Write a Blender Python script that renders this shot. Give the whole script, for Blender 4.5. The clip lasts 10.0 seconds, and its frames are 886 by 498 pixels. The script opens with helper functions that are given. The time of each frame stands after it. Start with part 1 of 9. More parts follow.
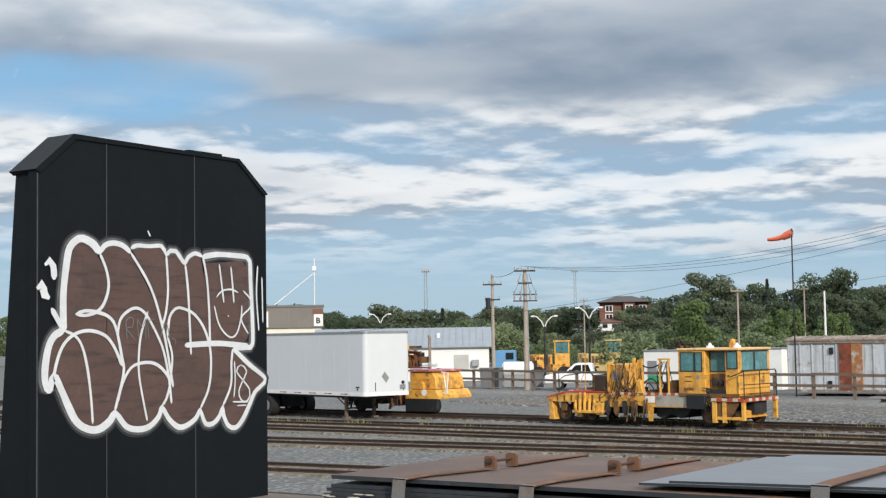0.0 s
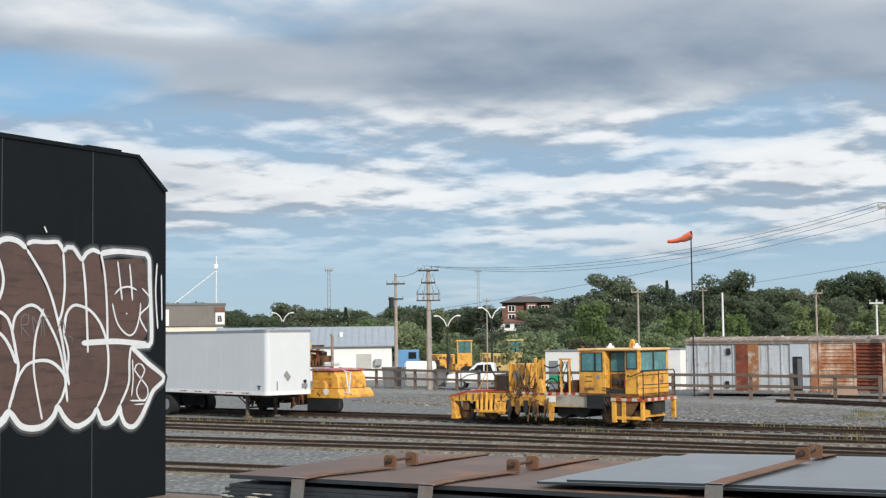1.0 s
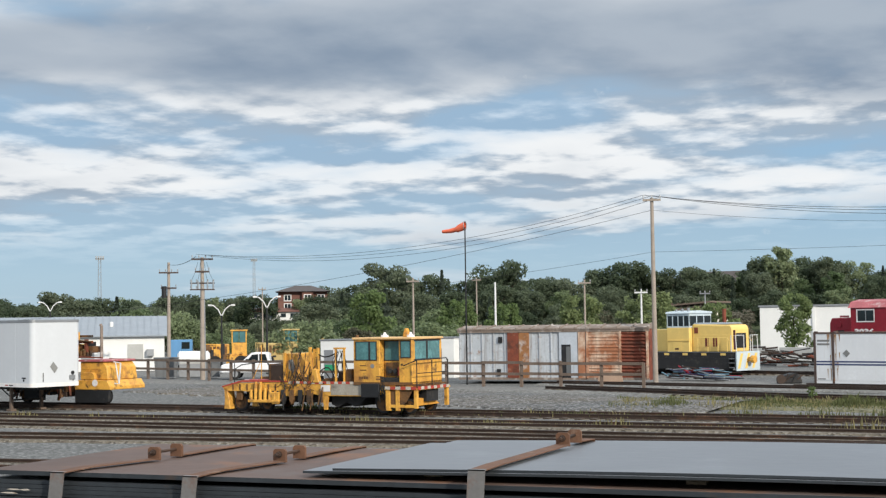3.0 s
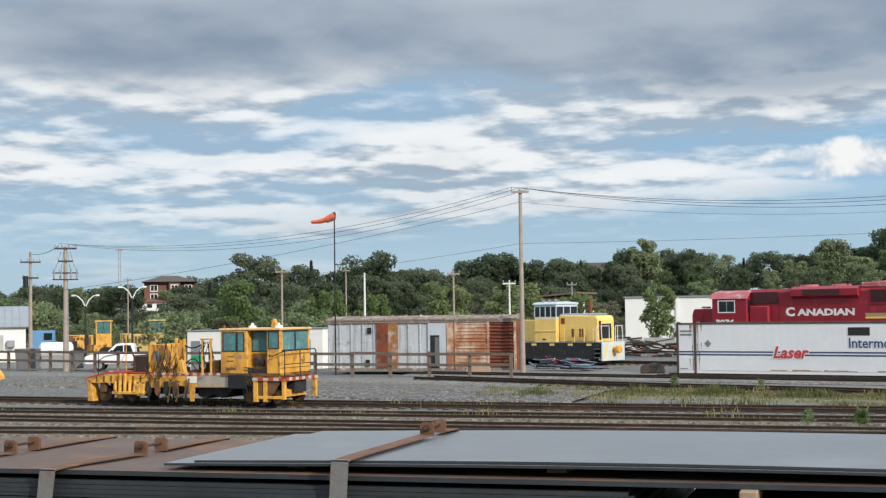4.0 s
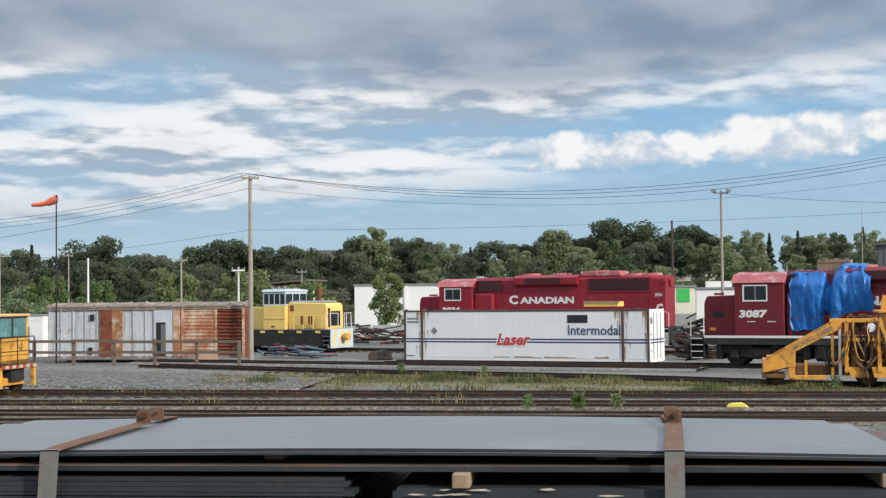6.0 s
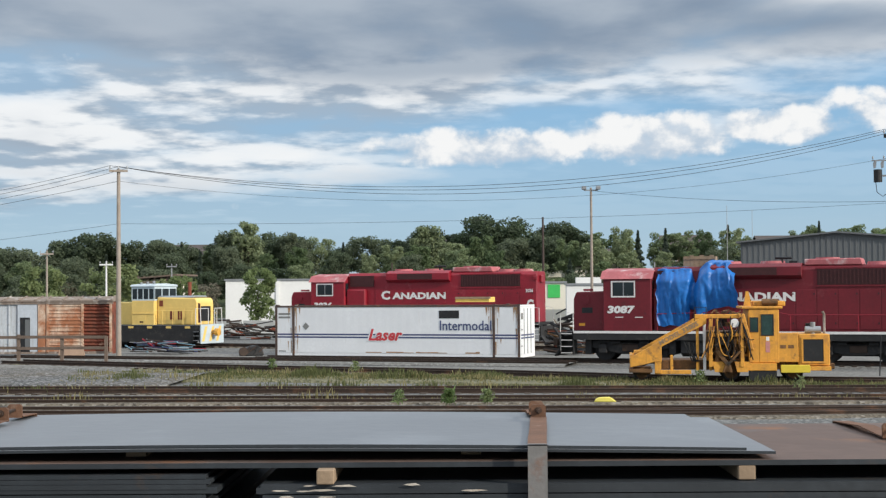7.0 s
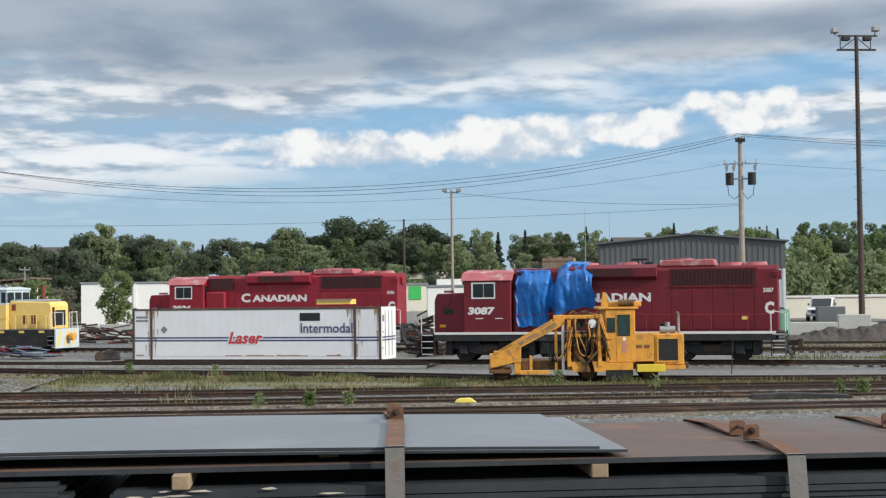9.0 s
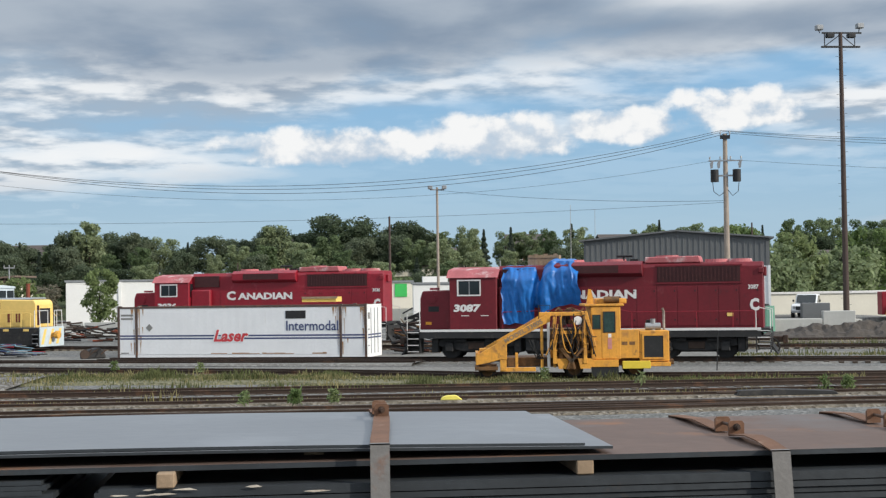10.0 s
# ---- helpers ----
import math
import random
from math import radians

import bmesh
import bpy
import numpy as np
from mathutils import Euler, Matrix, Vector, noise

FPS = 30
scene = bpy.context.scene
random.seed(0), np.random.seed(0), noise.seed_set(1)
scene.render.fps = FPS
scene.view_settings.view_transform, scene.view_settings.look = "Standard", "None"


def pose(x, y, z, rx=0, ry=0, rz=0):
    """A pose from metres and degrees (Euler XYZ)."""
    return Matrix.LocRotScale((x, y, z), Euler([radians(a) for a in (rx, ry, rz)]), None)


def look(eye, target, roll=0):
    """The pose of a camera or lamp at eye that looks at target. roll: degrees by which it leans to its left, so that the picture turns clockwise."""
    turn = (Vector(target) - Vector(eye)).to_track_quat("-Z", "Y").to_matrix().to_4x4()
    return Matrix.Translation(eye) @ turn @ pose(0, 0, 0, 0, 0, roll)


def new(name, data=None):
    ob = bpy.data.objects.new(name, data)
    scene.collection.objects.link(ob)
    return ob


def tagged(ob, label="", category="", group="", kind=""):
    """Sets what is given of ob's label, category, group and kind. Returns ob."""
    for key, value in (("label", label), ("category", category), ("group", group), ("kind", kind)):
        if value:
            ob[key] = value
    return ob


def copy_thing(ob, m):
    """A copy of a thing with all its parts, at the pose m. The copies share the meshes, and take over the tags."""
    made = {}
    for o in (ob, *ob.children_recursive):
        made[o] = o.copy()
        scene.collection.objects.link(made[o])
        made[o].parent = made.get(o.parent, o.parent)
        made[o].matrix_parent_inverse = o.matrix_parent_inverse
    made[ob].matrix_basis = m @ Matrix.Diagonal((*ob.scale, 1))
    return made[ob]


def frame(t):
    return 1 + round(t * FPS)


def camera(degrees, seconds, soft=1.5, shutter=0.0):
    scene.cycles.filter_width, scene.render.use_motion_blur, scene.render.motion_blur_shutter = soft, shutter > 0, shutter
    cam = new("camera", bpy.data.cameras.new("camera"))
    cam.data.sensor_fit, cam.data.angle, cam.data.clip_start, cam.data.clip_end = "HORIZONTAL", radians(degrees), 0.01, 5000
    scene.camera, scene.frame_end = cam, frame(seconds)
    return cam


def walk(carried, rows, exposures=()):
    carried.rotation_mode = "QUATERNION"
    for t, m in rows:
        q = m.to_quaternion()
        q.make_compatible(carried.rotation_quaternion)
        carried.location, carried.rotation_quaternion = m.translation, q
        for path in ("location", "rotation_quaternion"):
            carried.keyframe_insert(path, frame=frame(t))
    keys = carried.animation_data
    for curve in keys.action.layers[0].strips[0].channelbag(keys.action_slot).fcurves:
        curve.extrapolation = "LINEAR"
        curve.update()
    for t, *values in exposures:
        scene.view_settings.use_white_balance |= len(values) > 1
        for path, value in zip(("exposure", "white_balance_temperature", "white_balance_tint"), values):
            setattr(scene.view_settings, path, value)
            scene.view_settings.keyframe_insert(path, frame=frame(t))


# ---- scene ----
cam = camera(34.82, 10.0, 1.3)
PATH = [
    (0, -0.1226, -0.0462, 3.6086, 93.65, 0.911, 34.874),
    (0.5, -0.1195, -0.0462, 3.6061, 93.573, 0.71, 33.256),
    (1, -0.1061, -0.0414, 3.6078, 93.571, 0.636, 30.953),
    (1.5, -0.0862, -0.0333, 3.6095, 93.512, 0.795, 28.285),
    (2, -0.0771, -0.0236, 3.6063, 93.333, 0.848, 26.121),
    (3.5, -0.0372, -0.0055, 3.6054, 92.828, 0.809, 19.502),
    (4, -0.0207, -0.0016, 3.6038, 92.575, 0.787, 16.637),
    (4.5, -0, 0, 3.6, 92.386, 0.642, 13.23),
    (5, 0.017, -0.0017, 3.5998, 92.233, 0.632, 10.454),
    (5.5, 0.0276, -0.0018, 3.5969, 92.091, 0.595, 8.216),
    (7, 0.0857, 0.007, 3.5953, 91.708, 0.418, 0.585),
    (7.5, 0.0963, 0.0002, 3.5959, 91.654, 0.302, -1.544),
    (8, 0.1046, -0.0086, 3.5994, 91.693, 0.384, -3.317),
    (8.5, 0.1093, -0.0195, 3.5999, 91.748, 0.586, -4.437),
    (9, 0.1105, -0.0206, 3.599, 91.733, 0.694, -5.022),
    (9.5, 0.1142, -0.0173, 3.5976, 91.681, 0.785, -5.333),
    (10, 0.1163, -0.012, 3.5974, 91.617, 0.825, -5.598),
]
walk(cam, [(t, pose(*p)) for t, *p in PATH], [(0, 0.35), (10, 0.35)])

# ---- light ----
SUN = Vector((0.76, -0.50, 0.42)).normalized()
sun = new("sun", bpy.data.lights.new("sun", "SUN"))
sun.data.energy, sun.data.angle, sun.data.color = 3.0, radians(0.8), (1.0, 0.93, 0.82)
sun.matrix_world = look((0, 0, 60), Vector((0, 0, 60)) - SUN)

world = bpy.data.worlds.new("sky")
scene.world = world
world.use_nodes = True
wn, wl = world.node_tree.nodes, world.node_tree.links
wn.clear()


def wnode(kind, **kw):
    n = wn.new(kind)
    for k, v in kw.items():
        n.inputs[k].default_value = v
    return n


def wmath(op, a, b=None, clamp=False):
    n = wn.new("ShaderNodeMath")
    n.operation, n.use_clamp = op, clamp
    for i, v in enumerate((a, b)):
        if v is None:
            continue
        if isinstance(v, (int, float)):
            n.inputs[i].default_value = v
        else:
            wl.new(v, n.inputs[i])
    return n.outputs[0]


def wmix(fac, a, b):
    n = wn.new("ShaderNodeMix")
    n.data_type = "RGBA"
    for s, v in ((n.inputs["Factor"], fac), (n.inputs["A"], a), (n.inputs["B"], b)):
        if isinstance(v, (tuple, float)):
            s.default_value = v
        else:
            wl.new(v, s)
    return n.outputs["Result"]


def wramp(v, lo, hi):
    n = wn.new("ShaderNodeMapRange")
    n.interpolation_type = "SMOOTHSTEP"
    n.inputs["From Min"].default_value, n.inputs["From Max"].default_value = lo, hi
    wl.new(v, n.inputs["Value"])
    return n.outputs["Result"]


sky = wn.new("ShaderNodeTexSky")
sky.sky_type, sky.sun_disc = "NISHITA", False
sky.sun_elevation, sky.sun_rotation = math.asin(SUN.z), math.atan2(SUN.x, SUN.y)
wco = wn.new("ShaderNodeTexCoord")
wsep = wn.new("ShaderNodeSeparateXYZ")
wl.new(wco.outputs["Generated"], wsep.inputs[0])
Z = wmath("MAXIMUM", wsep.outputs["Z"], 0.0)
AZ = wmath("MULTIPLY", wmath("ARCTAN2", wsep.outputs["X"], wsep.outputs["Y"]), 57.2958)
flat = wmath("ADD", Z, 0.11)


def cloud_noise(dx, dy, scale, detail, rough, k=1.0, sx=1.0, distort=0.0):
    """Noise on the flat cloud layer, drawn together towards the horizon."""
    c = wn.new("ShaderNodeCombineXYZ")
    for axis, off, st in (("X", dx, sx), ("Y", dy, 1.0)):
        wl.new(wmath("ADD", wmath("MULTIPLY", wmath("DIVIDE", wsep.outputs[axis], flat), st * k), off), c.inputs[axis])
    n = wnode("ShaderNodeTexNoise", Scale=scale, Detail=detail, Roughness=rough, Lacunarity=2.1, Distortion=distort)
    n.noise_dimensions = "2D"
    wl.new(c.outputs[0], n.inputs["Vector"])
    return n.outputs["Fac"]


def bank(az, el, wide, high):
    """A soft oval stretch of the sky, 1 in its middle; degrees east of north, height as a sine."""
    a = wmath("DIVIDE", wmath("SUBTRACT", AZ, az), wide)
    e = wmath("DIVIDE", wmath("SUBTRACT", Z, el), high)
    return wmath("SUBTRACT", 1.0, wramp(wmath("ADD", wmath("MULTIPLY", a, a), wmath("MULTIPLY", e, e)), 0.0, 1.0))


def total(*terms):
    out = None
    for v, k in terms:
        w = wmath("MULTIPLY", v, k)
        out = w if out is None else wmath("ADD", out, w)
    return out


CX, CY = 7.3, 2.9
big = cloud_noise(CX, CY, 0.75, 3, 0.5, sx=0.8)
form = cloud_noise(CX, CY, 1.15, 8, 0.47, distort=0.15)
above = cloud_noise(CX + 0.07, CY, 1.15, 6, 0.45, 0.94, distort=0.15)
puff = cloud_noise(CX + 3, CY, 5.0, 6, 0.52)
puff_above = cloud_noise(CX + 3.02, CY, 5.0, 5, 0.5, 0.972)
cumulus = bank(9.5, 0.112, 13.5, 0.034)
gaps = total((bank(-49, 0.176, 11, 0.030), 0.34), (bank(-26, 0.222, 5, 0.02), 0.2), (bank(19, 0.146, 10, 0.020), 0.26), (bank(8, 0.062, 24, 0.042), 0.34), (bank(-33, 0.235, 5, 0.012), 0.1))
dens = total((form, 0.85), (big, 0.35), (puff, 0.10), (wramp(Z, 0.040, 0.100), 0.27), (wramp(Z, 0.13, 0.18), 0.14), (cumulus, -0.22), (bank(-11, 0.125, 9, 0.06), 0.08), (gaps, -1.0))
dens = wmath("SUBTRACT", dens, wmath("MULTIPLY", wmath("SUBTRACT", 1.0, wramp(Z, 0.02, 0.075)), 0.12))
veil = wmath("MULTIPLY", wramp(Z, 0.03, 0.10), wmath("SUBTRACT", 0.55, wmath("MULTIPLY", wramp(AZ, -16, 2), 0.45)))
cover = wmath("MAXIMUM", wramp(dens, 0.58, 1.05), wmath("MULTIPLY", veil, wmath("SUBTRACT", 1.0, bank(-49, 0.176, 13, 0.035))))
relief = wramp(total((wmath("SUBTRACT", form, above), 1.0), (wmath("MULTIPLY", wmath("SUBTRACT", puff, puff_above), wmath("SUBTRACT", 1.0, wramp(Z, 0.14, 0.18))), 0.75), (wmath("SUBTRACT", puff, 0.5), 0.08), (wmath("SUBTRACT", form, 0.5), 0.18)), -0.19, 0.18)
dark = total((big, 0.55), (form, 0.45), (wramp(Z, 0.125, 0.175), 0.20), (bank(1, 0.190, 20, 0.055), 0.24), (bank(-36, 0.193, 17, 0.028), 0.12), (bank(16, 0.212, 7, 0.035), -0.22), (bank(-42, 0.235, 14, 0.03), -0.20), (bank(-22, 0.150, 9, 0.02), -0.06), (cumulus, -0.12))
thick = wramp(dark, 0.50, 0.86)
shade = wmix(relief, (0.30, 0.36, 0.43, 1), (0.72, 0.73, 0.735, 1))
shade = wmix(wmath("MULTIPLY", thick, 0.86), shade, wmix(relief, (0.165, 0.215, 0.290, 1), (0.265, 0.315, 0.38, 1)))
# the high cloud overhead is thin and bright
shade = wmix(wramp(Z, 0.30, 0.55), shade, (0.98, 1.05, 1.14, 1))
blue = wn.new("ShaderNodeVectorMath")
blue.operation = "SCALE"
blue.inputs["Scale"].default_value = 0.07
wl.new(sky.outputs[0], blue.inputs[0])
haze = wmix(wramp(Z, 0.0, 0.15), (0.335, 0.47, 0.58, 1), (0.20, 0.40, 0.62, 1))
clear = wmix(0.15, haze, blue.outputs[0])
col = wmix(wmath("MULTIPLY", cover, 0.96), clear, shade)
# a chain of small heaped clouds low in the east
hc = wn.new("ShaderNodeCombineXYZ")
wl.new(AZ, hc.inputs["X"])
wl.new(wmath("MULTIPLY", Z, 78.0), hc.inputs["Y"])
heap = wnode("ShaderNodeTexNoise", Scale=0.55, Detail=8, Roughness=0.52, Lacunarity=2.1)
heap.noise_dimensions = "2D"
wl.new(hc.outputs[0], heap.inputs["Vector"])
row = bank(1.0, 0.101, 7.0, 0.020)
for where in ((7.8, 0.107, 5.0, 0.026), (13.0, 0.113, 4.2, 0.018), (17.5, 0.123, 4.4, 0.021)):
    row = wmath("MAXIMUM", row, bank(*where))
lumps = heap.outputs["Fac"]
puffs = wramp(total((lumps, 1.0), (row, 0.55)), 0.72, 1.02)
crown_light = wramp(total((Z, 1.0), (wmath("SUBTRACT", lumps, 0.5), 0.16), (AZ, -0.0009)), 0.080, 0.118)
col = wmix(puffs, col, wmix(crown_light, (0.42, 0.49, 0.57, 1), (0.72, 0.725, 0.725, 1)))
bg = wn.new("ShaderNodeBackground")
wl.new(col, bg.inputs["Color"])
bg.inputs["Strength"].default_value = 1.0
wout = wn.new("ShaderNodeOutputWorld")
wl.new(bg.outputs[0], wout.inputs["Surface"])

# ---- materials ----


def mat(name, c, rough=0.75, metal=0.0, var=0.15, scale=2.0, dirt=None, streak=None, bump=0.15, bscale=None, island=0.0, spec=0.4, chips=None):
    """A painted or raw surface: two scales of tone, patches of dirt or rust (colour, amount, scale), upright streaks (colour, amount), fine relief."""
    m = bpy.data.materials.new(name)
    m.use_nodes = True
    n, l = m.node_tree.nodes, m.node_tree.links
    b = n["Principled BSDF"]
    b.inputs["Roughness"].default_value, b.inputs["Metallic"].default_value = rough, metal
    b.inputs["Specular IOR Level"].default_value = spec
    co = n.new("ShaderNodeTexCoord").outputs["Object"]

    def nz(sc, det=6, ro=0.6, vec=None, stretch=None):
        t = n.new("ShaderNodeTexNoise")
        t.inputs["Scale"].default_value, t.inputs["Detail"].default_value, t.inputs["Roughness"].default_value = sc, det, ro
        v = vec or co
        if stretch:
            mp = n.new("ShaderNodeMapping")
            mp.inputs["Scale"].default_value = stretch
            l.new(v, mp.inputs["Vector"])
            v = mp.outputs[0]
        l.new(v, t.inputs["Vector"])
        return t.outputs["Fac"]

    def ramp(v, lo, hi):
        t = n.new("ShaderNodeMapRange")
        t.inputs["From Min"].default_value, t.inputs["From Max"].default_value = lo, hi
        l.new(v, t.inputs["Value"])
        return t.outputs["Result"]

    def mix(f, a, bb):
        t = n.new("ShaderNodeMix")
        t.data_type = "RGBA"
        for s, v in ((t.inputs["Factor"], f), (t.inputs["A"], a), (t.inputs["B"], bb)):
            if isinstance(v, tuple):
                s.default_value = (*v, 1)
            elif isinstance(v, float):
                s.default_value = v
            else:
                l.new(v, s)
        return t.outputs["Result"]

    c = tuple(c)
    lo, hi = tuple(max(0, x * (1 - var)) for x in c), tuple(min(1, x * (1 + var)) for x in c)
    out = mix(ramp(nz(scale), 0.3, 0.7), lo, hi)
    out = mix(ramp(nz(scale * 9, 4), 0.35, 0.75), out, tuple(x * (1 - var * 0.8) for x in c)) if var > 0.02 else out
    if island:
        g = n.new("ShaderNodeNewGeometry").outputs["Random Per Island"]
        out = mix(g, mix(0.5, out, tuple(x * (1 - island) for x in c)), mix(0.5, out, tuple(min(1, x * (1 + island)) for x in c)))
    if dirt:
        for dc, amount, dsc in ([dirt] if not isinstance(dirt, list) else dirt):
            out = mix(ramp(nz(dsc, 8, 0.65), 0.72 - amount * 0.45, 0.84 - amount * 0.35), out, tuple(dc))
    if streak:
        sc, amount, *run = streak
        f = ramp(nz(1.0, 5, 0.6, stretch=run[0] if run else (5.0, 5.0, 0.35)), 0.75 - amount * 0.4, 0.95 - amount * 0.3)
        out = mix(f, out, tuple(sc))
    l.new(out, b.inputs["Base Color"])
    if bump:
        bp = n.new("ShaderNodeBump")
        bp.inputs["Strength"].default_value, bp.inputs["Distance"].default_value = bump, 0.02
        l.new(nz(bscale or scale * 12, 4), bp.inputs["Height"])
        l.new(bp.outputs[0], b.inputs["Normal"])
    return m


RUST, RUSTD, GRIME = (0.20, 0.075, 0.03), (0.085, 0.04, 0.024), (0.05, 0.042, 0.035)
M = {}
M["black_car"] = mat("black_car_paint", (0.0055, 0.0078, 0.0100), 0.6, var=0.2, scale=0.8, streak=((0.018, 0.021, 0.024), 0.30), dirt=((0.011, 0.013, 0.016), 0.2, 1.5), spec=0.15)
M["steel_grey"] = mat("mill_scale_plate", (0.165, 0.175, 0.188), 0.45, 0.1, var=0.12, scale=0.7, dirt=[((0.20, 0.212, 0.228), 0.38, 0.9), ((0.19, 0.12, 0.085), 0.06, 2.5)])
M["steel_rust"] = mat("rusted_plate", (0.112, 0.072, 0.056), 0.7, 0.05, var=0.22, scale=0.8, dirt=[((0.20, 0.09, 0.04), 0.34, 1.6), ((0.112, 0.100, 0.096), 0.44, 0.6)])
# plate edges and lower stack: shade put into the colour, with rust patches
M["steel_shaded"] = mat("shaded_plate_edge", (0.027, 0.032, 0.037), 0.6, 0.0, var=0.3, scale=1.2, dirt=((0.07, 0.045, 0.03), 0.22, 2.0))
M["strap"] = mat("galvanised_strap", (0.22, 0.21, 0.20), 0.5, 0.4, var=0.2, scale=3, dirt=[(RUST, 0.45, 3.0), ((0.38, 0.38, 0.37), 0.25, 4.0)])
M["strap_rust"] = mat("rusty_strap", (0.155, 0.078, 0.045), 0.8, 0.1, var=0.3, scale=4, dirt=((0.30, 0.22, 0.17), 0.25, 3.0))
M["rail"] = mat("rusty_rail", (0.056, 0.037, 0.028), 0.65, 0.3, var=0.3, scale=0.5, dirt=((0.16, 0.08, 0.045), 0.35, 0.8))
M["tie"] = mat("creosoted_tie", (0.075, 0.058, 0.045), 0.95, var=0.35, scale=2.0)
M["timber"] = mat("weathered_timber", (0.30, 0.215, 0.14), 0.9, var=0.25, scale=4, streak=((0.16, 0.12, 0.09), 0.4))
M["timber_grey"] = mat("grey_fence_timber", (0.155, 0.115, 0.09), 0.95, var=0.25, scale=2)
M["pole"] = mat("pole_timber", (0.33, 0.28, 0.235), 0.95, var=0.2, scale=2, streak=((0.20, 0.16, 0.13), 0.45))
M["pole_dark"] = mat("dark_pole_timber", (0.072, 0.052, 0.045), 0.9, var=0.2, scale=2)
M["metal"] = mat("grey_metal", (0.30, 0.31, 0.32), 0.5, 0.5, var=0.12, scale=3)
M["dark"] = mat("dark_metal", (0.02, 0.021, 0.023), 0.6, 0.2, var=0.3, scale=2, dirt=((0.06, 0.05, 0.04), 0.3, 2))
M["rubber"] = mat("tyre_rubber", (0.018, 0.018, 0.018), 0.9, var=0.3, scale=4)
M["wire"] = mat("overhead_wire", (0.03, 0.03, 0.032), 0.6, var=0.0, bump=0)
M["trailer"] = mat("white_trailer_panel", (0.57, 0.59, 0.61), 0.45, var=0.05, scale=0.6, streak=((0.52, 0.52, 0.51), 0.28))
M["container"] = mat("white_container_paint", (0.77, 0.78, 0.79), 0.5, var=0.06, scale=0.7, streak=((0.55, 0.52, 0.47), 0.25), dirt=((0.46, 0.40, 0.34), 0.05, 1.2))
M["rust_run"] = mat("rust_run", (0.40, 0.24, 0.13), 0.8, var=0.3, scale=6, dirt=((0.30, 0.15, 0.07), 0.4, 5.0))
M["cont_frame"] = mat("rusted_container_frame", (0.10, 0.07, 0.06), 0.8, 0.1, var=0.3, scale=2, dirt=((0.24, 0.11, 0.05), 0.4, 2.5))
M["navy"] = mat("navy_stripe", (0.05, 0.065, 0.16), 0.6, var=0.15, scale=4)
M["red_text"] = mat("red_lettering", (0.55, 0.05, 0.06), 0.6, var=0.12, scale=4)
M["white_text"] = mat("white_lettering", (0.72, 0.70, 0.68), 0.6, var=0.1, scale=3)
M["loco_red"] = mat("faded_red_loco_paint", (0.25, 0.012, 0.024), 0.42, var=0.22, scale=0.7, dirt=[((0.30, 0.045, 0.06), 0.28, 0.9), ((0.09, 0.02, 0.022), 0.22, 1.5)])
M["loco_maroon"] = mat("dull_maroon_loco_paint", (0.150, 0.010, 0.018), 0.55, var=0.22, scale=0.7, dirt=[((0.19, 0.040, 0.048), 0.25, 0.9), ((0.06, 0.016, 0.018), 0.25, 1.5)], streak=((0.09, 0.014, 0.018), 0.35))
M["loco_roof"] = mat("bleached_red_roof", (0.42, 0.12, 0.13), 0.7, var=0.3, scale=1.0, dirt=((0.55, 0.45, 0.44), 0.4, 1.6))
M["loco_black"] = mat("black_underframe", (0.021, 0.021, 0.022), 0.7, var=0.3, scale=2, dirt=((0.055, 0.048, 0.042), 0.4, 2.2))
M["grille"] = mat("dark_radiator_grille", (0.05, 0.012, 0.013), 0.7, var=0.3, scale=4)
M["tarp"] = mat("blue_tarpaulin", (0.010, 0.135, 0.44), 0.42, var=0.22, scale=1.5, bump=0.3, bscale=6)
M["yellow_loco"] = mat("cream_yellow_paint", (0.80, 0.56, 0.17), 0.5, var=0.1, scale=0.8, streak=((0.55, 0.36, 0.08), 0.25))
M["cab_white"] = mat("pale_blue_grey_cab", (0.50, 0.58, 0.62), 0.5, var=0.1, scale=1)
M["mow"] = mat("maintenance_yellow_paint", (0.70, 0.365, 0.060), 0.5, var=0.18, scale=1.2, dirt=[((0.38, 0.17, 0.04), 0.52, 1.8), ((0.09, 0.05, 0.03), 0.40, 3.2)], streak=((0.42, 0.20, 0.05), 0.42))
M["reg"] = mat("weathered_orange_paint", (0.66, 0.31, 0.045), 0.6, var=0.2, scale=1.2, dirt=[((0.36, 0.17, 0.05), 0.45, 1.6), ((0.12, 0.07, 0.04), 0.34, 3.0)], streak=((0.36, 0.17, 0.05), 0.45))
M["worn_letters"] = mat("worn_brown_lettering", (0.27, 0.20, 0.13), 0.7, var=0.3, scale=7)
M["pale_hose"] = mat("pale_blue_hose", (0.16, 0.30, 0.38), 0.6, var=0.2, scale=3)
M["rust_pale"] = mat("peeling_cream_on_rust", (0.36, 0.15, 0.075), 0.85, var=0.25, scale=1.2, dirt=[((0.60, 0.47, 0.36), 0.62, 0.9), ((0.16, 0.055, 0.03), 0.34, 2.2)], streak=((0.22, 0.08, 0.04), 0.35))
M["cab_glass"] = mat("pale_teal_cab_glass", (0.09, 0.22, 0.23), 0.12, var=0.5, scale=0.9, bump=0)
M["dim_glass"] = mat("dim_green_cab_glass", (0.030, 0.062, 0.058), 0.1, var=0.5, scale=1.2, bump=0)
M["mow_dirty"] = mat("greasy_machine_steel", (0.16, 0.08, 0.03), 0.7, 0.1, var=0.4, scale=2, dirt=[((0.03, 0.025, 0.02), 0.5, 2.5), ((0.45, 0.2, 0.03), 0.22, 3.5)])
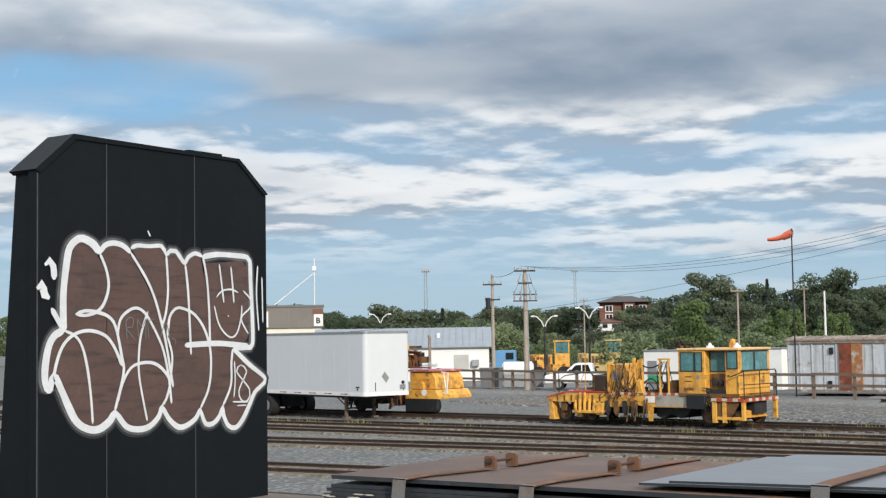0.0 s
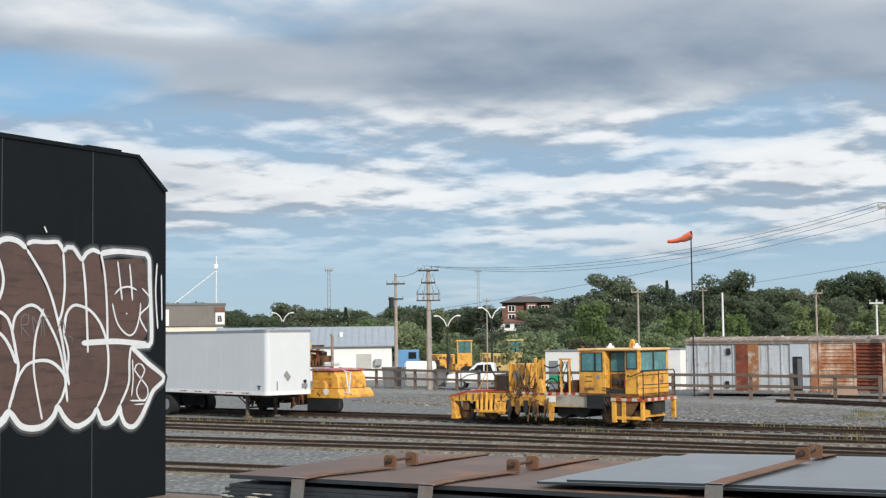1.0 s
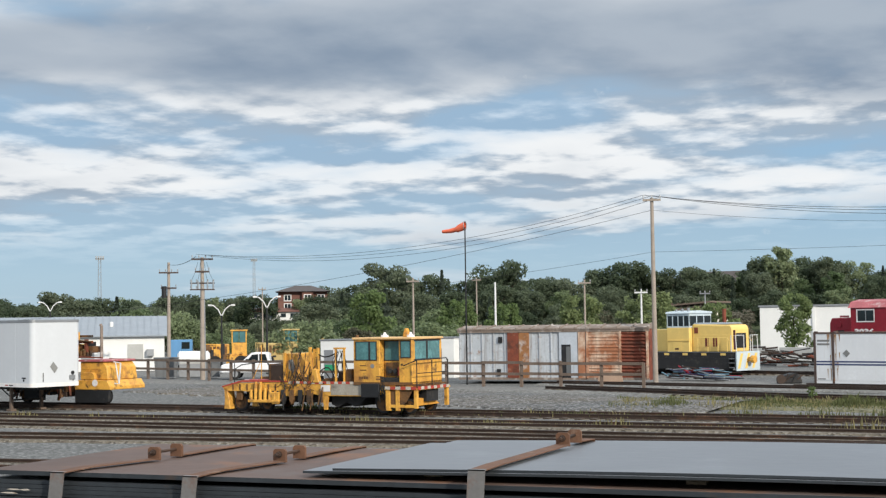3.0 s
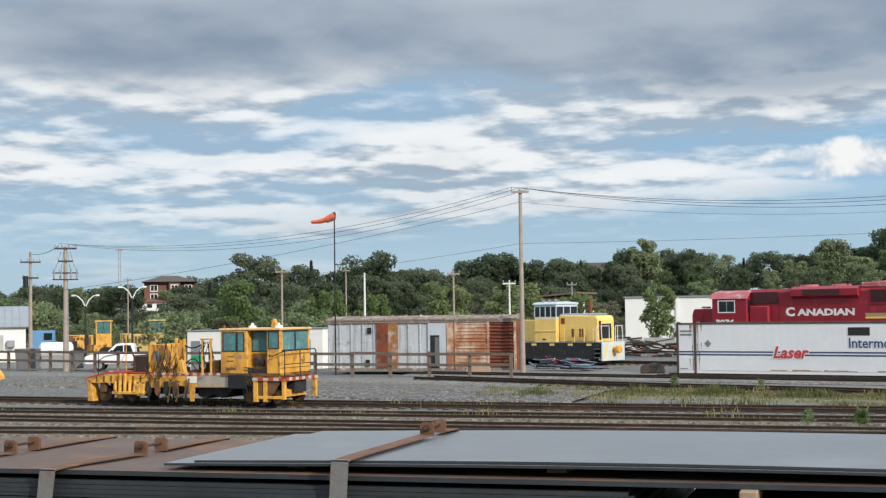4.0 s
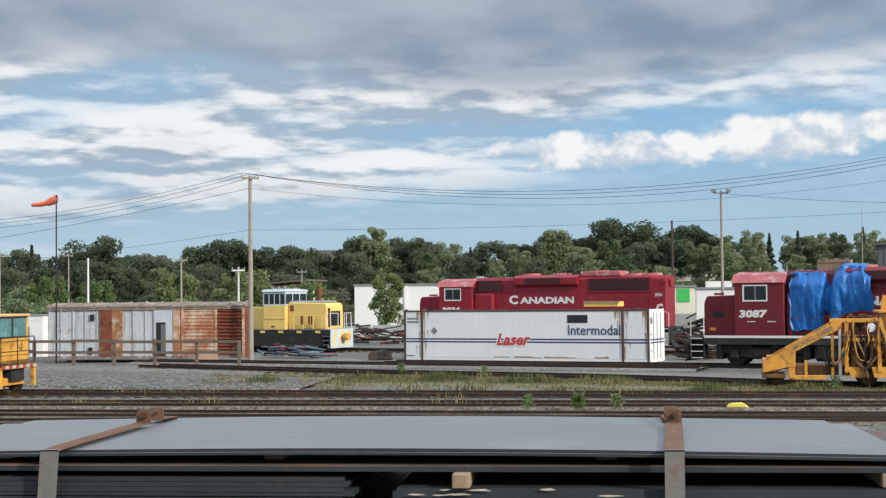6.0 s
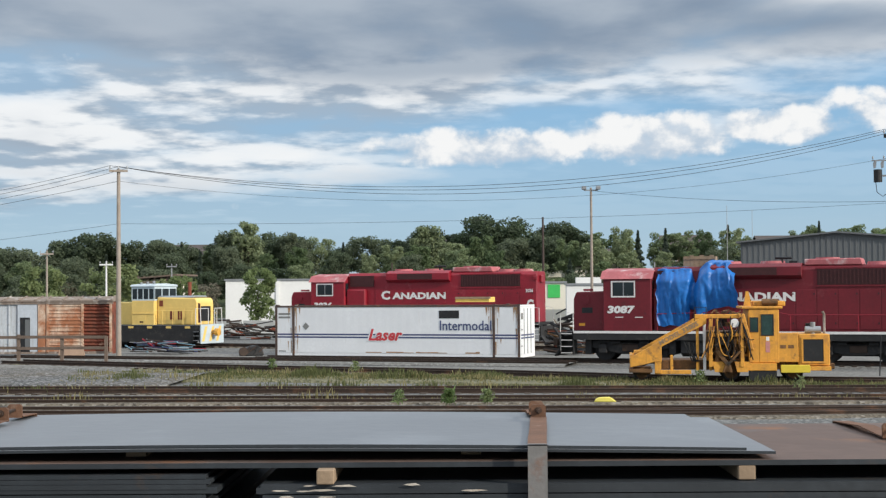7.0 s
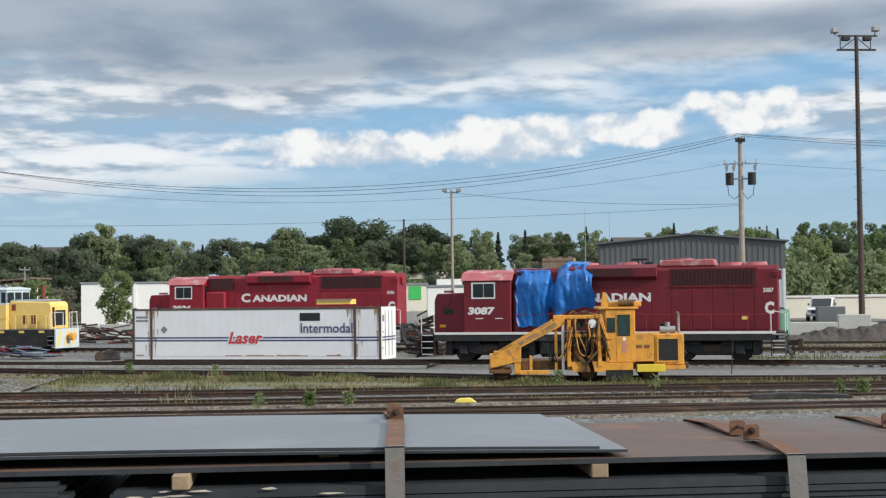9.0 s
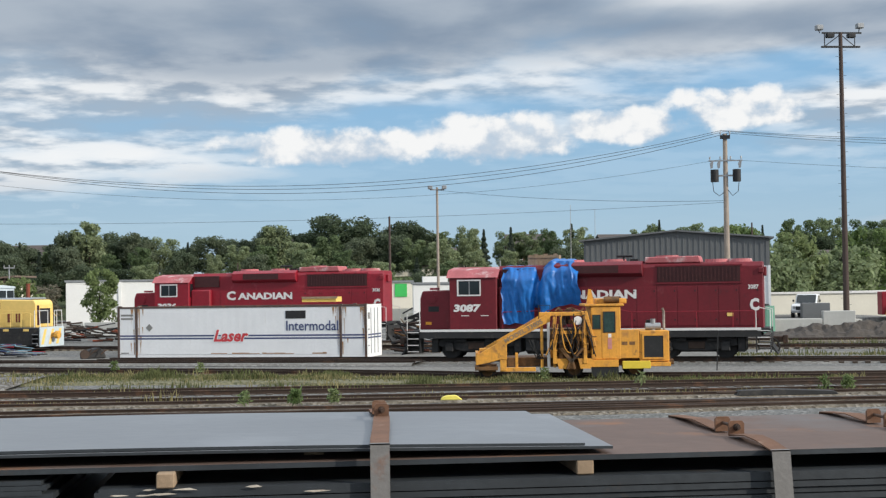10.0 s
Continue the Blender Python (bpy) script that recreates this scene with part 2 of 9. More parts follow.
M["tile_white"] = mat("scuffed_white_marker", (0.50, 0.45, 0.38), 0.7, var=0.25, scale=6, dirt=((0.25, 0.15, 0.08), 0.35, 7))
M["redwhite"] = mat("red_marker_paint", (0.40, 0.055, 0.035), 0.6, var=0.15, scale=3)
M["boxcar"] = mat("peeling_grey_boxcar_paint", (0.47, 0.50, 0.53), 0.7, var=0.14, scale=0.8, streak=((0.24, 0.22, 0.21), 0.62), dirt=[((0.62, 0.64, 0.66), 0.36, 2.0), ((0.27, 0.26, 0.25), 0.36, 4.5), ((0.26, 0.13, 0.07), 0.34, 1.6)])
M["boxcar_rust"] = mat("rusted_boxcar_steel", (0.21, 0.055, 0.030), 0.85, var=0.25, scale=1.2, dirt=[((0.09, 0.035, 0.022), 0.58, 1.7), ((0.45, 0.30, 0.20), 0.24, 1.0)], streak=((0.15, 0.06, 0.03), 0.35))
M["roof_rust"] = mat("rusted_roof", (0.24, 0.19, 0.155), 0.9, var=0.35, scale=1.3, dirt=[((0.46, 0.43, 0.40), 0.45, 1.5), ((0.10, 0.05, 0.035), 0.3, 2.4)])
M["barn_grey"] = mat("charcoal_steel_cladding", (0.125, 0.131, 0.135), 0.55, var=0.08, scale=1.0)
M["barn_white"] = mat("white_steel_cladding", (0.66, 0.67, 0.68), 0.55, var=0.05, scale=1.0, streak=((0.5, 0.49, 0.47), 0.2))
M["cream"] = mat("cream_wall", (0.70, 0.66, 0.56), 0.8, var=0.06, scale=0.5, streak=((0.55, 0.5, 0.42), 0.2))
M["white_wall"] = mat("white_wall", (0.72, 0.72, 0.70), 0.8, var=0.05, scale=0.5, streak=((0.56, 0.55, 0.53), 0.22))
M["grey_roof"] = mat("grey_sheet_roof", (0.27, 0.30, 0.33), 0.6, 0.2, var=0.1, scale=1.0)
M["brown_roof"] = mat("dark_shingle_roof", (0.085, 0.072, 0.068), 0.9, var=0.2, scale=1.5)
M["brick"] = mat("red_brick_wall", (0.175, 0.085, 0.065), 0.9, var=0.2, scale=0.8)
M["concrete"] = mat("pale_concrete", (0.42, 0.42, 0.40), 0.9, var=0.12, scale=1.0, dirt=((0.26, 0.25, 0.24), 0.3, 0.9), streak=((0.3, 0.29, 0.28), 0.25))
M["windsock"] = mat("faded_orange_windsock", (0.72, 0.15, 0.075), 0.8, var=0.15, scale=3)
M["car_white"] = mat("white_car_paint", (0.72, 0.73, 0.74), 0.25, var=0.03, scale=1, bump=0)
M["tan"] = mat("tan_machine_paint", (0.50, 0.37, 0.15), 0.7, var=0.2, scale=1.2, dirt=((0.2, 0.14, 0.07), 0.3, 2))
M["blue_paint"] = mat("blue_truck_paint", (0.10, 0.25, 0.45), 0.5, var=0.1, scale=1)
M["green_paint"] = mat("green_panel", (0.05, 0.45, 0.10), 0.6, var=0.08, scale=1)
M["teal"] = mat("green_placard", (0.02, 0.28, 0.13), 0.6, var=0.08, scale=2)
M["spray_white"] = mat("white_spray_paint", (0.58, 0.60, 0.62), 0.7, var=0.14, scale=5, bump=0)
M["spray_brown"] = mat("brown_spray_paint", (0.092, 0.055, 0.047), 0.6, var=0.18, scale=2.5, streak=((0.030, 0.023, 0.022), 0.60, (1.0, 2.2, 16.0)), dirt=((0.062, 0.041, 0.037), 0.45, 2.0), bump=0)
M["spray_faint"] = mat("faint_spray_paint", (0.16, 0.15, 0.145), 0.6, var=0.15, scale=5, bump=0)
M["seam"] = mat("grey_weld_bead", (0.05, 0.055, 0.06), 0.6, var=0.3, scale=6)
M["halo"] = mat("thin_overspray", (0.10, 0.105, 0.11), 0.7, var=0.4, scale=9, bump=0)
M["mist"] = mat("faint_overspray_mist", (0.020, 0.023, 0.026), 0.7, var=0.5, scale=11, bump=0)
M["placard"] = mat("grey_placard", (0.22, 0.22, 0.21), 0.6, var=0.1, scale=4)
M["bark"] = mat("tree_bark", (0.075, 0.058, 0.045), 0.95, var=0.3, scale=3)
M["white_steel"] = mat("white_steel_post", (0.66, 0.66, 0.65), 0.5, var=0.06, scale=3)
M["brownheap"] = mat("brown_earth_heap", (0.074, 0.064, 0.056), 1.0, var=0.35, scale=3, bump=0.8, bscale=9)


def leafmat(name, c, var=0.45, each=0.35, through_light=0.50):
    """Leaves: each leaf and each whole plant a little lighter, darker or yellower than the next."""
    m = mat(name, c, 0.6, var=0.22, scale=0.35, island=var, bump=0, spec=0.25)
    n, l = m.node_tree.nodes, m.node_tree.links
    b, tr, add = n["Principled BSDF"], n.new("ShaderNodeBsdfTranslucent"), n.new("ShaderNodeMixShader")
    hs, info = n.new("ShaderNodeHueSaturation"), n.new("ShaderNodeObjectInfo")
    for socket, lo, hi in (("Value", 1 - each, 1 + each), ("Hue", 0.515, 0.475), ("Saturation", 1.05, 0.85)):
        r = n.new("ShaderNodeMapRange")
        r.inputs["To Min"].default_value, r.inputs["To Max"].default_value = lo, hi
        l.new(info.outputs["Random"], r.inputs["Value"])
        l.new(r.outputs["Result"], hs.inputs[socket])
    l.new(b.inputs["Base Color"].links[0].from_socket, hs.inputs["Color"])
    l.new(hs.outputs[0], b.inputs["Base Color"])
    l.new(hs.outputs[0], tr.inputs["Color"])
    add.inputs[0].default_value = through_light
    l.new(b.outputs[0], add.inputs[1])
    l.new(tr.outputs[0], add.inputs[2])
    l.new(add.outputs[0], n["Material Output"].inputs["Surface"])
    return m


M["leaf_dark"] = leafmat("dark_green_leaves", (0.098, 0.130, 0.074))
M["leaf_mid"] = leafmat("green_leaves", (0.170, 0.226, 0.108))
M["leaf_light"] = leafmat("light_green_leaves", (0.180, 0.240, 0.092), each=0.22)
M["leaf_conifer"] = leafmat("conifer_needles", (0.080, 0.108, 0.078), each=0.2)
M["leaf_dry"] = leafmat("dull_greyish_leaves", (0.15, 0.145, 0.095))
M["grass"] = leafmat("yard_grass", (0.115, 0.135, 0.048), 0.5, 0.0)
M["straw"] = leafmat("dry_grass", (0.25, 0.22, 0.105), 0.4, 0.0)

glass = bpy.data.materials.new("dark_window_glass")
glass.use_nodes = True
gb = glass.node_tree.nodes["Principled BSDF"]
gb.inputs["Base Color"].default_value, gb.inputs["Roughness"].default_value = (0.012, 0.018, 0.02, 1), 0.06
M["glass"] = glass
teal = glass.copy()
teal.name = "greenish_cab_glass"
teal.node_tree.nodes["Principled BSDF"].inputs["Base Color"].default_value = (0.02, 0.11, 0.11, 1)
M["glass_teal"] = teal


def groundmat(name, stops, specks, bump=0.6, patch=0.12):
    """Loose stone or earth: blotches between two tones, crumbs of a lighter and a darker stone."""
    m = bpy.data.materials.new(name)
    m.use_nodes = True
    n, l = m.node_tree.nodes, m.node_tree.links
    b = n["Principled BSDF"]
    b.inputs["Roughness"].default_value, b.inputs["Specular IOR Level"].default_value = 0.95, 0.2
    co = n.new("ShaderNodeTexCoord").outputs["Object"]

    def tex(kind, sc, det=6):
        t = n.new(kind)
        t.inputs["Scale"].default_value = sc
        if kind == "ShaderNodeTexNoise":
            t.inputs["Detail"].default_value, t.inputs["Roughness"].default_value = det, 0.65
        l.new(co, t.inputs["Vector"])
        return t

    def mix(f, a, bb):
        t = n.new("ShaderNodeMix")
        t.data_type = "RGBA"
        for s, v in ((t.inputs["Factor"], f), (t.inputs["A"], a), (t.inputs["B"], bb)):
            if isinstance(v, tuple):
                s.default_value = (*v, 1)
            elif isinstance(v, float):
                s.default_value = v
            else:
                l.new(v, s)
        return t.outputs["Result"]

    def ramp(v, lo, hi):
        t = n.new("ShaderNodeMapRange")
        t.inputs["From Min"].default_value, t.inputs["From Max"].default_value = lo, hi
        l.new(v, t.inputs["Value"])
        return t.outputs["Result"]

    out = mix(ramp(tex("ShaderNodeTexNoise", patch).outputs["Fac"], 0.35, 0.65), stops[0], stops[1])
    out = mix(ramp(tex("ShaderNodeTexNoise", 1.3).outputs["Fac"], 0.5, 0.75), out, stops[2])
    v = tex("ShaderNodeTexVoronoi", 9.0)
    g = n.new("ShaderNodeSeparateColor")
    l.new(v.outputs["Color"], g.inputs[0])
    out = mix(ramp(g.outputs[0], 0.55, 1.0), out, specks[0])
    out = mix(ramp(g.outputs[1], 0.6, 1.0), out, specks[1])
    l.new(out, b.inputs["Base Color"])
    bp = n.new("ShaderNodeBump")
    bp.inputs["Strength"].default_value, bp.inputs["Distance"].default_value = bump, 0.06
    l.new(v.outputs["Distance"], bp.inputs["Height"])
    l.new(bp.outputs[0], b.inputs["Normal"])
    return m


M["ground"] = groundmat("grey_yard_gravel", ((0.112, 0.115, 0.110), (0.140, 0.141, 0.133), (0.094, 0.091, 0.084)), ((0.240, 0.240, 0.234), (0.086, 0.086, 0.085)))
M["dirt"] = groundmat("brown_trackside_dirt", ((0.122, 0.104, 0.079), (0.150, 0.130, 0.100), (0.086, 0.070, 0.052)), ((0.22, 0.20, 0.17), (0.055, 0.046, 0.036)))
M["asphalt"] = groundmat("worn_pale_asphalt", ((0.150, 0.147, 0.137), (0.182, 0.177, 0.165), (0.116, 0.111, 0.103)), ((0.235, 0.233, 0.222), (0.115, 0.112, 0.104)), 0.15)
M["ballast"] = groundmat("dark_grey_brown_ballast", ((0.100, 0.104, 0.105), (0.150, 0.127, 0.098), (0.095, 0.083, 0.066)), ((0.30, 0.30, 0.295), (0.040, 0.040, 0.040)), 1.0, 0.14)
M["turf"] = groundmat("rough_grassy_soil", ((0.133, 0.131, 0.077), (0.165, 0.153, 0.095), (0.133, 0.114, 0.083)), ((0.191, 0.185, 0.121), (0.077, 0.079, 0.045)))
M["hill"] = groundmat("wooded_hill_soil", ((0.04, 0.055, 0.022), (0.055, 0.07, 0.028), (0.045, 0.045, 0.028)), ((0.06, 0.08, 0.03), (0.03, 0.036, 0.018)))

# ---- mesh helpers ----


def box(bm, x0, x1, y0, y1, z0, z1):
    v = [bm.verts.new(p) for p in ((x0, y0, z0), (x1, y0, z0), (x1, y1, z0), (x0, y1, z0), (x0, y0, z1), (x1, y0, z1), (x1, y1, z1), (x0, y1, z1))]
    for f in ((0, 3, 2, 1), (4, 5, 6, 7), (0, 1, 5, 4), (1, 2, 6, 5), (2, 3, 7, 6), (3, 0, 4, 7)):
        bm.faces.new([v[i] for i in f])
    return bm


def tube(bm, p, q, r, r2=None, n=8, cap=True):
    """A round bar from p to q."""
    p, q = Vector(p), Vector(q)
    r2 = r if r2 is None else r2
    d = (q - p).normalized()
    a = d.orthogonal().normalized()
    b = d.cross(a)
    ring = [[bm.verts.new(o + (a * math.cos(2 * math.pi * i / n) + b * math.sin(2 * math.pi * i / n)) * rr) for i in range(n)] for o, rr in ((p, r), (q, r2))]
    for i in range(n):
        bm.faces.new((ring[0][i], ring[0][(i + 1) % n], ring[1][(i + 1) % n], ring[1][i]))
    if cap:
        bm.faces.new(ring[0][::-1])
        bm.faces.new(ring[1])
    return bm


def pipe(bm, pts, r, n=6):
    """One bent round bar through all the points."""
    pts = [Vector(p) for p in pts]
    rings, side = [], None
    for i, p in enumerate(pts):
        d = (pts[min(len(pts) - 1, i + 1)] - pts[max(0, i - 1)]).normalized()
        side = d.orthogonal().normalized() if side is None else (side - d * side.dot(d)).normalized()
        b = d.cross(side)
        rings.append([bm.verts.new(p + (side * math.cos(2 * math.pi * k / n) + b * math.sin(2 * math.pi * k / n)) * r) for k in range(n)])
    for a, b in zip(rings, rings[1:]):
        for k in range(n):
            bm.faces.new((a[k], a[(k + 1) % n], b[(k + 1) % n], b[k]))
    bm.faces.new(rings[0][::-1])
    bm.faces.new(rings[-1])
    return bm


def prism(bm, outline, y0, y1, axis="y"):
    """An outline in (x, z), or (y, z) for axis x, or (x, y) for axis z, drawn out from y0 to y1."""
    def at(a, b, w):
        return {"y": (a, w, b), "x": (w, a, b), "z": (a, b, w)}[axis]
    lo, hi = [bm.verts.new(at(a, b, y0)) for a, b in outline], [bm.verts.new(at(a, b, y1)) for a, b in outline]
    n = len(outline)
    fs = [bm.faces.new(lo), bm.faces.new(hi[::-1])]
    for i in range(n):
        fs.append(bm.faces.new((lo[i], hi[i], hi[(i + 1) % n], lo[(i + 1) % n])))
    bmesh.ops.recalc_face_normals(bm, faces=fs)
    return bm


def B():
    return bmesh.new()


def thing(name, at, rz=0, label="", category="", group="", kind=""):
    ob = new(name)
    ob.empty_display_size = 0.3
    z = at[2] if len(at) > 2 and at[2] else -0.09  # the yard's ground lies a little under the rails
    ob.matrix_basis = pose(at[0], at[1], z, 0, 0, rz)
    return tagged(ob, label, category, group, kind)


def part(name, bm, material, parent=None, label="", bevel=0.0, smooth=False):
    if bevel:
        bmesh.ops.bevel(bm, geom=bm.edges[:], offset=bevel, segments=1, affect="EDGES", clamp_overlap=True)
    me = bpy.data.meshes.new(name)
    bm.to_mesh(me)
    bm.free()
    me.materials.append(M[material] if isinstance(material, str) else material)
    if smooth:
        for p in me.polygons:
            p.use_smooth = True
    ob = new(name, me)
    ob.parent = parent
    return tagged(ob, label)


def raw(name, verts, faces, material, parent=None, label=""):
    me = bpy.data.meshes.new(name)
    me.from_pydata(verts, [], faces)
    me.materials.append(M[material])
    ob = new(name, me)
    ob.parent = parent
    return tagged(ob, label)


def lettering(name, text, size, m, material, parent=None, bold=0.0, shear=0.0, width=1.0, label=""):
    """Words in the built-in font, as a thin mesh; m places the baseline's start (x along, y up in its own plane)."""
    cu = bpy.data.curves.new(name, "FONT")
    cu.body, cu.size, cu.shear, cu.offset, cu.extrude, cu.resolution_u = text, size, shear, bold, 0.006, 2
    tmp = bpy.data.objects.new(name, cu)
    me = bpy.data.meshes.new_from_object(tmp)
    bpy.data.objects.remove(tmp)
    me.transform(Matrix.Diagonal((width, 1, 1, 1)))
    me.materials.clear()
    me.materials.append(M[material])
    ob = new(name, me)
    ob.parent = parent
    ob.matrix_basis = m
    return tagged(ob, label)


# ---- ground, tracks ----


def lerp(a, b, t):
    return a + (b - a) * t


def smooth01(t):
    t = min(1, max(0, t))
    return t * t * (3 - 2 * t)


def ground_z(x, y):
    bench = 0.90 * (1 - smooth01((y - 12.5) / 5.0))
    hill = 7.5 * smooth01((y - 175 + 0.25 * x) / 110) + 3.0 * smooth01((math.hypot(x, y) - 320) / 400)
    if y < -20:
        bench = 0.9
    return bench + (hill if y > 60 else 0)


gx = sorted({*np.linspace(-60, 60, 41).round(2), *np.linspace(-420, 420, 57).round(2), -3000.0, -1500.0, -800.0, 800.0, 1500.0, 3000.0})
gy = sorted({*np.linspace(-20, 30, 26).round(2), *np.linspace(30, 420, 79).round(2), -3000.0, -800.0, -200.0, -60.0, 600.0, 900.0, 1600.0, 3000.0})
verts = [(x, y, ground_z(x, y) + (0.03 * noise.noise((x * 0.15, y * 0.15, 0)) if 20 < y < 150 else 0) - 0.14 + 0.075 * (1 - smooth01((y - 50) / 5)) * smooth01((y - 16) / 4)) for y in gy for x in gx]
nx = len(gx)
faces = [(j * nx + i, j * nx + i + 1, (j + 1) * nx + i + 1, (j + 1) * nx + i) for j in range(len(gy) - 1) for i in range(nx - 1)]
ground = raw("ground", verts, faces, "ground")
tagged(ground, "open rail yard ground of grey gravel and earth", "ground", kind="structure")
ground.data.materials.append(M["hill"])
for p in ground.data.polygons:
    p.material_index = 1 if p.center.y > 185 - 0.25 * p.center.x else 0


def along(points, step=1.5):
    """Points every step metres on a smooth line through points."""
    out = []
    n = len(points)
    for i in range(n - 1):
        p0, p1, p2, p3 = (Vector(points[max(0, min(n - 1, k))]) for k in (i - 1, i, i + 1, i + 2))
        m = max(1, int((p2 - p1).length / step))
        for k in range(m):
            t = k / m
            out.append(0.5 * (2 * p1 + (p2 - p0) * t + (2 * p0 - 5 * p1 + 4 * p2 - p3) * t * t + (3 * p1 - p0 - 3 * p2 + p3) * t ** 3))
    out.append(Vector(points[-1]))
    return out


def strip(name, line, left, right, z, material, parent=None, thick=0.10, rough=0.0, edge=0.0):
    """A ribbon of ground laid along a line, with sloping sides and uneven borders."""
    vs, fs = [], []
    for i, p in enumerate(line):
        a, b = line[max(0, i - 1)], line[min(len(line) - 1, i + 1)]
        d = (b - a).normalized()
        n2 = Vector((-d.y, d.x))
        e1, e2 = (edge * noise.noise((p.x * 0.4, p.y * 0.4, s)) for s in (3.0, 9.0))
        for off, zz in ((right - 0.25 + e1, z - thick), (right + e1, z), ((left + right) / 2, z + rough), (left + e2, z), (left + 0.25 + e2, z - thick)):
            q = p + n2 * off
            vs.append((q.x, q.y, zz + (0.02 * noise.noise((q.x, q.y, 1)) if edge else 0)))
        if i:
            for k in range(4):
                o = (i - 1) * 5 + k
                fs.append((o, o + 1, o + 6, o + 5))
    return raw(name, vs, fs, material, parent)


def rail_mesh(line, off, z0):
    prof = ((-0.07, 0), (-0.07, 0.02), (-0.014, 0.035), (-0.014, 0.11), (-0.037, 0.125), (-0.037, 0.16), (0.037, 0.16), (0.037, 0.125), (0.014, 0.11), (0.014, 0.035), (0.07, 0.02), (0.07, 0))
    vs, fs, k = [], [], len(prof)
    for i, p in enumerate(line):
        a, b = line[max(0, i - 1)], line[min(len(line) - 1, i + 1)]
        d = (b - a).normalized()
        n2 = Vector((-d.y, d.x))
        for u, w in prof:
            q = p + n2 * (off + u)
            vs.append((q.x, q.y, z0 + w))
        if i:
            for j in range(k):
                fs.append(((i - 1) * k + j, (i - 1) * k + (j + 1) % k, i * k + (j + 1) % k, i * k + j))
    return vs, fs


tie_mesh = None


def track(points, bed="dirt", z=-0.10, width=1.2, ties=True, label="rusty rails on a bed of earth and old ties"):
    """points: the near rail's line on the plan; the far rail lies beyond it."""
    global tie_mesh
    near = along([Vector(p) for p in points], 1.2)
    t = thing("railway_track", (0, 0, 1e-6), 0, label, "railway track", "yard tracks", "structure")
    strip("track_bed", near, 0.75 + width, 0.75 - width, z + (0.03 if ties else 0.10), bed, t, 0.12, 0.0, 0.35)
    for off in (0.0, 1.5):
        raw("rail", *rail_mesh(near, off, z + 0.04), "rail", t)
    if ties:
        if tie_mesh is None:
            bm = box(B(), -0.12, 0.12, -1.3, 1.3, -0.12, 0.0)
            tie_mesh = bpy.data.meshes.new("tie")
            bm.to_mesh(tie_mesh)
            tie_mesh.materials.append(M["tie"])
        d = 0
        for a, b in zip(near, near[1:]):
            w = (b - a).normalized()
            while d < (b - a).length:
                q = a + w * d + Vector((-w.y, w.x)) * 0.75
                o = new("tie", tie_mesh)
                o.parent = t
                o.matrix_basis = pose(q.x, q.y, z + 0.052 + random.uniform(-0.01, 0.012), 0, 0, math.degrees(math.atan2(w.y, w.x)) + random.uniform(-2, 2))
                d += 0.62
            d -= (b - a).length
    return t


# the yard's tracks, near to far
track([(-75, 26.6), (-27, 29.9), (10, 32.3), (60, 35)], "dirt", ties=False)
track([(-75, 36.1), (-34, 38.2), (-15, 39.5), (20, 41.0), (60, 42.2)], "dirt", ties=False)
track([(-80, 45.2), (-40, 43.9), (-16, 42.6), (3, 41.6), (17, 40.8), (60, 38.6)], "dirt", ties=False)
track([(-90, 49.8), (-42, 47.6), (-18, 46.9), (3, 46.0), (16, 45.4), (60, 43.6)], "dirt", ties=False)
track([(-95, 59.2), (-36, 54.1), (-17, 52.2), (4, 50.5), (15, 49.9), (60, 47.3)], "dirt")
track([(-24, 74.5), (-15, 69.3), (-9.5, 66.4), (-2.5, 63.4), (3.5, 60.0), (8, 57.0), (13, 55.2), (24, 52.9), (60, 48.8)], "turf")
LOCO_TRACK = [(-120, 120.0), (-60, 96.5), (-26, 82.6), (-11, 77.4), (5.5, 71.9), (22.5, 65.5), (42, 58.4), (70, 49.0)]
track([(p[0], p[1] - 2.6) for p in LOCO_TRACK[2:5]], "asphalt", ties=False)
track(LOCO_TRACK[3:], "asphalt")
track([(-60, 112.0), (-23.3, 98.9), (-11.6, 94.2), (5.0, 88.0), (22, 81.6), (60, 68)], "dirt")
track([(-10, 101), (30, 88.2), (45, 84.2), (80, 74)], "dirt", ties=False)

lane = along([Vector(p) for p in ((-90, 92), (-52, 83.5), (-28, 76.0), (-2.3, 67.2), (18.4, 60.2), (40, 54.5), (70, 48.5))])
tagged(strip("road", lane, 1.6, -2.4, -0.055, "asphalt", None, 0.1, 0.0, 0.5), "pale worn asphalt lane beside the tracks", "road", kind="structure")
lane = along([Vector(p) for p in ((-100, 108), (-55, 95.0), (-30, 87), (-8, 82), (6, 77), (22, 72), (60, 60))])
tagged(strip("pavement", lane, 4.5, -3.0, -0.088, "asphalt", None, 0.1, 0.0, 0.8), "dusty paved standing between the tracks", "pavement", kind="structure")
mid = along([Vector(p) for p in ((-46, 75), (-36, 70.5), (-27, 66), (-18, 62.5), (-11, 61.5))])
tagged(strip("ballast_heap", mid, 5.0, -5.2, -0.06, "ballast", None, 0.2, 0.16, 1.4), "spread of coarse blue-grey ballast", "ballast", kind="stuff")
mid = along([Vector(p) for p in ((-17, 60.5), (-10, 61.5), (-2, 59.5), (5, 56.5), (14, 53.3))])
tagged(strip("grass_patch", mid, 1.8, -2.2, -0.045, "turf", None, 0.2, 0.05, 0.8), "weedy strip of rough grass and soil", "grass", kind="stuff")
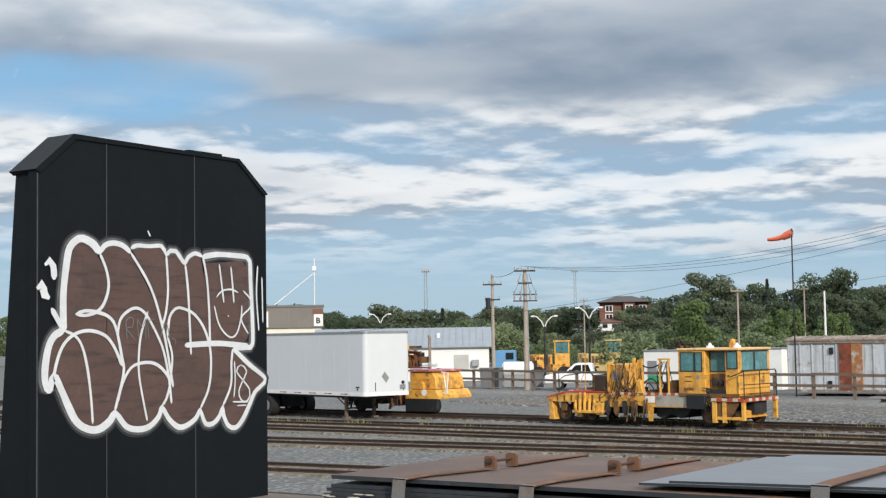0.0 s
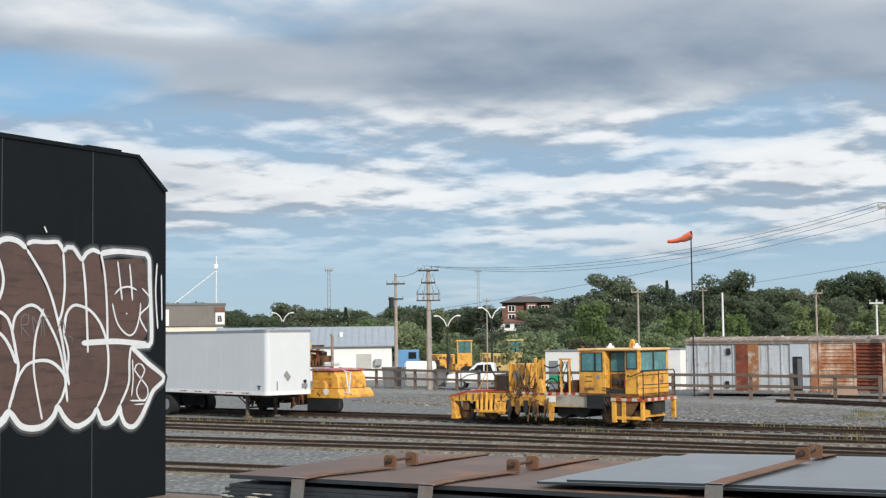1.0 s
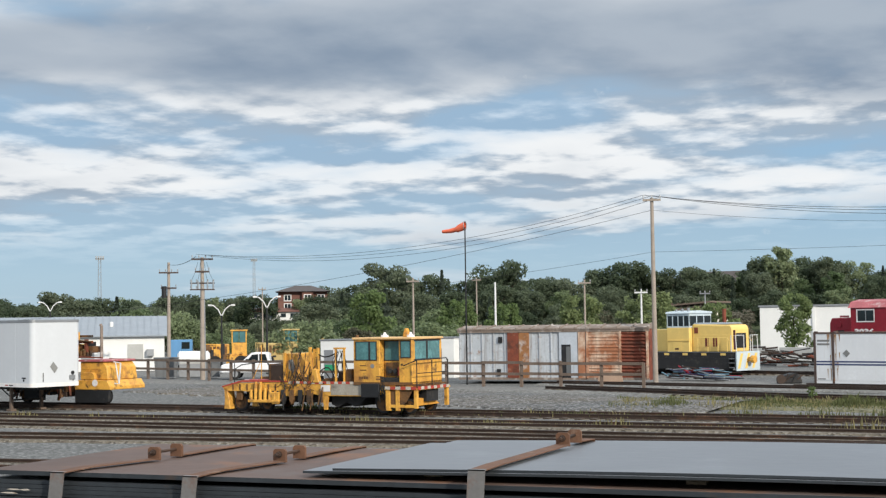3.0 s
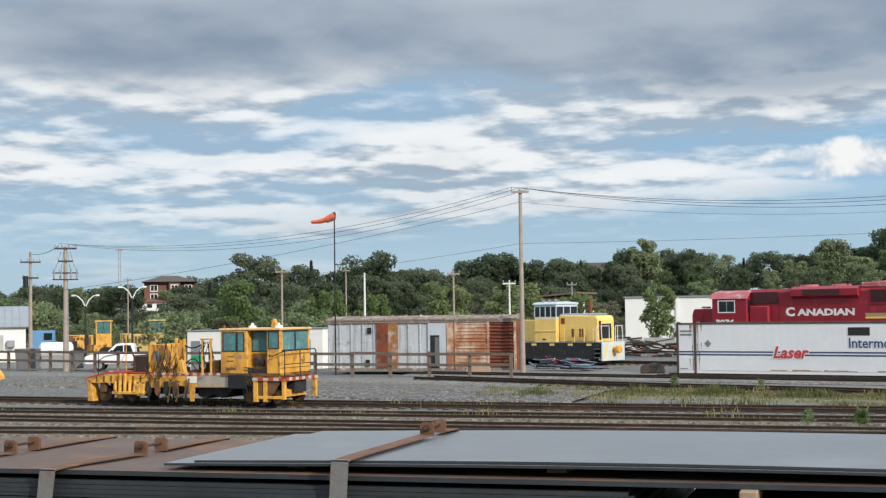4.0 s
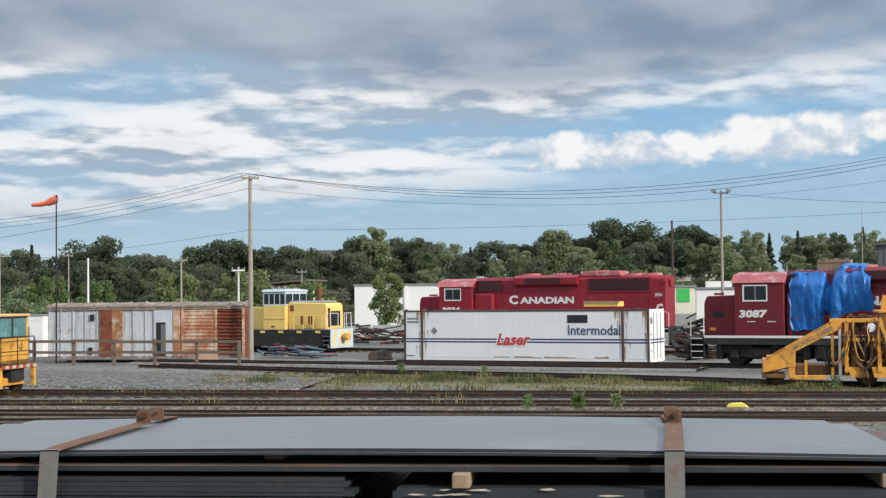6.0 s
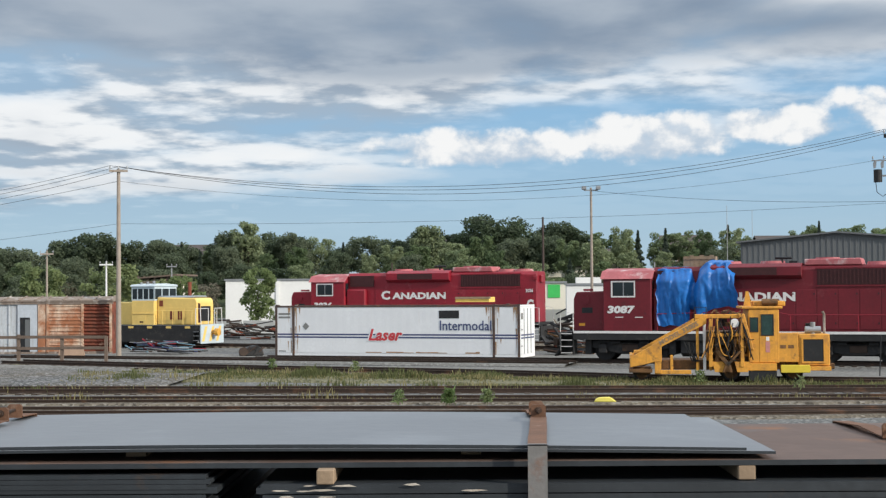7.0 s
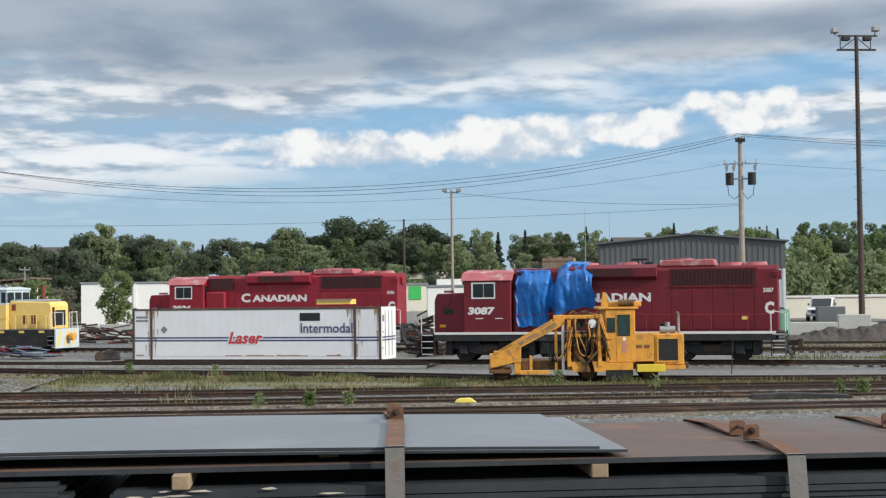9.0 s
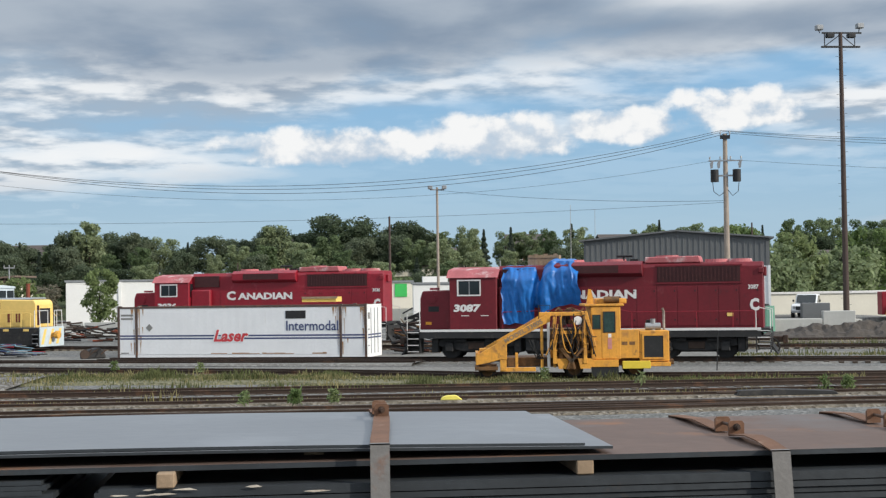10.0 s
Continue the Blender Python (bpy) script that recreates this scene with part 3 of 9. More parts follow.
# a low heap of earth and stones, in lumps
vs, fs, NA, NB = [], [], 130, 16
for i in range(NA + 1):
    for j in range(NB + 1):
        u, v = i / NA, j / NB
        x, y = lerp(30, 60, u), lerp(95.0, 86.5, u) + lerp(-2.4, 2.4, v)
        lump = 0.75 + 0.5 * noise.noise((x * 0.5, y * 0.5, 4)) + 0.28 * noise.noise((x * 1.7, y * 1.7, 8)) + 0.12 * noise.noise((x * 5, y * 5, 2))
        vs.append((x, y, -0.2 + 1.15 * math.sin(math.pi * v) * lump * min(1, 8 * u, 8 * (1 - u))))
        if i and j:
            o = i * (NB + 1) + j
            fs.append((o - NB - 2, o - 1, o, o - NB - 1))
tagged(raw("earth_heap", vs, fs, "brownheap"), "low heap of dark earth and stones", "earth", kind="stuff")

# ---- the loaded bulkhead flatcar ----
DECK = 2.10
flatcar = thing("bulkhead_flatcar", (-9.6, 0, 1e-6), 0, "black bulkhead flatcar with graffiti and strapped steel plates", "railway car")
part("deck", box(B(), -1.6, 19, 7.70, 10.65, DECK - 0.12, DECK), "timber_grey", flatcar, "worn timber deck")
part("side_sill", box(B(), -1.6, 19, 7.60, 7.695, DECK - 0.55, DECK), "black_car", flatcar)
part("side_sill", box(B(), -1.6, 19, 10.655, 10.75, DECK - 0.55, DECK), "black_car", flatcar)
part("centre_sill", box(B(), -1.5, 18.9, 8.9, 9.45, DECK - 0.85, DECK - 0.125), "black_car", flatcar)
for bx in (1.6, 15.6):
    for sy in (8.42, 9.93):
        for wx in (bx - 0.9, bx + 0.9):
            part("wheel", tube(tube(B(), (wx, sy - 0.06, 1.38), (wx, sy + 0.06, 1.38), 0.42, n=24), (wx, sy - 0.1, 1.38), (wx, sy - 0.05, 1.38), 0.46, n=24), "rail", flatcar)
    for sy in (8.2, 10.1):
        part("truck_frame", prism(B(), ((bx - 1.3, 1.25), (bx - 1.2, 1.5), (bx - 0.35, 1.52), (bx + 0.35, 1.52), (bx + 1.2, 1.5), (bx + 1.3, 1.25), (bx + 0.4, 1.05), (bx - 0.4, 1.05)), sy - 0.07, sy + 0.07), "loco_black", flatcar)
# the bulkhead: a plate with cut corners, a sloping cap and posts behind
Y0, Y1, TOP = 7.65, 10.49, 5.40
outline = ((Y0, 2.06), (Y1, 2.06), (Y1, 5.06), (Y1 - 0.40, TOP - 0.02), (Y0 + 0.40, TOP), (Y0, 5.07))
bulkhead = part("bulkhead", prism(B(), outline, -0.10, 0.0, "x"), "black_car", flatcar, "tall black steel bulkhead with cut corners")
part("cap", prism(B(), ((Y0 - 0.02, 5.08), (Y0 + 0.39, TOP + 0.02), (Y1 - 0.39, TOP), (Y1 + 0.02, 5.08), (Y1 - 0.03, 5.06), (Y1 - 0.42, TOP - 0.03), (Y0 + 0.42, TOP - 0.025), (Y0 + 0.03, 5.05)), -0.33, 0.015, "x"), "black_car", flatcar, "sloping cap plate")
part("cap_strip", box(B(), -0.3, 0.01, 9.42, 9.86, TOP - 0.005, TOP + 0.022), "black_car", flatcar)
for yy in (Y0 + 0.03, Y0 + 1.0, Y1 - 1.0, Y1 - 0.13):
    part("bulkhead_post", prism(B(), ((-0.10, 2.1), (-0.10, 5.05), (-0.30, 5.05), (-0.55, 2.1)), yy, yy + 0.10), "black_car", flatcar)
for zz in (2.55, 3.02, 3.45):
    part("ladder_rung", pipe(B(), [(-0.62, 7.72, zz + 0.08), (-0.62, 7.60, zz), (-1.15, 7.60, zz), (-1.15, 7.72, zz + 0.08)], 0.014), "metal", flatcar)
part("side_brace", box(B(), -1.2, -0.87, 7.74, 7.84, 2.1, 3.7), "black_car", flatcar)
part("reflector", box(B(), -0.80, -0.58, 7.585, 7.598, 2.33, 2.42), mat("worn_reflector", (0.62, 0.42, 0.36), 0.5, var=0.25, scale=12), flatcar, "scratched pale reflector plate")
for yy in (8.41, 9.49):
    part("weld_seam", box(B(), 0.0, 0.005, yy, yy + 0.007, 2.1, TOP - 0.02), "seam", flatcar)
part("edge_bead", box(B(), 0.0, 0.006, Y0 + 0.005, Y0 + 0.016, 2.1, 5.05), "seam", flatcar)

# ---- sprayed lettering on the bulkhead: outlines in (y, z) on its face ----


def stroke(points, width, off, material, closed=False):
    """A sprayed line of even width on the bulkhead, with round ends."""
    pts = [Vector((*p, 0)) for p in points]
    pts = along([Vector((p.x, p.y)) for p in pts] + ([Vector((pts[0].x, pts[0].y))] if closed else []), 0.035)
    bm = B()
    rows = []
    for i, p in enumerate(pts):
        a, b = pts[max(0, i - 1)], pts[min(len(pts) - 1, i + 1)]
        d = (b - a)
        d = d.normalized() if d.length > 1e-6 else Vector((1, 0))
        n2 = Vector((-d.y, d.x)) * width / 2 * (1 + 0.18 * noise.noise((p.x * 4, p.y * 4, width * 9)))
        e = 0.35 if i in (0, len(pts) - 1) and not closed else 1
        rows.append([bm.verts.new((off, q.x, q.y)) for q in (p - n2 * e, p + n2 * e)])
    for a, b in zip(rows, rows[1:]):
        bm.faces.new((a[0], b[0], b[1], a[1]))
    return part("paint_stroke", bm, material, flatcar)


def blob(points, off, material):
    pts = along([Vector(p) for p in points] + [Vector(points[0])], 0.06)[:-1]
    bm = B()
    f = bm.faces.new([bm.verts.new((off, p.x, p.y)) for p in pts])
    bmesh.ops.triangulate(bm, faces=[f])
    return part("paint_fill", bm, material, flatcar)


# the swollen letters' outer edge, piece by piece round the whole word
edge_b = ((7.94, 3.72), (7.93, 3.82), (7.93, 4.04), (7.96, 4.28), (8, 4.44), (8.1, 4.52), (8.19, 4.51), (8.27, 4.47), (8.33, 4.4))
edge_o = ((8.33, 4.4), (8.38, 4.47), (8.48, 4.5), (8.6, 4.48), (8.69, 4.42))
edge_n = ((8.69, 4.46), (8.76, 4.49), (8.9, 4.49), (9.06, 4.5), (9.1, 4.46), (9.12, 4.41))
edge_u = ((9.12, 4.41), (9.17, 4.46), (9.24, 4.46), (9.31, 4.39), (9.36, 4.34))
edge_m = ((9.36, 4.34), (9.4, 4.41), (9.5, 4.45), (9.59, 4.42))
edge_e = ((9.59, 4.42), (9.78, 4.45), (10.02, 4.45), (10.2, 4.44), (10.24, 4.4), (10.25, 4.19), (10.27, 3.86), (10.27, 3.59), (10.19, 3.56), (10, 3.56))
edge_tip = ((10, 3.55), (10.21, 3.4), (10.45, 3.25), (10.39, 3.18), (10.3, 3.12), (10.22, 3), (10.12, 2.86), (10.02, 2.79), (9.92, 2.82), (9.86, 2.92), (9.85, 3.01))
foot_e = ((9.85, 3.01), (9.81, 2.92), (9.72, 2.85), (9.62, 2.85), (9.57, 2.94), (9.55, 3))
foot_r = ((9.55, 3), (9.49, 2.91), (9.37, 2.85), (9.27, 2.84), (9.16, 2.91), (9.09, 3), (9.06, 3.05))
foot_o = ((9.06, 3.05), (9.02, 2.95), (8.91, 2.87), (8.78, 2.85), (8.64, 2.88), (8.54, 2.98), (8.5, 3.03))
foot_b = ((8.5, 3.03), (8.45, 2.95), (8.32, 2.88), (8.19, 2.89), (8.07, 2.96), (7.98, 3.1), (7.9, 3.25), (7.83, 3.35), (7.78, 3.21))
edge_back = ((7.78, 3.21), (7.74, 3.3), (7.74, 3.44), (7.78, 3.61), (7.85, 3.7), (7.94, 3.73))
EDGES = ((0.085, edge_b), (0.055, edge_o), (0.05, edge_n), (0.05, edge_u), (0.05, edge_m), (0.06, edge_e), (0.055, edge_tip), (0.055, foot_e), (0.06, foot_r), (0.065, foot_o), (0.085, foot_b), (0.085, edge_back))
blob(((7.96, 3.75), (7.96, 4.23), (8.03, 4.45), (8.14, 4.49), (8.3, 4.39), (8.41, 4.2), (8.5, 3.85), (8.53, 3.67), (8.11, 3.69)), 0.0050, "spray_brown")
blob(((7.8, 3.28), (7.78, 3.56), (7.9, 3.69), (8.21, 3.72), (8.49, 3.6), (8.57, 3.35), (8.49, 3.03), (8.32, 2.91), (8.16, 2.92), (8, 3.1), (7.85, 3.33)), 0.0051, "spray_brown")
blob(((8.34, 4.39), (8.48, 4.47), (8.68, 4.41), (9, 3.95), (9.11, 3.64), (9.07, 3.44), (8.53, 3.57), (8.4, 4)), 0.0052, "spray_brown")
blob(((8.71, 4.45), (9.08, 4.48), (9.12, 4.4), (9.14, 3.62), (9.07, 3.64), (8.94, 4.08)), 0.0053, "spray_brown")
blob(((8.56, 3.55), (9.11, 3.62), (9.17, 3.23), (9.05, 3.03), (8.91, 2.89), (8.78, 2.87), (8.63, 2.91), (8.52, 3.05)), 0.0054, "spray_brown")
blob(((9.14, 4.4), (9.23, 4.43), (9.35, 4.33), (9.45, 4.4), (9.57, 4.41), (9.69, 3.61), (9.62, 3.43), (9.14, 3.44)), 0.0055, "spray_brown")
blob(((9.14, 3.75), (9.62, 3.75), (9.69, 3.32), (9.54, 3), (9.37, 2.87), (9.27, 2.87), (9.15, 2.94), (9.08, 3.05)), 0.0056, "spray_brown")
blob(((9.58, 3.64), (9.99, 3.56), (10.42, 3.25), (10.24, 3.02), (10.03, 2.81), (9.91, 2.84), (9.85, 2.96), (9.71, 2.87), (9.62, 2.88), (9.56, 3)), 0.0057, "spray_brown")
blob(((9.62, 4.36), (9.9, 4.38), (10.18, 4.37), (10.21, 4.0), (10.2, 3.64), (9.9, 3.62), (9.62, 3.62), (9.6, 4.0)), 0.0058, "spray_brown")
for i, (w, piece) in enumerate(EDGES):
    for k, (more, paint) in enumerate(((0.085, "mist"), (0.045, "halo"), (0.0, "spray_white"))):
        stroke(piece, w * 0.82 + more, 0.0025 + 0.001 * k + 0.00005 * i + (0.006 if k == 2 else 0), paint)
# thin lines inside the letters, loose dabs beside them
stroke(((8.33, 4.4), (8.4, 4.27), (8.43, 4.12), (8.38, 3.97), (8.29, 3.89), (8.16, 3.86), (8.06, 3.87)), 0.028, 0.0115, "spray_white")
stroke(((8.06, 3.87), (8.16, 3.9), (8.3, 3.89), (8.43, 3.85), (8.51, 3.76), (8.58, 3.5), (8.6, 3.35), (8.5, 3.03)), 0.03, 0.0116, "spray_white")
stroke(((7.83, 3.35), (7.86, 3.47), (7.93, 3.61), (8.05, 3.7), (8.22, 3.73), (8.4, 3.68), (8.51, 3.56), (8.58, 3.42)), 0.032, 0.0117, "spray_white")
stroke(((7.94, 3.73), (8.05, 3.69), (8.13, 3.6), (8.19, 3.41), (8.23, 3.16), (8.25, 2.93)), 0.026, 0.0118, "spray_white")
stroke(((8.69, 4.42), (8.87, 4.2), (8.97, 4.03), (9.04, 3.85), (9.11, 3.62), (9.2, 3.21)), 0.028, 0.0119, "spray_white")
stroke(((9.12, 4.41), (9.14, 4.11), (9.11, 3.88), (9.06, 3.77)), 0.026, 0.0120, "spray_white")
stroke(((8.53, 3.67), (8.56, 3.82), (8.65, 3.9), (8.75, 3.93), (8.85, 3.89), (8.95, 3.77), (9.07, 3.57), (9.14, 3.33), (9.18, 3.06)), 0.026, 0.0121, "spray_white")
stroke(((8.89, 3.9), (8.81, 3.7), (8.78, 3.5), (8.79, 3.29), (8.88, 2.92)), 0.024, 0.0122, "spray_white")
stroke(((8.53, 3.1), (8.59, 3.27), (8.69, 3.4), (8.83, 3.44), (8.97, 3.43), (9.09, 3.36), (9.16, 3.25), (9.11, 3.1), (9.06, 3.05)), 0.028, 0.0123, "spray_white")
stroke(((9.13, 3.67), (9.16, 3.85), (9.24, 3.93), (9.33, 3.93), (9.47, 3.88), (9.6, 3.75), (9.68, 3.56), (9.69, 3.34), (9.65, 3.16), (9.55, 3)), 0.028, 0.0124, "spray_white")
stroke(((9.16, 3.25), (9.19, 3.49), (9.13, 3.67)), 0.024, 0.0125, "spray_white")
stroke(((9.36, 4.34), (9.39, 4.14), (9.41, 3.88), (9.43, 3.5)), 0.026, 0.0126, "spray_white")
stroke(((9.59, 4.42), (9.64, 4.23), (9.67, 3.93), (9.68, 3.61)), 0.026, 0.0127, "spray_white")
stroke(((9.35, 3.59), (9.62, 3.6), (9.85, 3.6), (10.21, 3.57)), 0.05, 0.0128, "spray_white")
stroke(((9.99, 3.55), (9.97, 3.42), (9.96, 3.2), (9.85, 3.01)), 0.026, 0.0129, "spray_white")
stroke(((9.81, 4.36), (9.84, 4.18), (9.87, 3.99)), 0.02, 0.0130, "spray_white")
stroke(((9.97, 4.34), (9.99, 4.18), (10.01, 3.99)), 0.02, 0.0131, "spray_white")
stroke(((9.77, 4.04), (9.84, 4.1), (9.97, 4.12), (10.07, 4.09)), 0.016, 0.0132, "spray_white")
stroke(((10.14, 4.11), (10.25, 4.02), (10.23, 3.94), (10.11, 3.84), (10.21, 3.69)), 0.018, 0.0133, "spray_white")
stroke(((9.74, 3.96), (9.81, 3.77), (9.95, 3.66), (10.05, 3.7), (10.11, 3.86), (10.12, 3.97)), 0.018, 0.0134, "spray_white")
stroke(((9.92, 3.87), (9.94, 3.86)), 0.03, 0.0135, "spray_white")
stroke(((10.01, 3.43), (10.02, 3.25), (10, 3.08)), 0.016, 0.0136, "spray_white")
stroke(((10.1, 3.39), (10.18, 3.33), (10.07, 3.14), (10.12, 3.04), (10.2, 3.05), (10.22, 3.15), (10.04, 3.33), (10.1, 3.39)), 0.016, 0.0137, "spray_white")
stroke(((9.98, 3.04), (10.2, 3.03)), 0.014, 0.0138, "spray_white")
stroke(((10.04, 3), (10.18, 3)), 0.012, 0.0139, "spray_white")
stroke(((7.73, 4.28), (7.78, 4.32), (7.82, 4.27), (7.83, 4.16)), 0.06, 0.0140, "spray_white")
stroke(((7.65, 4.08), (7.7, 4.12), (7.73, 4.03), (7.78, 4)), 0.08, 0.0141, "spray_white")
stroke(((7.8, 3.92), (7.87, 3.82), (7.93, 3.73)), 0.05, 0.0142, "spray_white")
stroke(((8.89, 4.63), (8.92, 4.58)), 0.045, 0.0143, "spray_white")
stroke(((10.35, 4.36), (10.33, 4.08), (10.36, 3.72)), 0.018, 0.0144, "spray_white")
stroke(((10.41, 4.25), (10.42, 3.8)), 0.016, 0.0145, "spray_white")
stroke(((8.64, 3.65), (8.63, 3.82), (8.71, 3.84), (8.7, 3.76), (8.63, 3.75), (8.73, 3.65)), 0.009, 0.0152, "spray_faint")
stroke(((8.78, 3.65), (8.76, 3.83), (8.82, 3.75), (8.86, 3.83), (8.86, 3.65)), 0.009, 0.0153, "spray_faint")
stroke(((8.9, 3.65), (8.89, 3.81), (8.97, 3.83)), 0.009, 0.0154, "spray_faint")
stroke(((8.92, 3.74), (8.98, 3.74)), 0.009, 0.0155, "spray_faint")
stroke(((9.04, 3.67), (9.11, 3.8), (9.16, 3.64)), 0.009, 0.0156, "spray_faint")
stroke(((9.19, 3.64), (9.18, 3.66), (9.23, 3.64), (9.23, 3.59)), 0.009, 0.0157, "spray_faint")

# ---- steel plates on the flatcar ----


def plate(x0, x1, y0, y1, z, th, top, name="steel_plate", label="", bow=0.0, skew=0.0, sag=0.0):
    """A plate with its top at z, bowed along its length; skew turns it slightly."""
    n = 24
    vs, fs = [], []
    for i in range(n + 1):
        u = i / n
        x = lerp(x0, x1, u)
        zz = z + bow * math.sin(math.pi * u) + sag * (u - 0.5)
        dy = skew * (u - 0.5)
        vs += [(x, y0 + dy, zz), (x, y1 + dy, zz), (x, y1 + dy, zz - th), (x, y0 + dy, zz - th)]
        if i:
            o = (i - 1) * 4
            fs += [(o, o + 4, o + 5, o + 1), (o + 1, o + 5, o + 6, o + 2), (o + 2, o + 6, o + 7, o + 3), (o + 3, o + 7, o + 4, o)]
    fs += [(0, 1, 2, 3), (n * 4 + 3, n * 4 + 2, n * 4 + 1, n * 4)]
    ob = raw(name, vs, fs, top)
    # sides and ends are coloured shade-dark, the top keeps the given steel
    ob.data.materials.append(M["steel_shaded"])
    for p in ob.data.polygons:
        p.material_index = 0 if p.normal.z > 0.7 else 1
    return tagged(ob, label, "steel plate", "plates on the flatcar")


RUSTY, GREY, LOW = "rust-brown steel plate lying on timber blocks", "clean blue-grey mill-scale steel plate on top of the stack", "shade-darkened steel plate in the lower stack"
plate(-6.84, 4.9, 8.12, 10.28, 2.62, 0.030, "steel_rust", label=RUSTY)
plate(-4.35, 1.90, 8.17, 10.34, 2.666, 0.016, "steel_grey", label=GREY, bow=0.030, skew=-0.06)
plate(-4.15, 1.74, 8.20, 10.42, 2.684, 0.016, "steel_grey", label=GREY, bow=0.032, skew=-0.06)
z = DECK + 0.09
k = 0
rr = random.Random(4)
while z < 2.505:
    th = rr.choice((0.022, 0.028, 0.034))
    plate(-6.9 + rr.uniform(0, 0.12), -1.30 + rr.uniform(-0.06, 0.10), 8.07 + rr.uniform(0, 0.02), 10.3, min(z + th, 2.505), th, "steel_shaded", label=LOW)
    plate(-1.06 + rr.uniform(-0.07, 0.07), 5.6, 8.06 + rr.uniform(0, 0.025), 10.3, min(z + th, 2.505) - 0.004, th, "steel_shaded", label=LOW)
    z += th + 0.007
plate(-6.85, -1.33, 8.075, 10.3, 2.531, 0.024, "steel_shaded", label=LOW)
plate(-6.82, -1.36, 8.09, 10.3, 2.556, 0.022, "steel_shaded", label=LOW)
for x, w, h in ((-0.72, 0.10, 0.085), (1.68, 0.10, 0.085), (4.2, 0.1, 0.085)):
    part_y = {-0.72: 8.02, 4.2: 8.9}.get(x, 8.12)
    b = part("timber_block", box(B(), x, x + w, part_y, 10.25, 2.506, 2.506 + h - 0.002), "timber", None, bevel=0.006)
    tagged(b, "square sawn timber spacer between steel plates", "timber block", "timber spacers")
for x in (-5.6, -2.6):
    b = part("timber_block", box(B(), x, x + 0.1, 8.7, 10.25, 2.557, 2.589), "timber", None)
    tagged(b, "square sawn timber spacer between steel plates", "timber block", "timber spacers")
for x in (-3.6, -1.9, 0.1, 1.35):
    b = part("shim", box(B(), x, x + 0.12, 8.45, 10.2, 2.622, 2.650), "timber", None)
    tagged(b, "thin wooden shim under the top plates", "shim", "timber spacers")
for x in (-6, -4, -2.2, 0, 2, 4.5):
    b = part("timber_block", box(B(), x, x + 0.12, 8.1, 10.25, DECK + 0.002, DECK + 0.088), "timber", None)
    tagged(b, "timber bearer under the plate stack", "timber block", "timber spacers")
# torn paper labels on the plate ends
rl = random.Random(12)
for x0, x1, n in ((-1.02, -0.55, 12), (-0.5, 0.1, 4), (-6.88, -6.45, 9)):
    for k in range(n):
        x, zz, w = rl.uniform(x0, x1), rl.choice((2.30, 2.34, 2.385, 2.43, 2.47, 2.495)) + rl.uniform(-0.006, 0.006), rl.uniform(0.03, 0.16)
        b = part("paint_scrap", prism(B(), ((x, zz), (x + w * 0.4, zz - rl.uniform(0.002, 0.006)), (x + w, zz + rl.uniform(-0.003, 0.003)), (x + w * 0.7, zz + rl.uniform(0.004, 0.010)), (x + w * 0.2, zz + 0.005)), 8.042, 8.046), "tile_white", None)
        tagged(b, "torn white scrap of paint on a plate edge", "paint scrap", "scraps on plates")


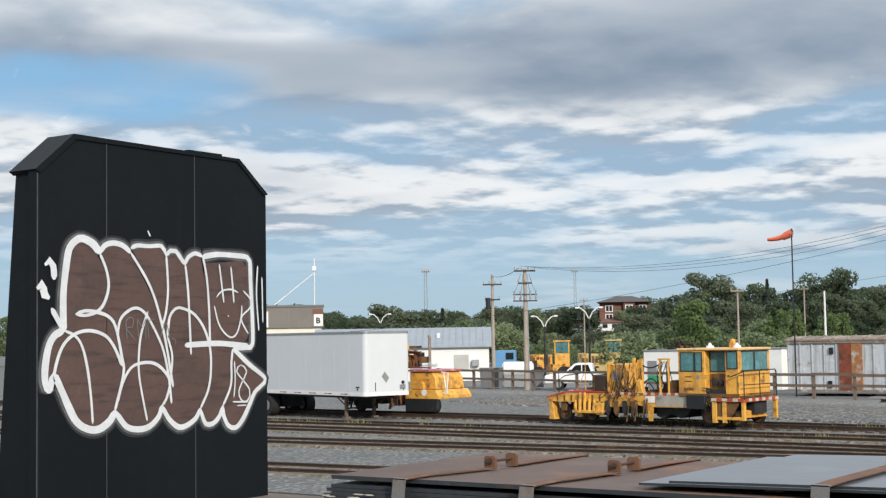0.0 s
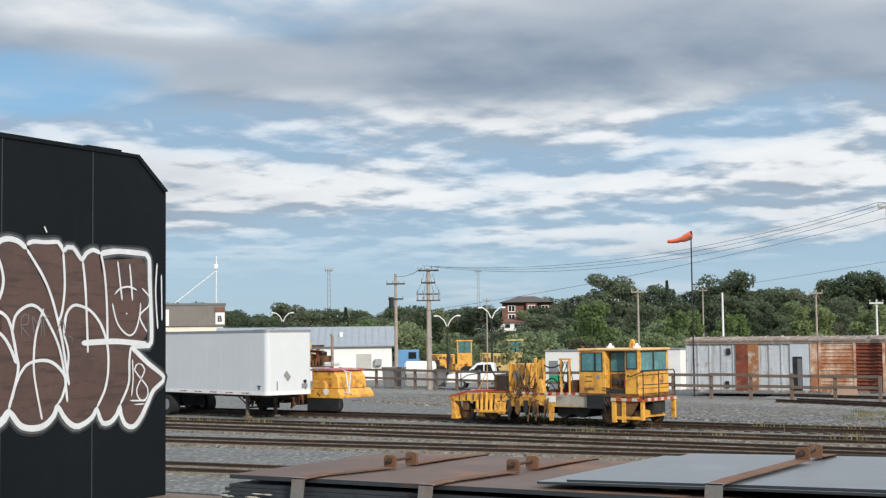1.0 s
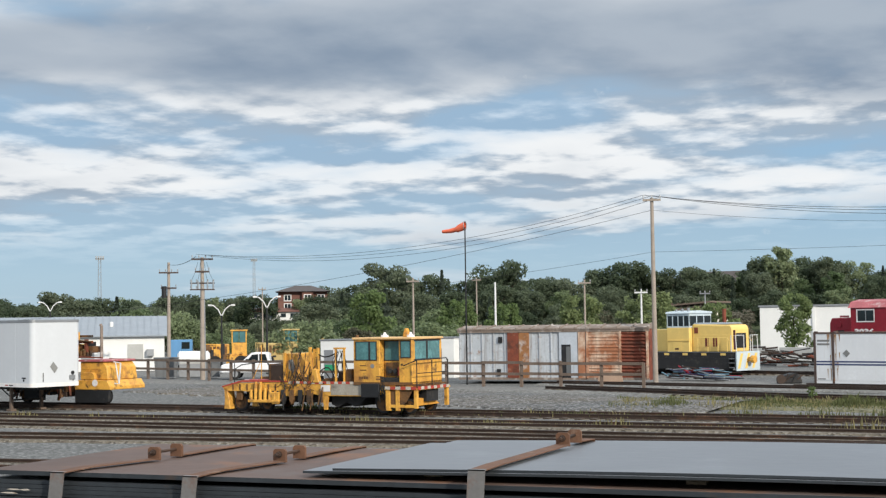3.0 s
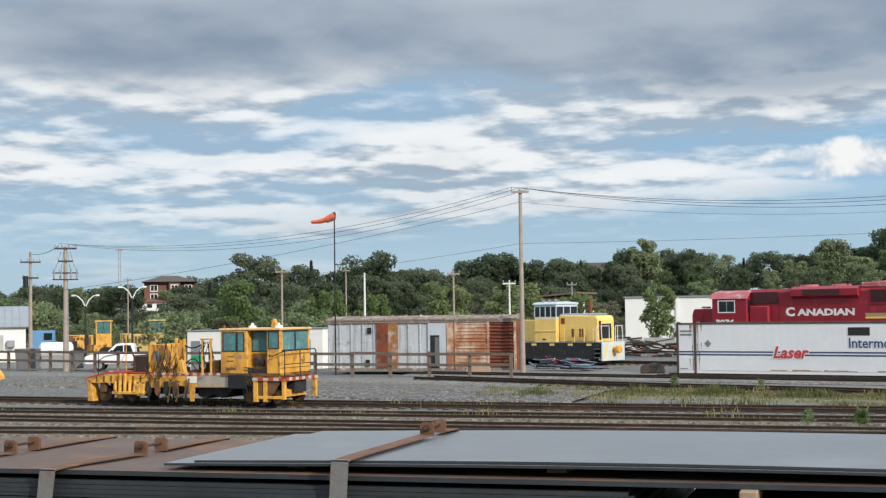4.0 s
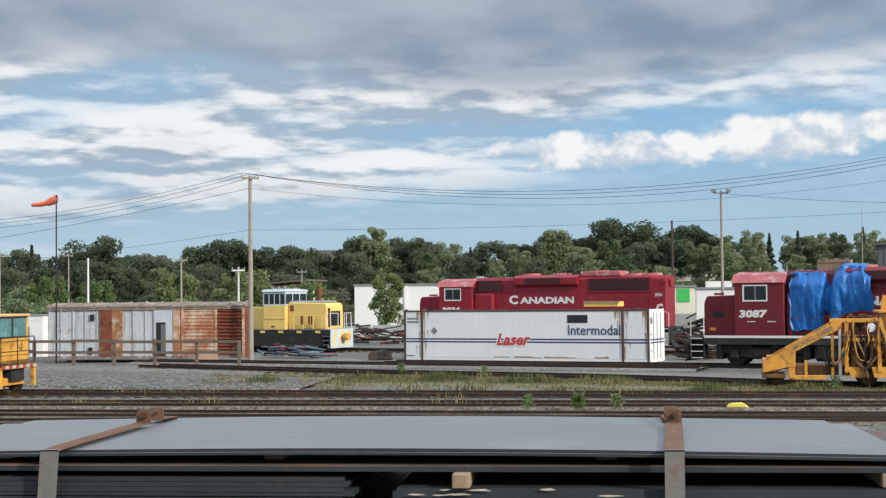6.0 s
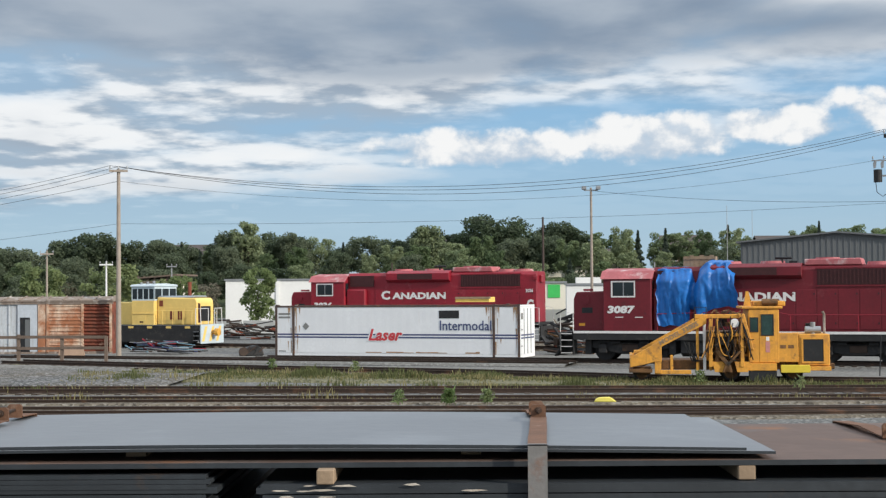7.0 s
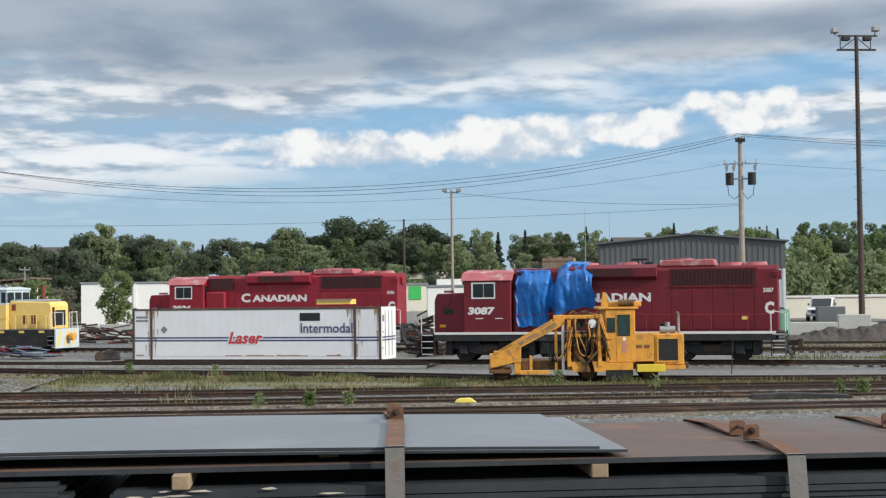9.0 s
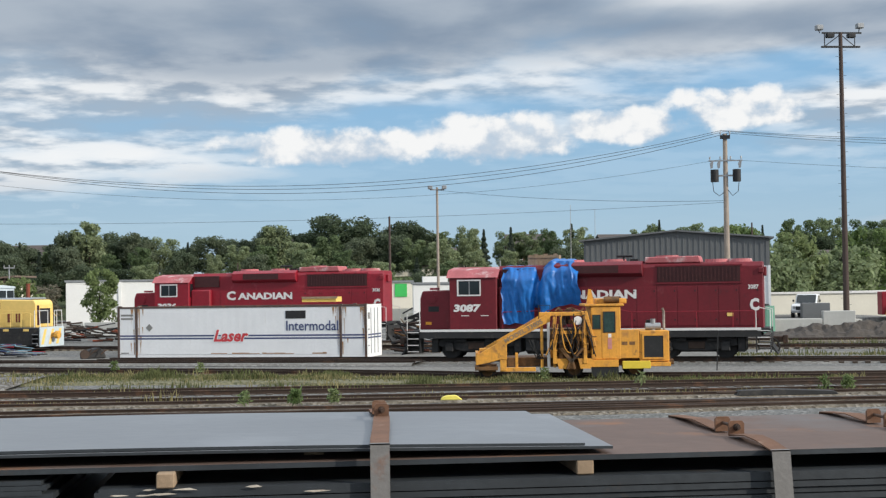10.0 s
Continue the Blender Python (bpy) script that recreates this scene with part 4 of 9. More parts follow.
def strap(x, top_z, yclamp, rusty=True, slack=0.0, lean=0.0, gap=0.30, fx=0.0):
    """A steel strap over the stack, drawn tight by a bolt between two upright lugs."""
    t = thing("tie_down_strap", (x, 0, 1e-6), 0, "rusty steel tie-down strap with a bolted tensioner over the plates", "strap", "straps over the plates")
    w = 0.055
    front, back = 8.0, 10.36
    zt = top_z + 0.006

    def band(name, pts, material):
        bm = B()
        rows = [[bm.verts.new((s * w + lx, y, zz)) for s in (-1, 1)] + [bm.verts.new((s * w + lx, y - 0.002, zz + 0.007)) for s in (1, -1)] for lx, y, zz in pts]
        for a, b in zip(rows, rows[1:]):
            for i in range(4):
                bm.faces.new((a[i], a[(i + 1) % 4], b[(i + 1) % 4], b[i]))
        bmesh.ops.recalc_face_normals(bm, faces=bm.faces[:])
        return part(name, bm, material, t)
    band("upper_band", [(fx, front + 0.02, zt), (fx * 0.85, front + 0.3, zt + slack), (fx * 0.45, (front + yclamp) / 2, zt + slack * 1.2), (0, yclamp - gap / 2, zt + 0.01)], "strap_rust")
    band("upper_band", [(0, yclamp + gap / 2, zt + 0.01), (0, (back + yclamp) / 2, zt + slack), (0, back - 0.02, zt), (0, back, zt - 0.1), (0, back + 0.02, DECK - 0.2)], "strap_rust")
    bm = B()
    prism(bm, ((-w + fx, zt + 0.008), (w + fx, zt + 0.008), (w + fx + lean, DECK - 0.3), (-w + fx + lean, DECK - 0.3)), front - 0.008, front)
    part("front_band", bm, "strap", t, "galvanised strap end hanging down the stack's side")
    part("bend", box(B(), -w + fx, w + fx, front - 0.008, front + 0.03, zt, zt + 0.009), "strap", t)
    for s in (-1, 1):
        y = yclamp + s * gap / 2
        part("lug", prism(B(), ((-0.05, zt + 0.004), (0.05, zt + 0.004), (0.05, zt + 0.085), (0.035, zt + 0.10), (-0.035, zt + 0.10), (-0.05, zt + 0.085)), y - 0.012, y + 0.012), "strap_rust", t, "upright drilled lug")
    part("bolt", tube(tube(B(), (0, yclamp - 0.22, zt + 0.06), (0, yclamp + gap / 2, zt + 0.06), 0.011), (0, yclamp - 0.19, zt + 0.06), (0, yclamp - 0.168, zt + 0.06), 0.020, n=6), "rail", t, "threaded bolt with nut")
    part("washer", tube(B(), (0, yclamp - gap / 2 - 0.016, zt + 0.06), (0, yclamp - gap / 2 - 0.0125, zt + 0.06), 0.024, n=12), "rail", t)
    return t


strap(-5.96, 2.62, 9.08, slack=0.01, fx=-0.16, lean=-0.10)
strap(-4.95, 2.62, 9.15, slack=0.01, fx=-0.12, lean=-0.10)
strap(-3.05, 2.712, 9.85, slack=0.006, fx=-0.02, lean=-0.06)
strap(0.63, 2.715, 9.80, slack=0.0, fx=-0.10)
strap(2.86, 2.62, 9.0, slack=0.03, lean=0.05)
strap(4.02, 2.62, 9.3, slack=0.03, lean=0.05)

# ---- container ----
RZ = -20.6


def container_box(L=15.1, H=2.9, W=2.6):
    t = thing("intermodal_container", (-10.62, 82.95, 0), RZ, "white ribbed intermodal container with navy stripes, standing on the ground", "container")
    bm = B()
    n = 60
    pts = []
    for i in range(n + 1):
        x = 0.12 + (L - 0.24) * i / n
        pts.append((x, 0.0035 if i % 2 else 0.0))
    # ribbed long side
    vs = [[bm.verts.new((x, y, z)) for x, y in pts] for z in (0.18, H - 0.10)]
    for i in range(n):
        bm.faces.new((vs[0][i], vs[0][i + 1], vs[1][i + 1], vs[1][i]))
    part("side_panel", bm, "container", t, "finely ribbed white side wall")
    part("body", box(B(), 0.1, L - 0.04, 0.06, W - 0.04, 0.16, H - 0.06), "container", t)
    part("door_end", box(B(), L - 0.035, L, 0.1, W - 0.1, 0.18, H - 0.12), "container", t)
    for y in (0.62, 1.25, 1.85):
        part("lock_rod", tube(B(), (L + 0.03, y, 0.2), (L + 0.03, y, H - 0.2), 0.018), "metal", t)
    for z in (0.6, 1.5, 2.3):
        part("door_hinge", box(B(), L, L + 0.02, 0.14, 0.4, z, z + 0.06), "metal", t)
    part("door_panel_sign", box(B(), L + 0.001, L + 0.006, 0.16, 0.5, 2.1, 2.45), "placard", t)
    for z0, z1 in ((0.0, 0.16), (H - 0.10, H)):
        part("rail", box(B(), 0.05, L - 0.05, -0.02, 0.055, z0, z1), "cont_frame" if z0 else "container", t)
        part("rail", box(B(), 0.05, L - 0.05, W - 0.055, W + 0.02, z0, z1), "cont_frame", t)
        part("end_rail", box(B(), L - 0.05, L + 0.008, 0.05, W - 0.05, z0, z1), "container", t)
    for x in (0.0, 1.13, L - 1.60, L - 0.14):
        w = 0.14
        part("corner_post", box(B(), x, x + w, -0.03, 0.16, 0, H), "cont_frame", t, "rusted dark corner post")
    part("corner_post", box(B(), L - 0.1, L + 0.012, -0.025, 0.1, 0, H), "container", t)
    for x in (0.0, L - 0.15):
        part("corner_post", box(B(), x, x + 0.15, W - 0.12, W + 0.025, 0, H), "container", t)
    for z in (1.03, 1.19):
        part("stripe", box(B(), 0.15, L - 0.15, -0.006, -0.003, z, z + 0.085), "navy", t, "navy stripe")
    part("stripe", box(B(), L + 0.003, L + 0.007, 0.1, W - 0.1, 1.03, 1.11), "navy", t)
    part("stripe", box(B(), L + 0.003, L + 0.007, 0.1, W - 0.1, 1.19, 1.27), "navy", t)
    part("hatch", box(B(), 10.32, 11.52, -0.012, 0.05, 2.16, 2.60), "loco_black", t, "black patched panel")
    part("placard", prism(B(), ((1.78, 1.70), (2.0, 1.92), (2.22, 1.70), (2.0, 1.48)), -0.012, -0.004), "placard", t, "grey diamond placard")
    lettering("wordmark", "Intermodal", 0.78, pose(10.32, -0.012, 1.50, 90), "navy", t, 0.006, width=0.91, label="navy sans lettering")
    lettering("wordmark_edge", "Laser", 0.90, pose(5.93, -0.0095, 0.92, 90), "container", t, 0.075, 0.30, width=1.02)
    lettering("wordmark", "Laser", 0.90, pose(5.95, -0.013, 0.92, 90), "red_text", t, 0.028, 0.30, width=1.02, label="slanted red lettering")
    for r in range(2):
        part("number_bar", box(B(), 0.22, 0.98, -0.006, -0.002, 2.36 - 0.2 * r, 2.47 - 0.2 * r), "placard", t)
    part("lettering_bar", box(B(), 0.22, 0.7, -0.006, -0.002, 0.22, 0.28), "placard", t)
    rs = random.Random(9)
    for x0, side in ((13.5, -1), (13.64, 1), (1.13, -1), (L - 0.14, -1), (1.27, 1)):
        for k in range(7):
            x = x0 + side * (0.03 + 0.05 * k * rs.uniform(0.6, 1.3))
            top, w2 = rs.choice((H - 0.12, H - 0.12, rs.uniform(0.8, 2.4))), rs.uniform(0.02, 0.055)
            part("rust_run", prism(B(), ((x - w2, top), (x + w2, top), (x + w2 * 0.3, top - rs.uniform(0.3, 2.2 if k < 3 else 0.9)), (x - w2 * 0.3, top - 0.25)), -0.0045 - 0.0001 * k, -0.001), "rust_run", t)
    for k in range(9):
        x = rs.uniform(1.4, 13.2)
        part("bottom_scrape", box(B(), x, x + rs.uniform(0.2, 1.1), -0.0042, -0.001, 0.2, rs.uniform(0.23, 0.30)), "rust_run", t)
    for x in (0.05, L - 1.6, L - 0.17):
        for y in (0.0, W - 0.18):
            part("corner_casting", box(B(), x, x + 0.17, y - 0.032, y + 0.15, H - 0.001, H + 0.05), "cont_frame", t)
    return t


container_box()
pal = thing("pallet_crate", (0.15, 80.1, 2.97), RZ, "yellowed wooden crate lid lying on the container roof", "crate")
part("top", box(B(), 0, 2.0, -0.5, 0.5, 0.0, 0.28), mat("yellow_board", (0.62, 0.42, 0.10), 0.8, var=0.15, scale=2), pal)
part("batten", box(B(), 0.0, 2.1, -0.55, -0.502, 0.18, 0.30), "timber", pal)

# ---- red road locomotives ----


def truck(t, x, near=-1.02):
    part("bolster", box(B(), x - 1.85, x + 1.85, -0.62, 0.62, 0.28, 1.2), "loco_black", t)
    for e in (x - 2.3, x + 1.95):
        part("brake_rigging", box(B(), e, e + 0.35, -1.2, 1.2, 0.3, 1.0), "loco_black", t, bevel=0.03)
    for s in (-1, 1):
        y = s * 1.05
        part("truck_frame", prism(B(), ((x - 1.95, 0.62), (x - 1.9, 0.95), (x - 1.2, 1.0), (x - 0.6, 0.86), (x + 0.6, 0.86), (x + 1.2, 1.0), (x + 1.9, 0.95), (x + 1.95, 0.62), (x + 1.3, 0.5), (x + 0.7, 0.36), (x - 0.7, 0.36), (x - 1.3, 0.5)), y - 0.09, y + 0.09), "loco_black", t, bevel=0.02)
        for wx in (x - 1.37, x + 1.37):
            w = part("wheel", tube(tube(B(), (wx, s * 0.68, 0.50), (wx, s * 0.82, 0.50), 0.51, n=28), (wx, s * 0.66, 0.50), (wx, s * 0.70, 0.50), 0.54, n=28), "loco_black", t)
            part("journal_box", box(B(), wx - 0.22, wx + 0.22, y + (0.09 if s > 0 else -0.26), y + (0.26 if s > 0 else -0.09), 0.34, 0.82), "loco_black", w, bevel=0.05)
        part("spring_pack", box(B(), x - 0.4, x + 0.4, y - 0.14, y + 0.14, 0.45, 0.80), "rail", t, bevel=0.03)
        part("brake_cylinder", tube(B(), (x - 0.95, y + s * 0.16, 0.90), (x - 0.5, y + s * 0.16, 0.90), 0.11, n=12), "loco_black", t)
        part("brake_cylinder", tube(B(), (x + 0.5, y + s * 0.16, 0.90), (x + 0.95, y + s * 0.16, 0.90), 0.11, n=12), "loco_black", t)


def road_loco(at, label, number, R="loco_red"):
    t = thing("diesel_locomotive", at, RZ, label, "locomotive", "red locomotives")
    part("walkway", box(B(), 0.45, 17.85, -1.52, 1.52, 1.24, 1.42), "loco_black", t)
    for s in (-1, 1):
        y0, y1 = sorted((s * 1.525, s * 1.555))
        part("sill_stripe", box(B(), 0.75, 17.5, y0, y1, 1.34, 1.46), "white_text", t, "white sill stripe")
        part("sill", box(B(), 0.75, 17.5, min(s * 1.45, s * 1.53), max(s * 1.45, s * 1.53), 1.02, 1.335), "loco_black", t)
    # short nose, cab
    part("nose", prism(B(), ((0.66, 1.43), (0.66, 3.05), (0.80, 3.40), (2.32, 3.44), (2.32, 1.43)), -1.15, 1.15), R, t, "short hood", bevel=0.05)
    part("cab", prism(B(), ((-1.53, 1.43), (1.53, 1.43), (1.53, 4.02), (1.12, 4.40), (0, 4.54), (-1.12, 4.40), (-1.53, 4.02)), 2.30, 4.72, "x"), R, t, "red driver's cab", bevel=0.03)
    part("cab_roof", prism(B(), ((-1.60, 4.03), (-1.16, 4.42), (0, 4.575), (1.16, 4.42), (1.60, 4.03), (1.12, 4.385), (0, 4.53), (-1.12, 4.385)), 2.16, 4.80, "x"), "loco_roof", t, "sun-bleached red roof")
    for x0, x1 in ((2.80, 3.30), (3.36, 3.84)):
        part("cab_window", box(B(), x0, x1, -1.548, -1.535, 3.20, 3.86), "glass", t)
    part("window_frame", box(box(box(box(B(), 2.70, 3.92, -1.546, -1.536, 3.87, 3.94), 2.70, 3.92, -1.546, -1.536, 3.12, 3.19), 2.70, 2.78, -1.546, -1.536, 3.19, 3.87), 3.86, 3.92, -1.546, -1.536, 3.19, 3.87), "white_text", t, "pale window surround")
    part("window_bar", box(B(), 3.305, 3.355, -1.55, -1.538, 3.19, 3.87), "metal", t)
    part("rear_cab_window", box(B(), 4.725, 4.735, -1.35, -0.95, 3.1, 3.95), "glass", t)
    part("front_window", box(B(), 2.285, 2.295, -1.3, 1.3, 3.55, 4.1), "glass", t)
    # long hood with its bulges, grilles and fans
    part("long_hood", prism(B(), ((-0.95, 1.43), (0.95, 1.43), (0.95, 4.40), (0.78, 4.60), (-0.78, 4.60), (-0.95, 4.40)), 4.73, 17.60, "x"), R, t, "long red engine hood", bevel=0.02)
    part("electrical_cabinet", box(B(), 4.74, 6.10, -1.30, -0.955, 1.43, 3.55), R, t, bevel=0.08)
    part("air_intake", box(B(), 4.9, 6.6, -1.02, -0.955, 3.72, 4.42), "grille", t)
    part("dynamic_brake_bulge", prism(B(), ((-0.955, 3.95), (-1.25, 4.12), (-1.25, 4.55), (-0.9, 4.72), (0.9, 4.72), (1.25, 4.55), (1.25, 4.12), (0.955, 3.95)), 7.55, 11.9, "x"), R, t, bevel=0.02)
    part("bulge_grille", box(B(), 8.35, 10.75, -1.268, -1.252, 4.16, 4.52), "grille", t)
    part("radiator_grille", box(B(), 12.6, 16.55, -0.985, -0.955, 3.66, 4.42), "grille", t, "long dark radiator grille")
    for i in range(22):
        x = 12.66 + i * 0.178
        part("grille_slat", box(B(), x, x + 0.05, -1.005, -0.986, 3.69, 4.39), "grille", t)
    part("grille_frame", box(box(B(), 12.5, 16.65, -1.0, -0.956, 4.425, 4.49), 12.5, 16.65, -1.0, -0.956, 3.58, 3.655), R, t)
    for x, r, h in ((8.3, 0.62, 4.74), (10.4, 0.62, 4.74)):
        part("fan", tube(B(), (x, 0, h - 0.05), (x, 0, h + 0.10), r, r * 0.92, n=24), "loco_roof", t)
    part("radiator_hatch", prism(B(), ((12.0, 4.60), (12.0, 4.90), (14.6, 4.93), (14.7, 4.60)), -0.85, 0.85), "loco_roof", t, "raised roof hatch", bevel=0.04)
    for x in (13.0, 15.4, 16.5):
        part("fan", tube(B(), (x, 0, 4.58), (x, 0, 4.76 if x > 14.8 else 4.98), 0.62, 0.56, n=24), "loco_roof", t)
    part("exhaust_stack", box(B(), 11.2, 11.6, -0.25, 0.25, 4.58, 4.84), "dark", t)
    part("horn", tube(tube(B(), (10.9, -0.3, 4.75), (10.9, -0.3, 4.98), 0.04), (10.55, -0.3, 4.98), (11.35, -0.3, 4.98), 0.06), "dark", t)
    # hood doors
    for i in range(11):
        x = 6.7 + i * 0.98
        part("hood_door", box(B(), x, x + 0.93, -0.972, -0.955, 1.55, 3.45), R, t, bevel=0.006)
        for z in (1.8, 3.2):
            part("door_latch", box(B(), x + 0.82, x + 0.87, -0.99, -0.973, z, z + 0.08), "dark", t)
    part("rear_light", box(B(), 17.605, 17.75, -0.3, 0.3, 3.9, 4.35), R, t, bevel=0.03)
    part("class_light", box(B(), 17.4, 17.66, -1.02, -0.90, 4.05, 4.3), R, t, bevel=0.03)
    lettering("number_board", number, 0.28, pose(16.90, -0.980, 3.30, 90), "white_text", t, 0.008, width=0.88)
    # lettering
    lettering("wordmark", "C", 0.74, pose(7.10, -0.980, 2.90, 90), "white_text", t, 0.030, width=1.18, label="large white serif-like capital")
    lettering("wordmark", "ANADIAN", 0.56, pose(7.92, -0.980, 2.92, 90), "white_text", t, 0.024, width=1.44, label="white capital lettering")
    lettering("monogram_letter", "C", 0.74, pose(16.98, -0.984, 2.30, 90), "white_text", t, 0.04, width=0.82, label="single white capital")
    lettering("cab_number", number, 0.47, pose(2.50, -1.538, 2.36, 90), "white_text", t, 0.024, 0.10, 1.40, "white slanted cab number")
    for x in (2.9, 3.9):
        part("small_lettering_bar", box(B(), x, x + 0.4, -1.543, -1.533, 2.12, 2.16), "white_text", t)
    part("sign", box(B(), 0.95, 1.25, -1.165, -1.152, 1.7, 1.84), mat("orange_sticker", (0.7, 0.3, 0.03), 0.6, var=0.1, scale=5), t)
    part("sign", box(B(), 15.9, 16.2, -0.99, -0.976, 2.0, 2.16), "yellow_loco", t)
    part("nose_grille", box(B(), 1.1, 1.65, -1.165, -1.152, 2.35, 2.62), "dark", t)
    part("bell", tube(B(), (1.3, -1.16, 3.0), (1.3, -1.20, 3.0), 0.22, n=20), R, t)
    part("beacon", box(B(), 0.95, 1.3, -0.3, 0.3, 3.44, 3.56), "loco_roof", t)
    # underside
    part("fuel_tank", prism(B(), ((-1.3, 0.36), (-0.9, 0.20), (0.9, 0.20), (1.3, 0.36), (1.3, 1.22), (-1.3, 1.22)), 6.1, 11.9, "x"), "loco_black", t, bevel=0.04)
    part("air_tank", tube(B(), (6.4, -1.32, 1.05), (11.6, -1.32, 1.05), 0.14, n=14), "loco_black", t)
    truck(t, 3.55)
    truck(t, 14.45)
    # steps, rails, couplers at both ends
    for e, s in ((0.05, 1), (17.95, -1)):
        for side in (-1, 1):
            y0, y1 = sorted((side * 0.95, side * 1.52))
            st = part("steps", box(box(B(), min(e, e + s * 0.04), max(e, e + s * 0.04), y0, y1, 0.28, 1.42), min(e + s * 0.66, e + s * 0.7), max(e + s * 0.66, e + s * 0.7), y0, y1, 0.28, 1.42), "loco_black", t)
            for z in (0.34, 0.66, 0.98, 1.30):
                part("tread", box(B(), min(e, e + s * 0.66), max(e, e + s * 0.66), y0, y1, z, z + 0.03), "dark", st)
                part("tread_edge", box(B(), min(e + s * 0.05, e + s * 0.62), max(e + s * 0.05, e + s * 0.62), side * 1.525 - 0.006, side * 1.525 + 0.006, z, z + 0.035), "white_text", st)
            part("handrail", pipe(B(), [(e + s * 0.02, side * 1.5, 0.45), (e + s * 0.02, side * 1.5, 2.30), (e + s * 0.5, side * 1.5, 2.40)], 0.022), "white_text", t)
            part("handrail", pipe(B(), [(e + s * 0.68, side * 1.5, 1.45), (e + s * 0.68, side * 1.5, 2.40)], 0.022), "white_text", t)
        part("end_platform", box(B(), min(e + s * 0.04, e + s * 0.7), max(e + s * 0.04, e + s * 0.7), -1.5, 1.5, 1.28, 1.40), "loco_black", t)
        part("coupler", box(box(B(), min(e - s * 0.55, e), max(e - s * 0.55, e), -0.14, 0.14, 0.72, 1.0), min(e - s * 0.75, e - s * 0.5), max(e - s * 0.75, e - s * 0.5), -0.22, 0.2, 0.66, 1.06), "rail", t, bevel=0.03)
        part("pilot", prism(B(), ((e, 1.2), (e, 0.5), (e - s * 0.30, 0.18), (e - s * 0.34, 0.2), (e - s * 0.06, 0.6), (e - s * 0.06, 1.2)), -1.4, 1.4), "loco_black", t)
        for y in (-0.6, -0.4, 0.5):
            part("air_hose", pipe(B(), [(e, y, 0.95), (e - s * 0.25, y, 0.8), (e - s * 0.35, y + 0.05, 0.45), (e - s * 0.3, y + 0.1, 0.3)], 0.03), "rubber", t)
    pts = [(5.0, -1.5, 2.30), (9.2, -1.5, 2.42), (10.6, -1.5, 2.42), (11.4, -1.5, 2.25), (17.2, -1.5, 2.25)]
    part("handrail", pipe(B(), pts, 0.02), "loco_red", t, "thin red handrail")
    for x in (5.0, 7.3, 9.2, 11.4, 12.9, 14.5, 16.2, 17.2):
        part("stanchion", tube(B(), (x, -1.5, 1.43), (x, -1.5, 2.40 if 9 < x < 11 else 2.27), 0.02), "loco_red", t)
    return t


d = Vector((math.cos(radians(RZ)), math.sin(radians(RZ))))
perp = Vector((-d.y, d.x)) * 0.75
road_loco((5.45 + perp.x, 71.9 + perp.y, 0.1), "dark red road diesel locomotive partly covered by a blue tarpaulin", "3087", "loco_maroon")
road_loco((-11.15, 94.9, 0.20), "bright red road diesel locomotive parked behind the white container", "3036")

# ---- trailer ----
t = thing("box_trailer", (-39.6, 53.85, 0), 180 - 17, "white box semi-trailer standing on its landing gear", "trailer")
L, W = 11.2, 2.6
# local x runs from the nose backwards; the side seen is at +y
bm = B()
r = 0.22
nose = [(r - r * math.cos(a), W + -r + r * math.sin(a)) for a in np.linspace(0, math.pi / 2, 7)] + [(L, W), (L, 0)] + [(r - r * math.sin(a), r - r * math.cos(a)) for a in np.linspace(0, math.pi / 2, 7)]
part("body", prism(bm, nose, 1.20, 4.08, "z"), "trailer", t, "smooth white box body")
part("top_rail", prism(B(), [(x - 0.01 if x < L / 2 else x + 0.01, y + (0.012 if y > W / 2 else -0.012)) for x, y in nose], 4.0, 4.12, "z"), "metal", t)
part("bottom_rail", prism(B(), [(x - 0.01 if x < L / 2 else x + 0.01, y + (0.014 if y > W / 2 else -0.014)) for x, y in nose], 1.12, 1.30, "z"), "white_text", t)
for i in range(5):
    x = 1.4 + i * 1.35
    part("marker", box(B(), x, x + 0.3, W + 0.014, W + 0.02, 1.18, 1.22), "dark", t)
    part("marker", box(B(), x + 0.36, x + 0.6, W + 0.014, W + 0.02, 1.18, 1.22), "redwhite", t)
for i in range(1, 9):
    part("panel_joint", box(B(), i * 1.25, i * 1.25 + 0.03, W, W + 0.004, 1.3, 4.0), "trailer", t)
part("placard", prism(B(), ((W * 0.55 - 0.19, 1.95), (W * 0.55 + 0.05, 2.24), (W * 0.55 + 0.22, 2.02), (W * 0.55 - 0.02, 1.72)), -0.016, -0.004, "x"), "placard", t, "grey diamond placard")
part("gladhand_box", box(B(), -0.05, 0.0, 0.32, 0.62, 1.42, 1.62), "metal", t)
part("gladhand", tube(B(), (-0.06, 0.45, 1.72), (-0.01, 0.45, 1.72), 0.08, n=12), "dark", t)
for y in (0.4, 2.0):
    part("bracket", box(B(), -0.02, 0.0, y, y + 0.03, 1.35, 1.75), "dark", t)
part("plate_bar", box(B(), 0.45, 0.75, W + 0.001, W + 0.008, 1.50, 1.56), "dark", t)
part("marker_light", box(B(), 0.55, 0.65, W + 0.001, W + 0.012, 1.38, 1.48), "dark", t)
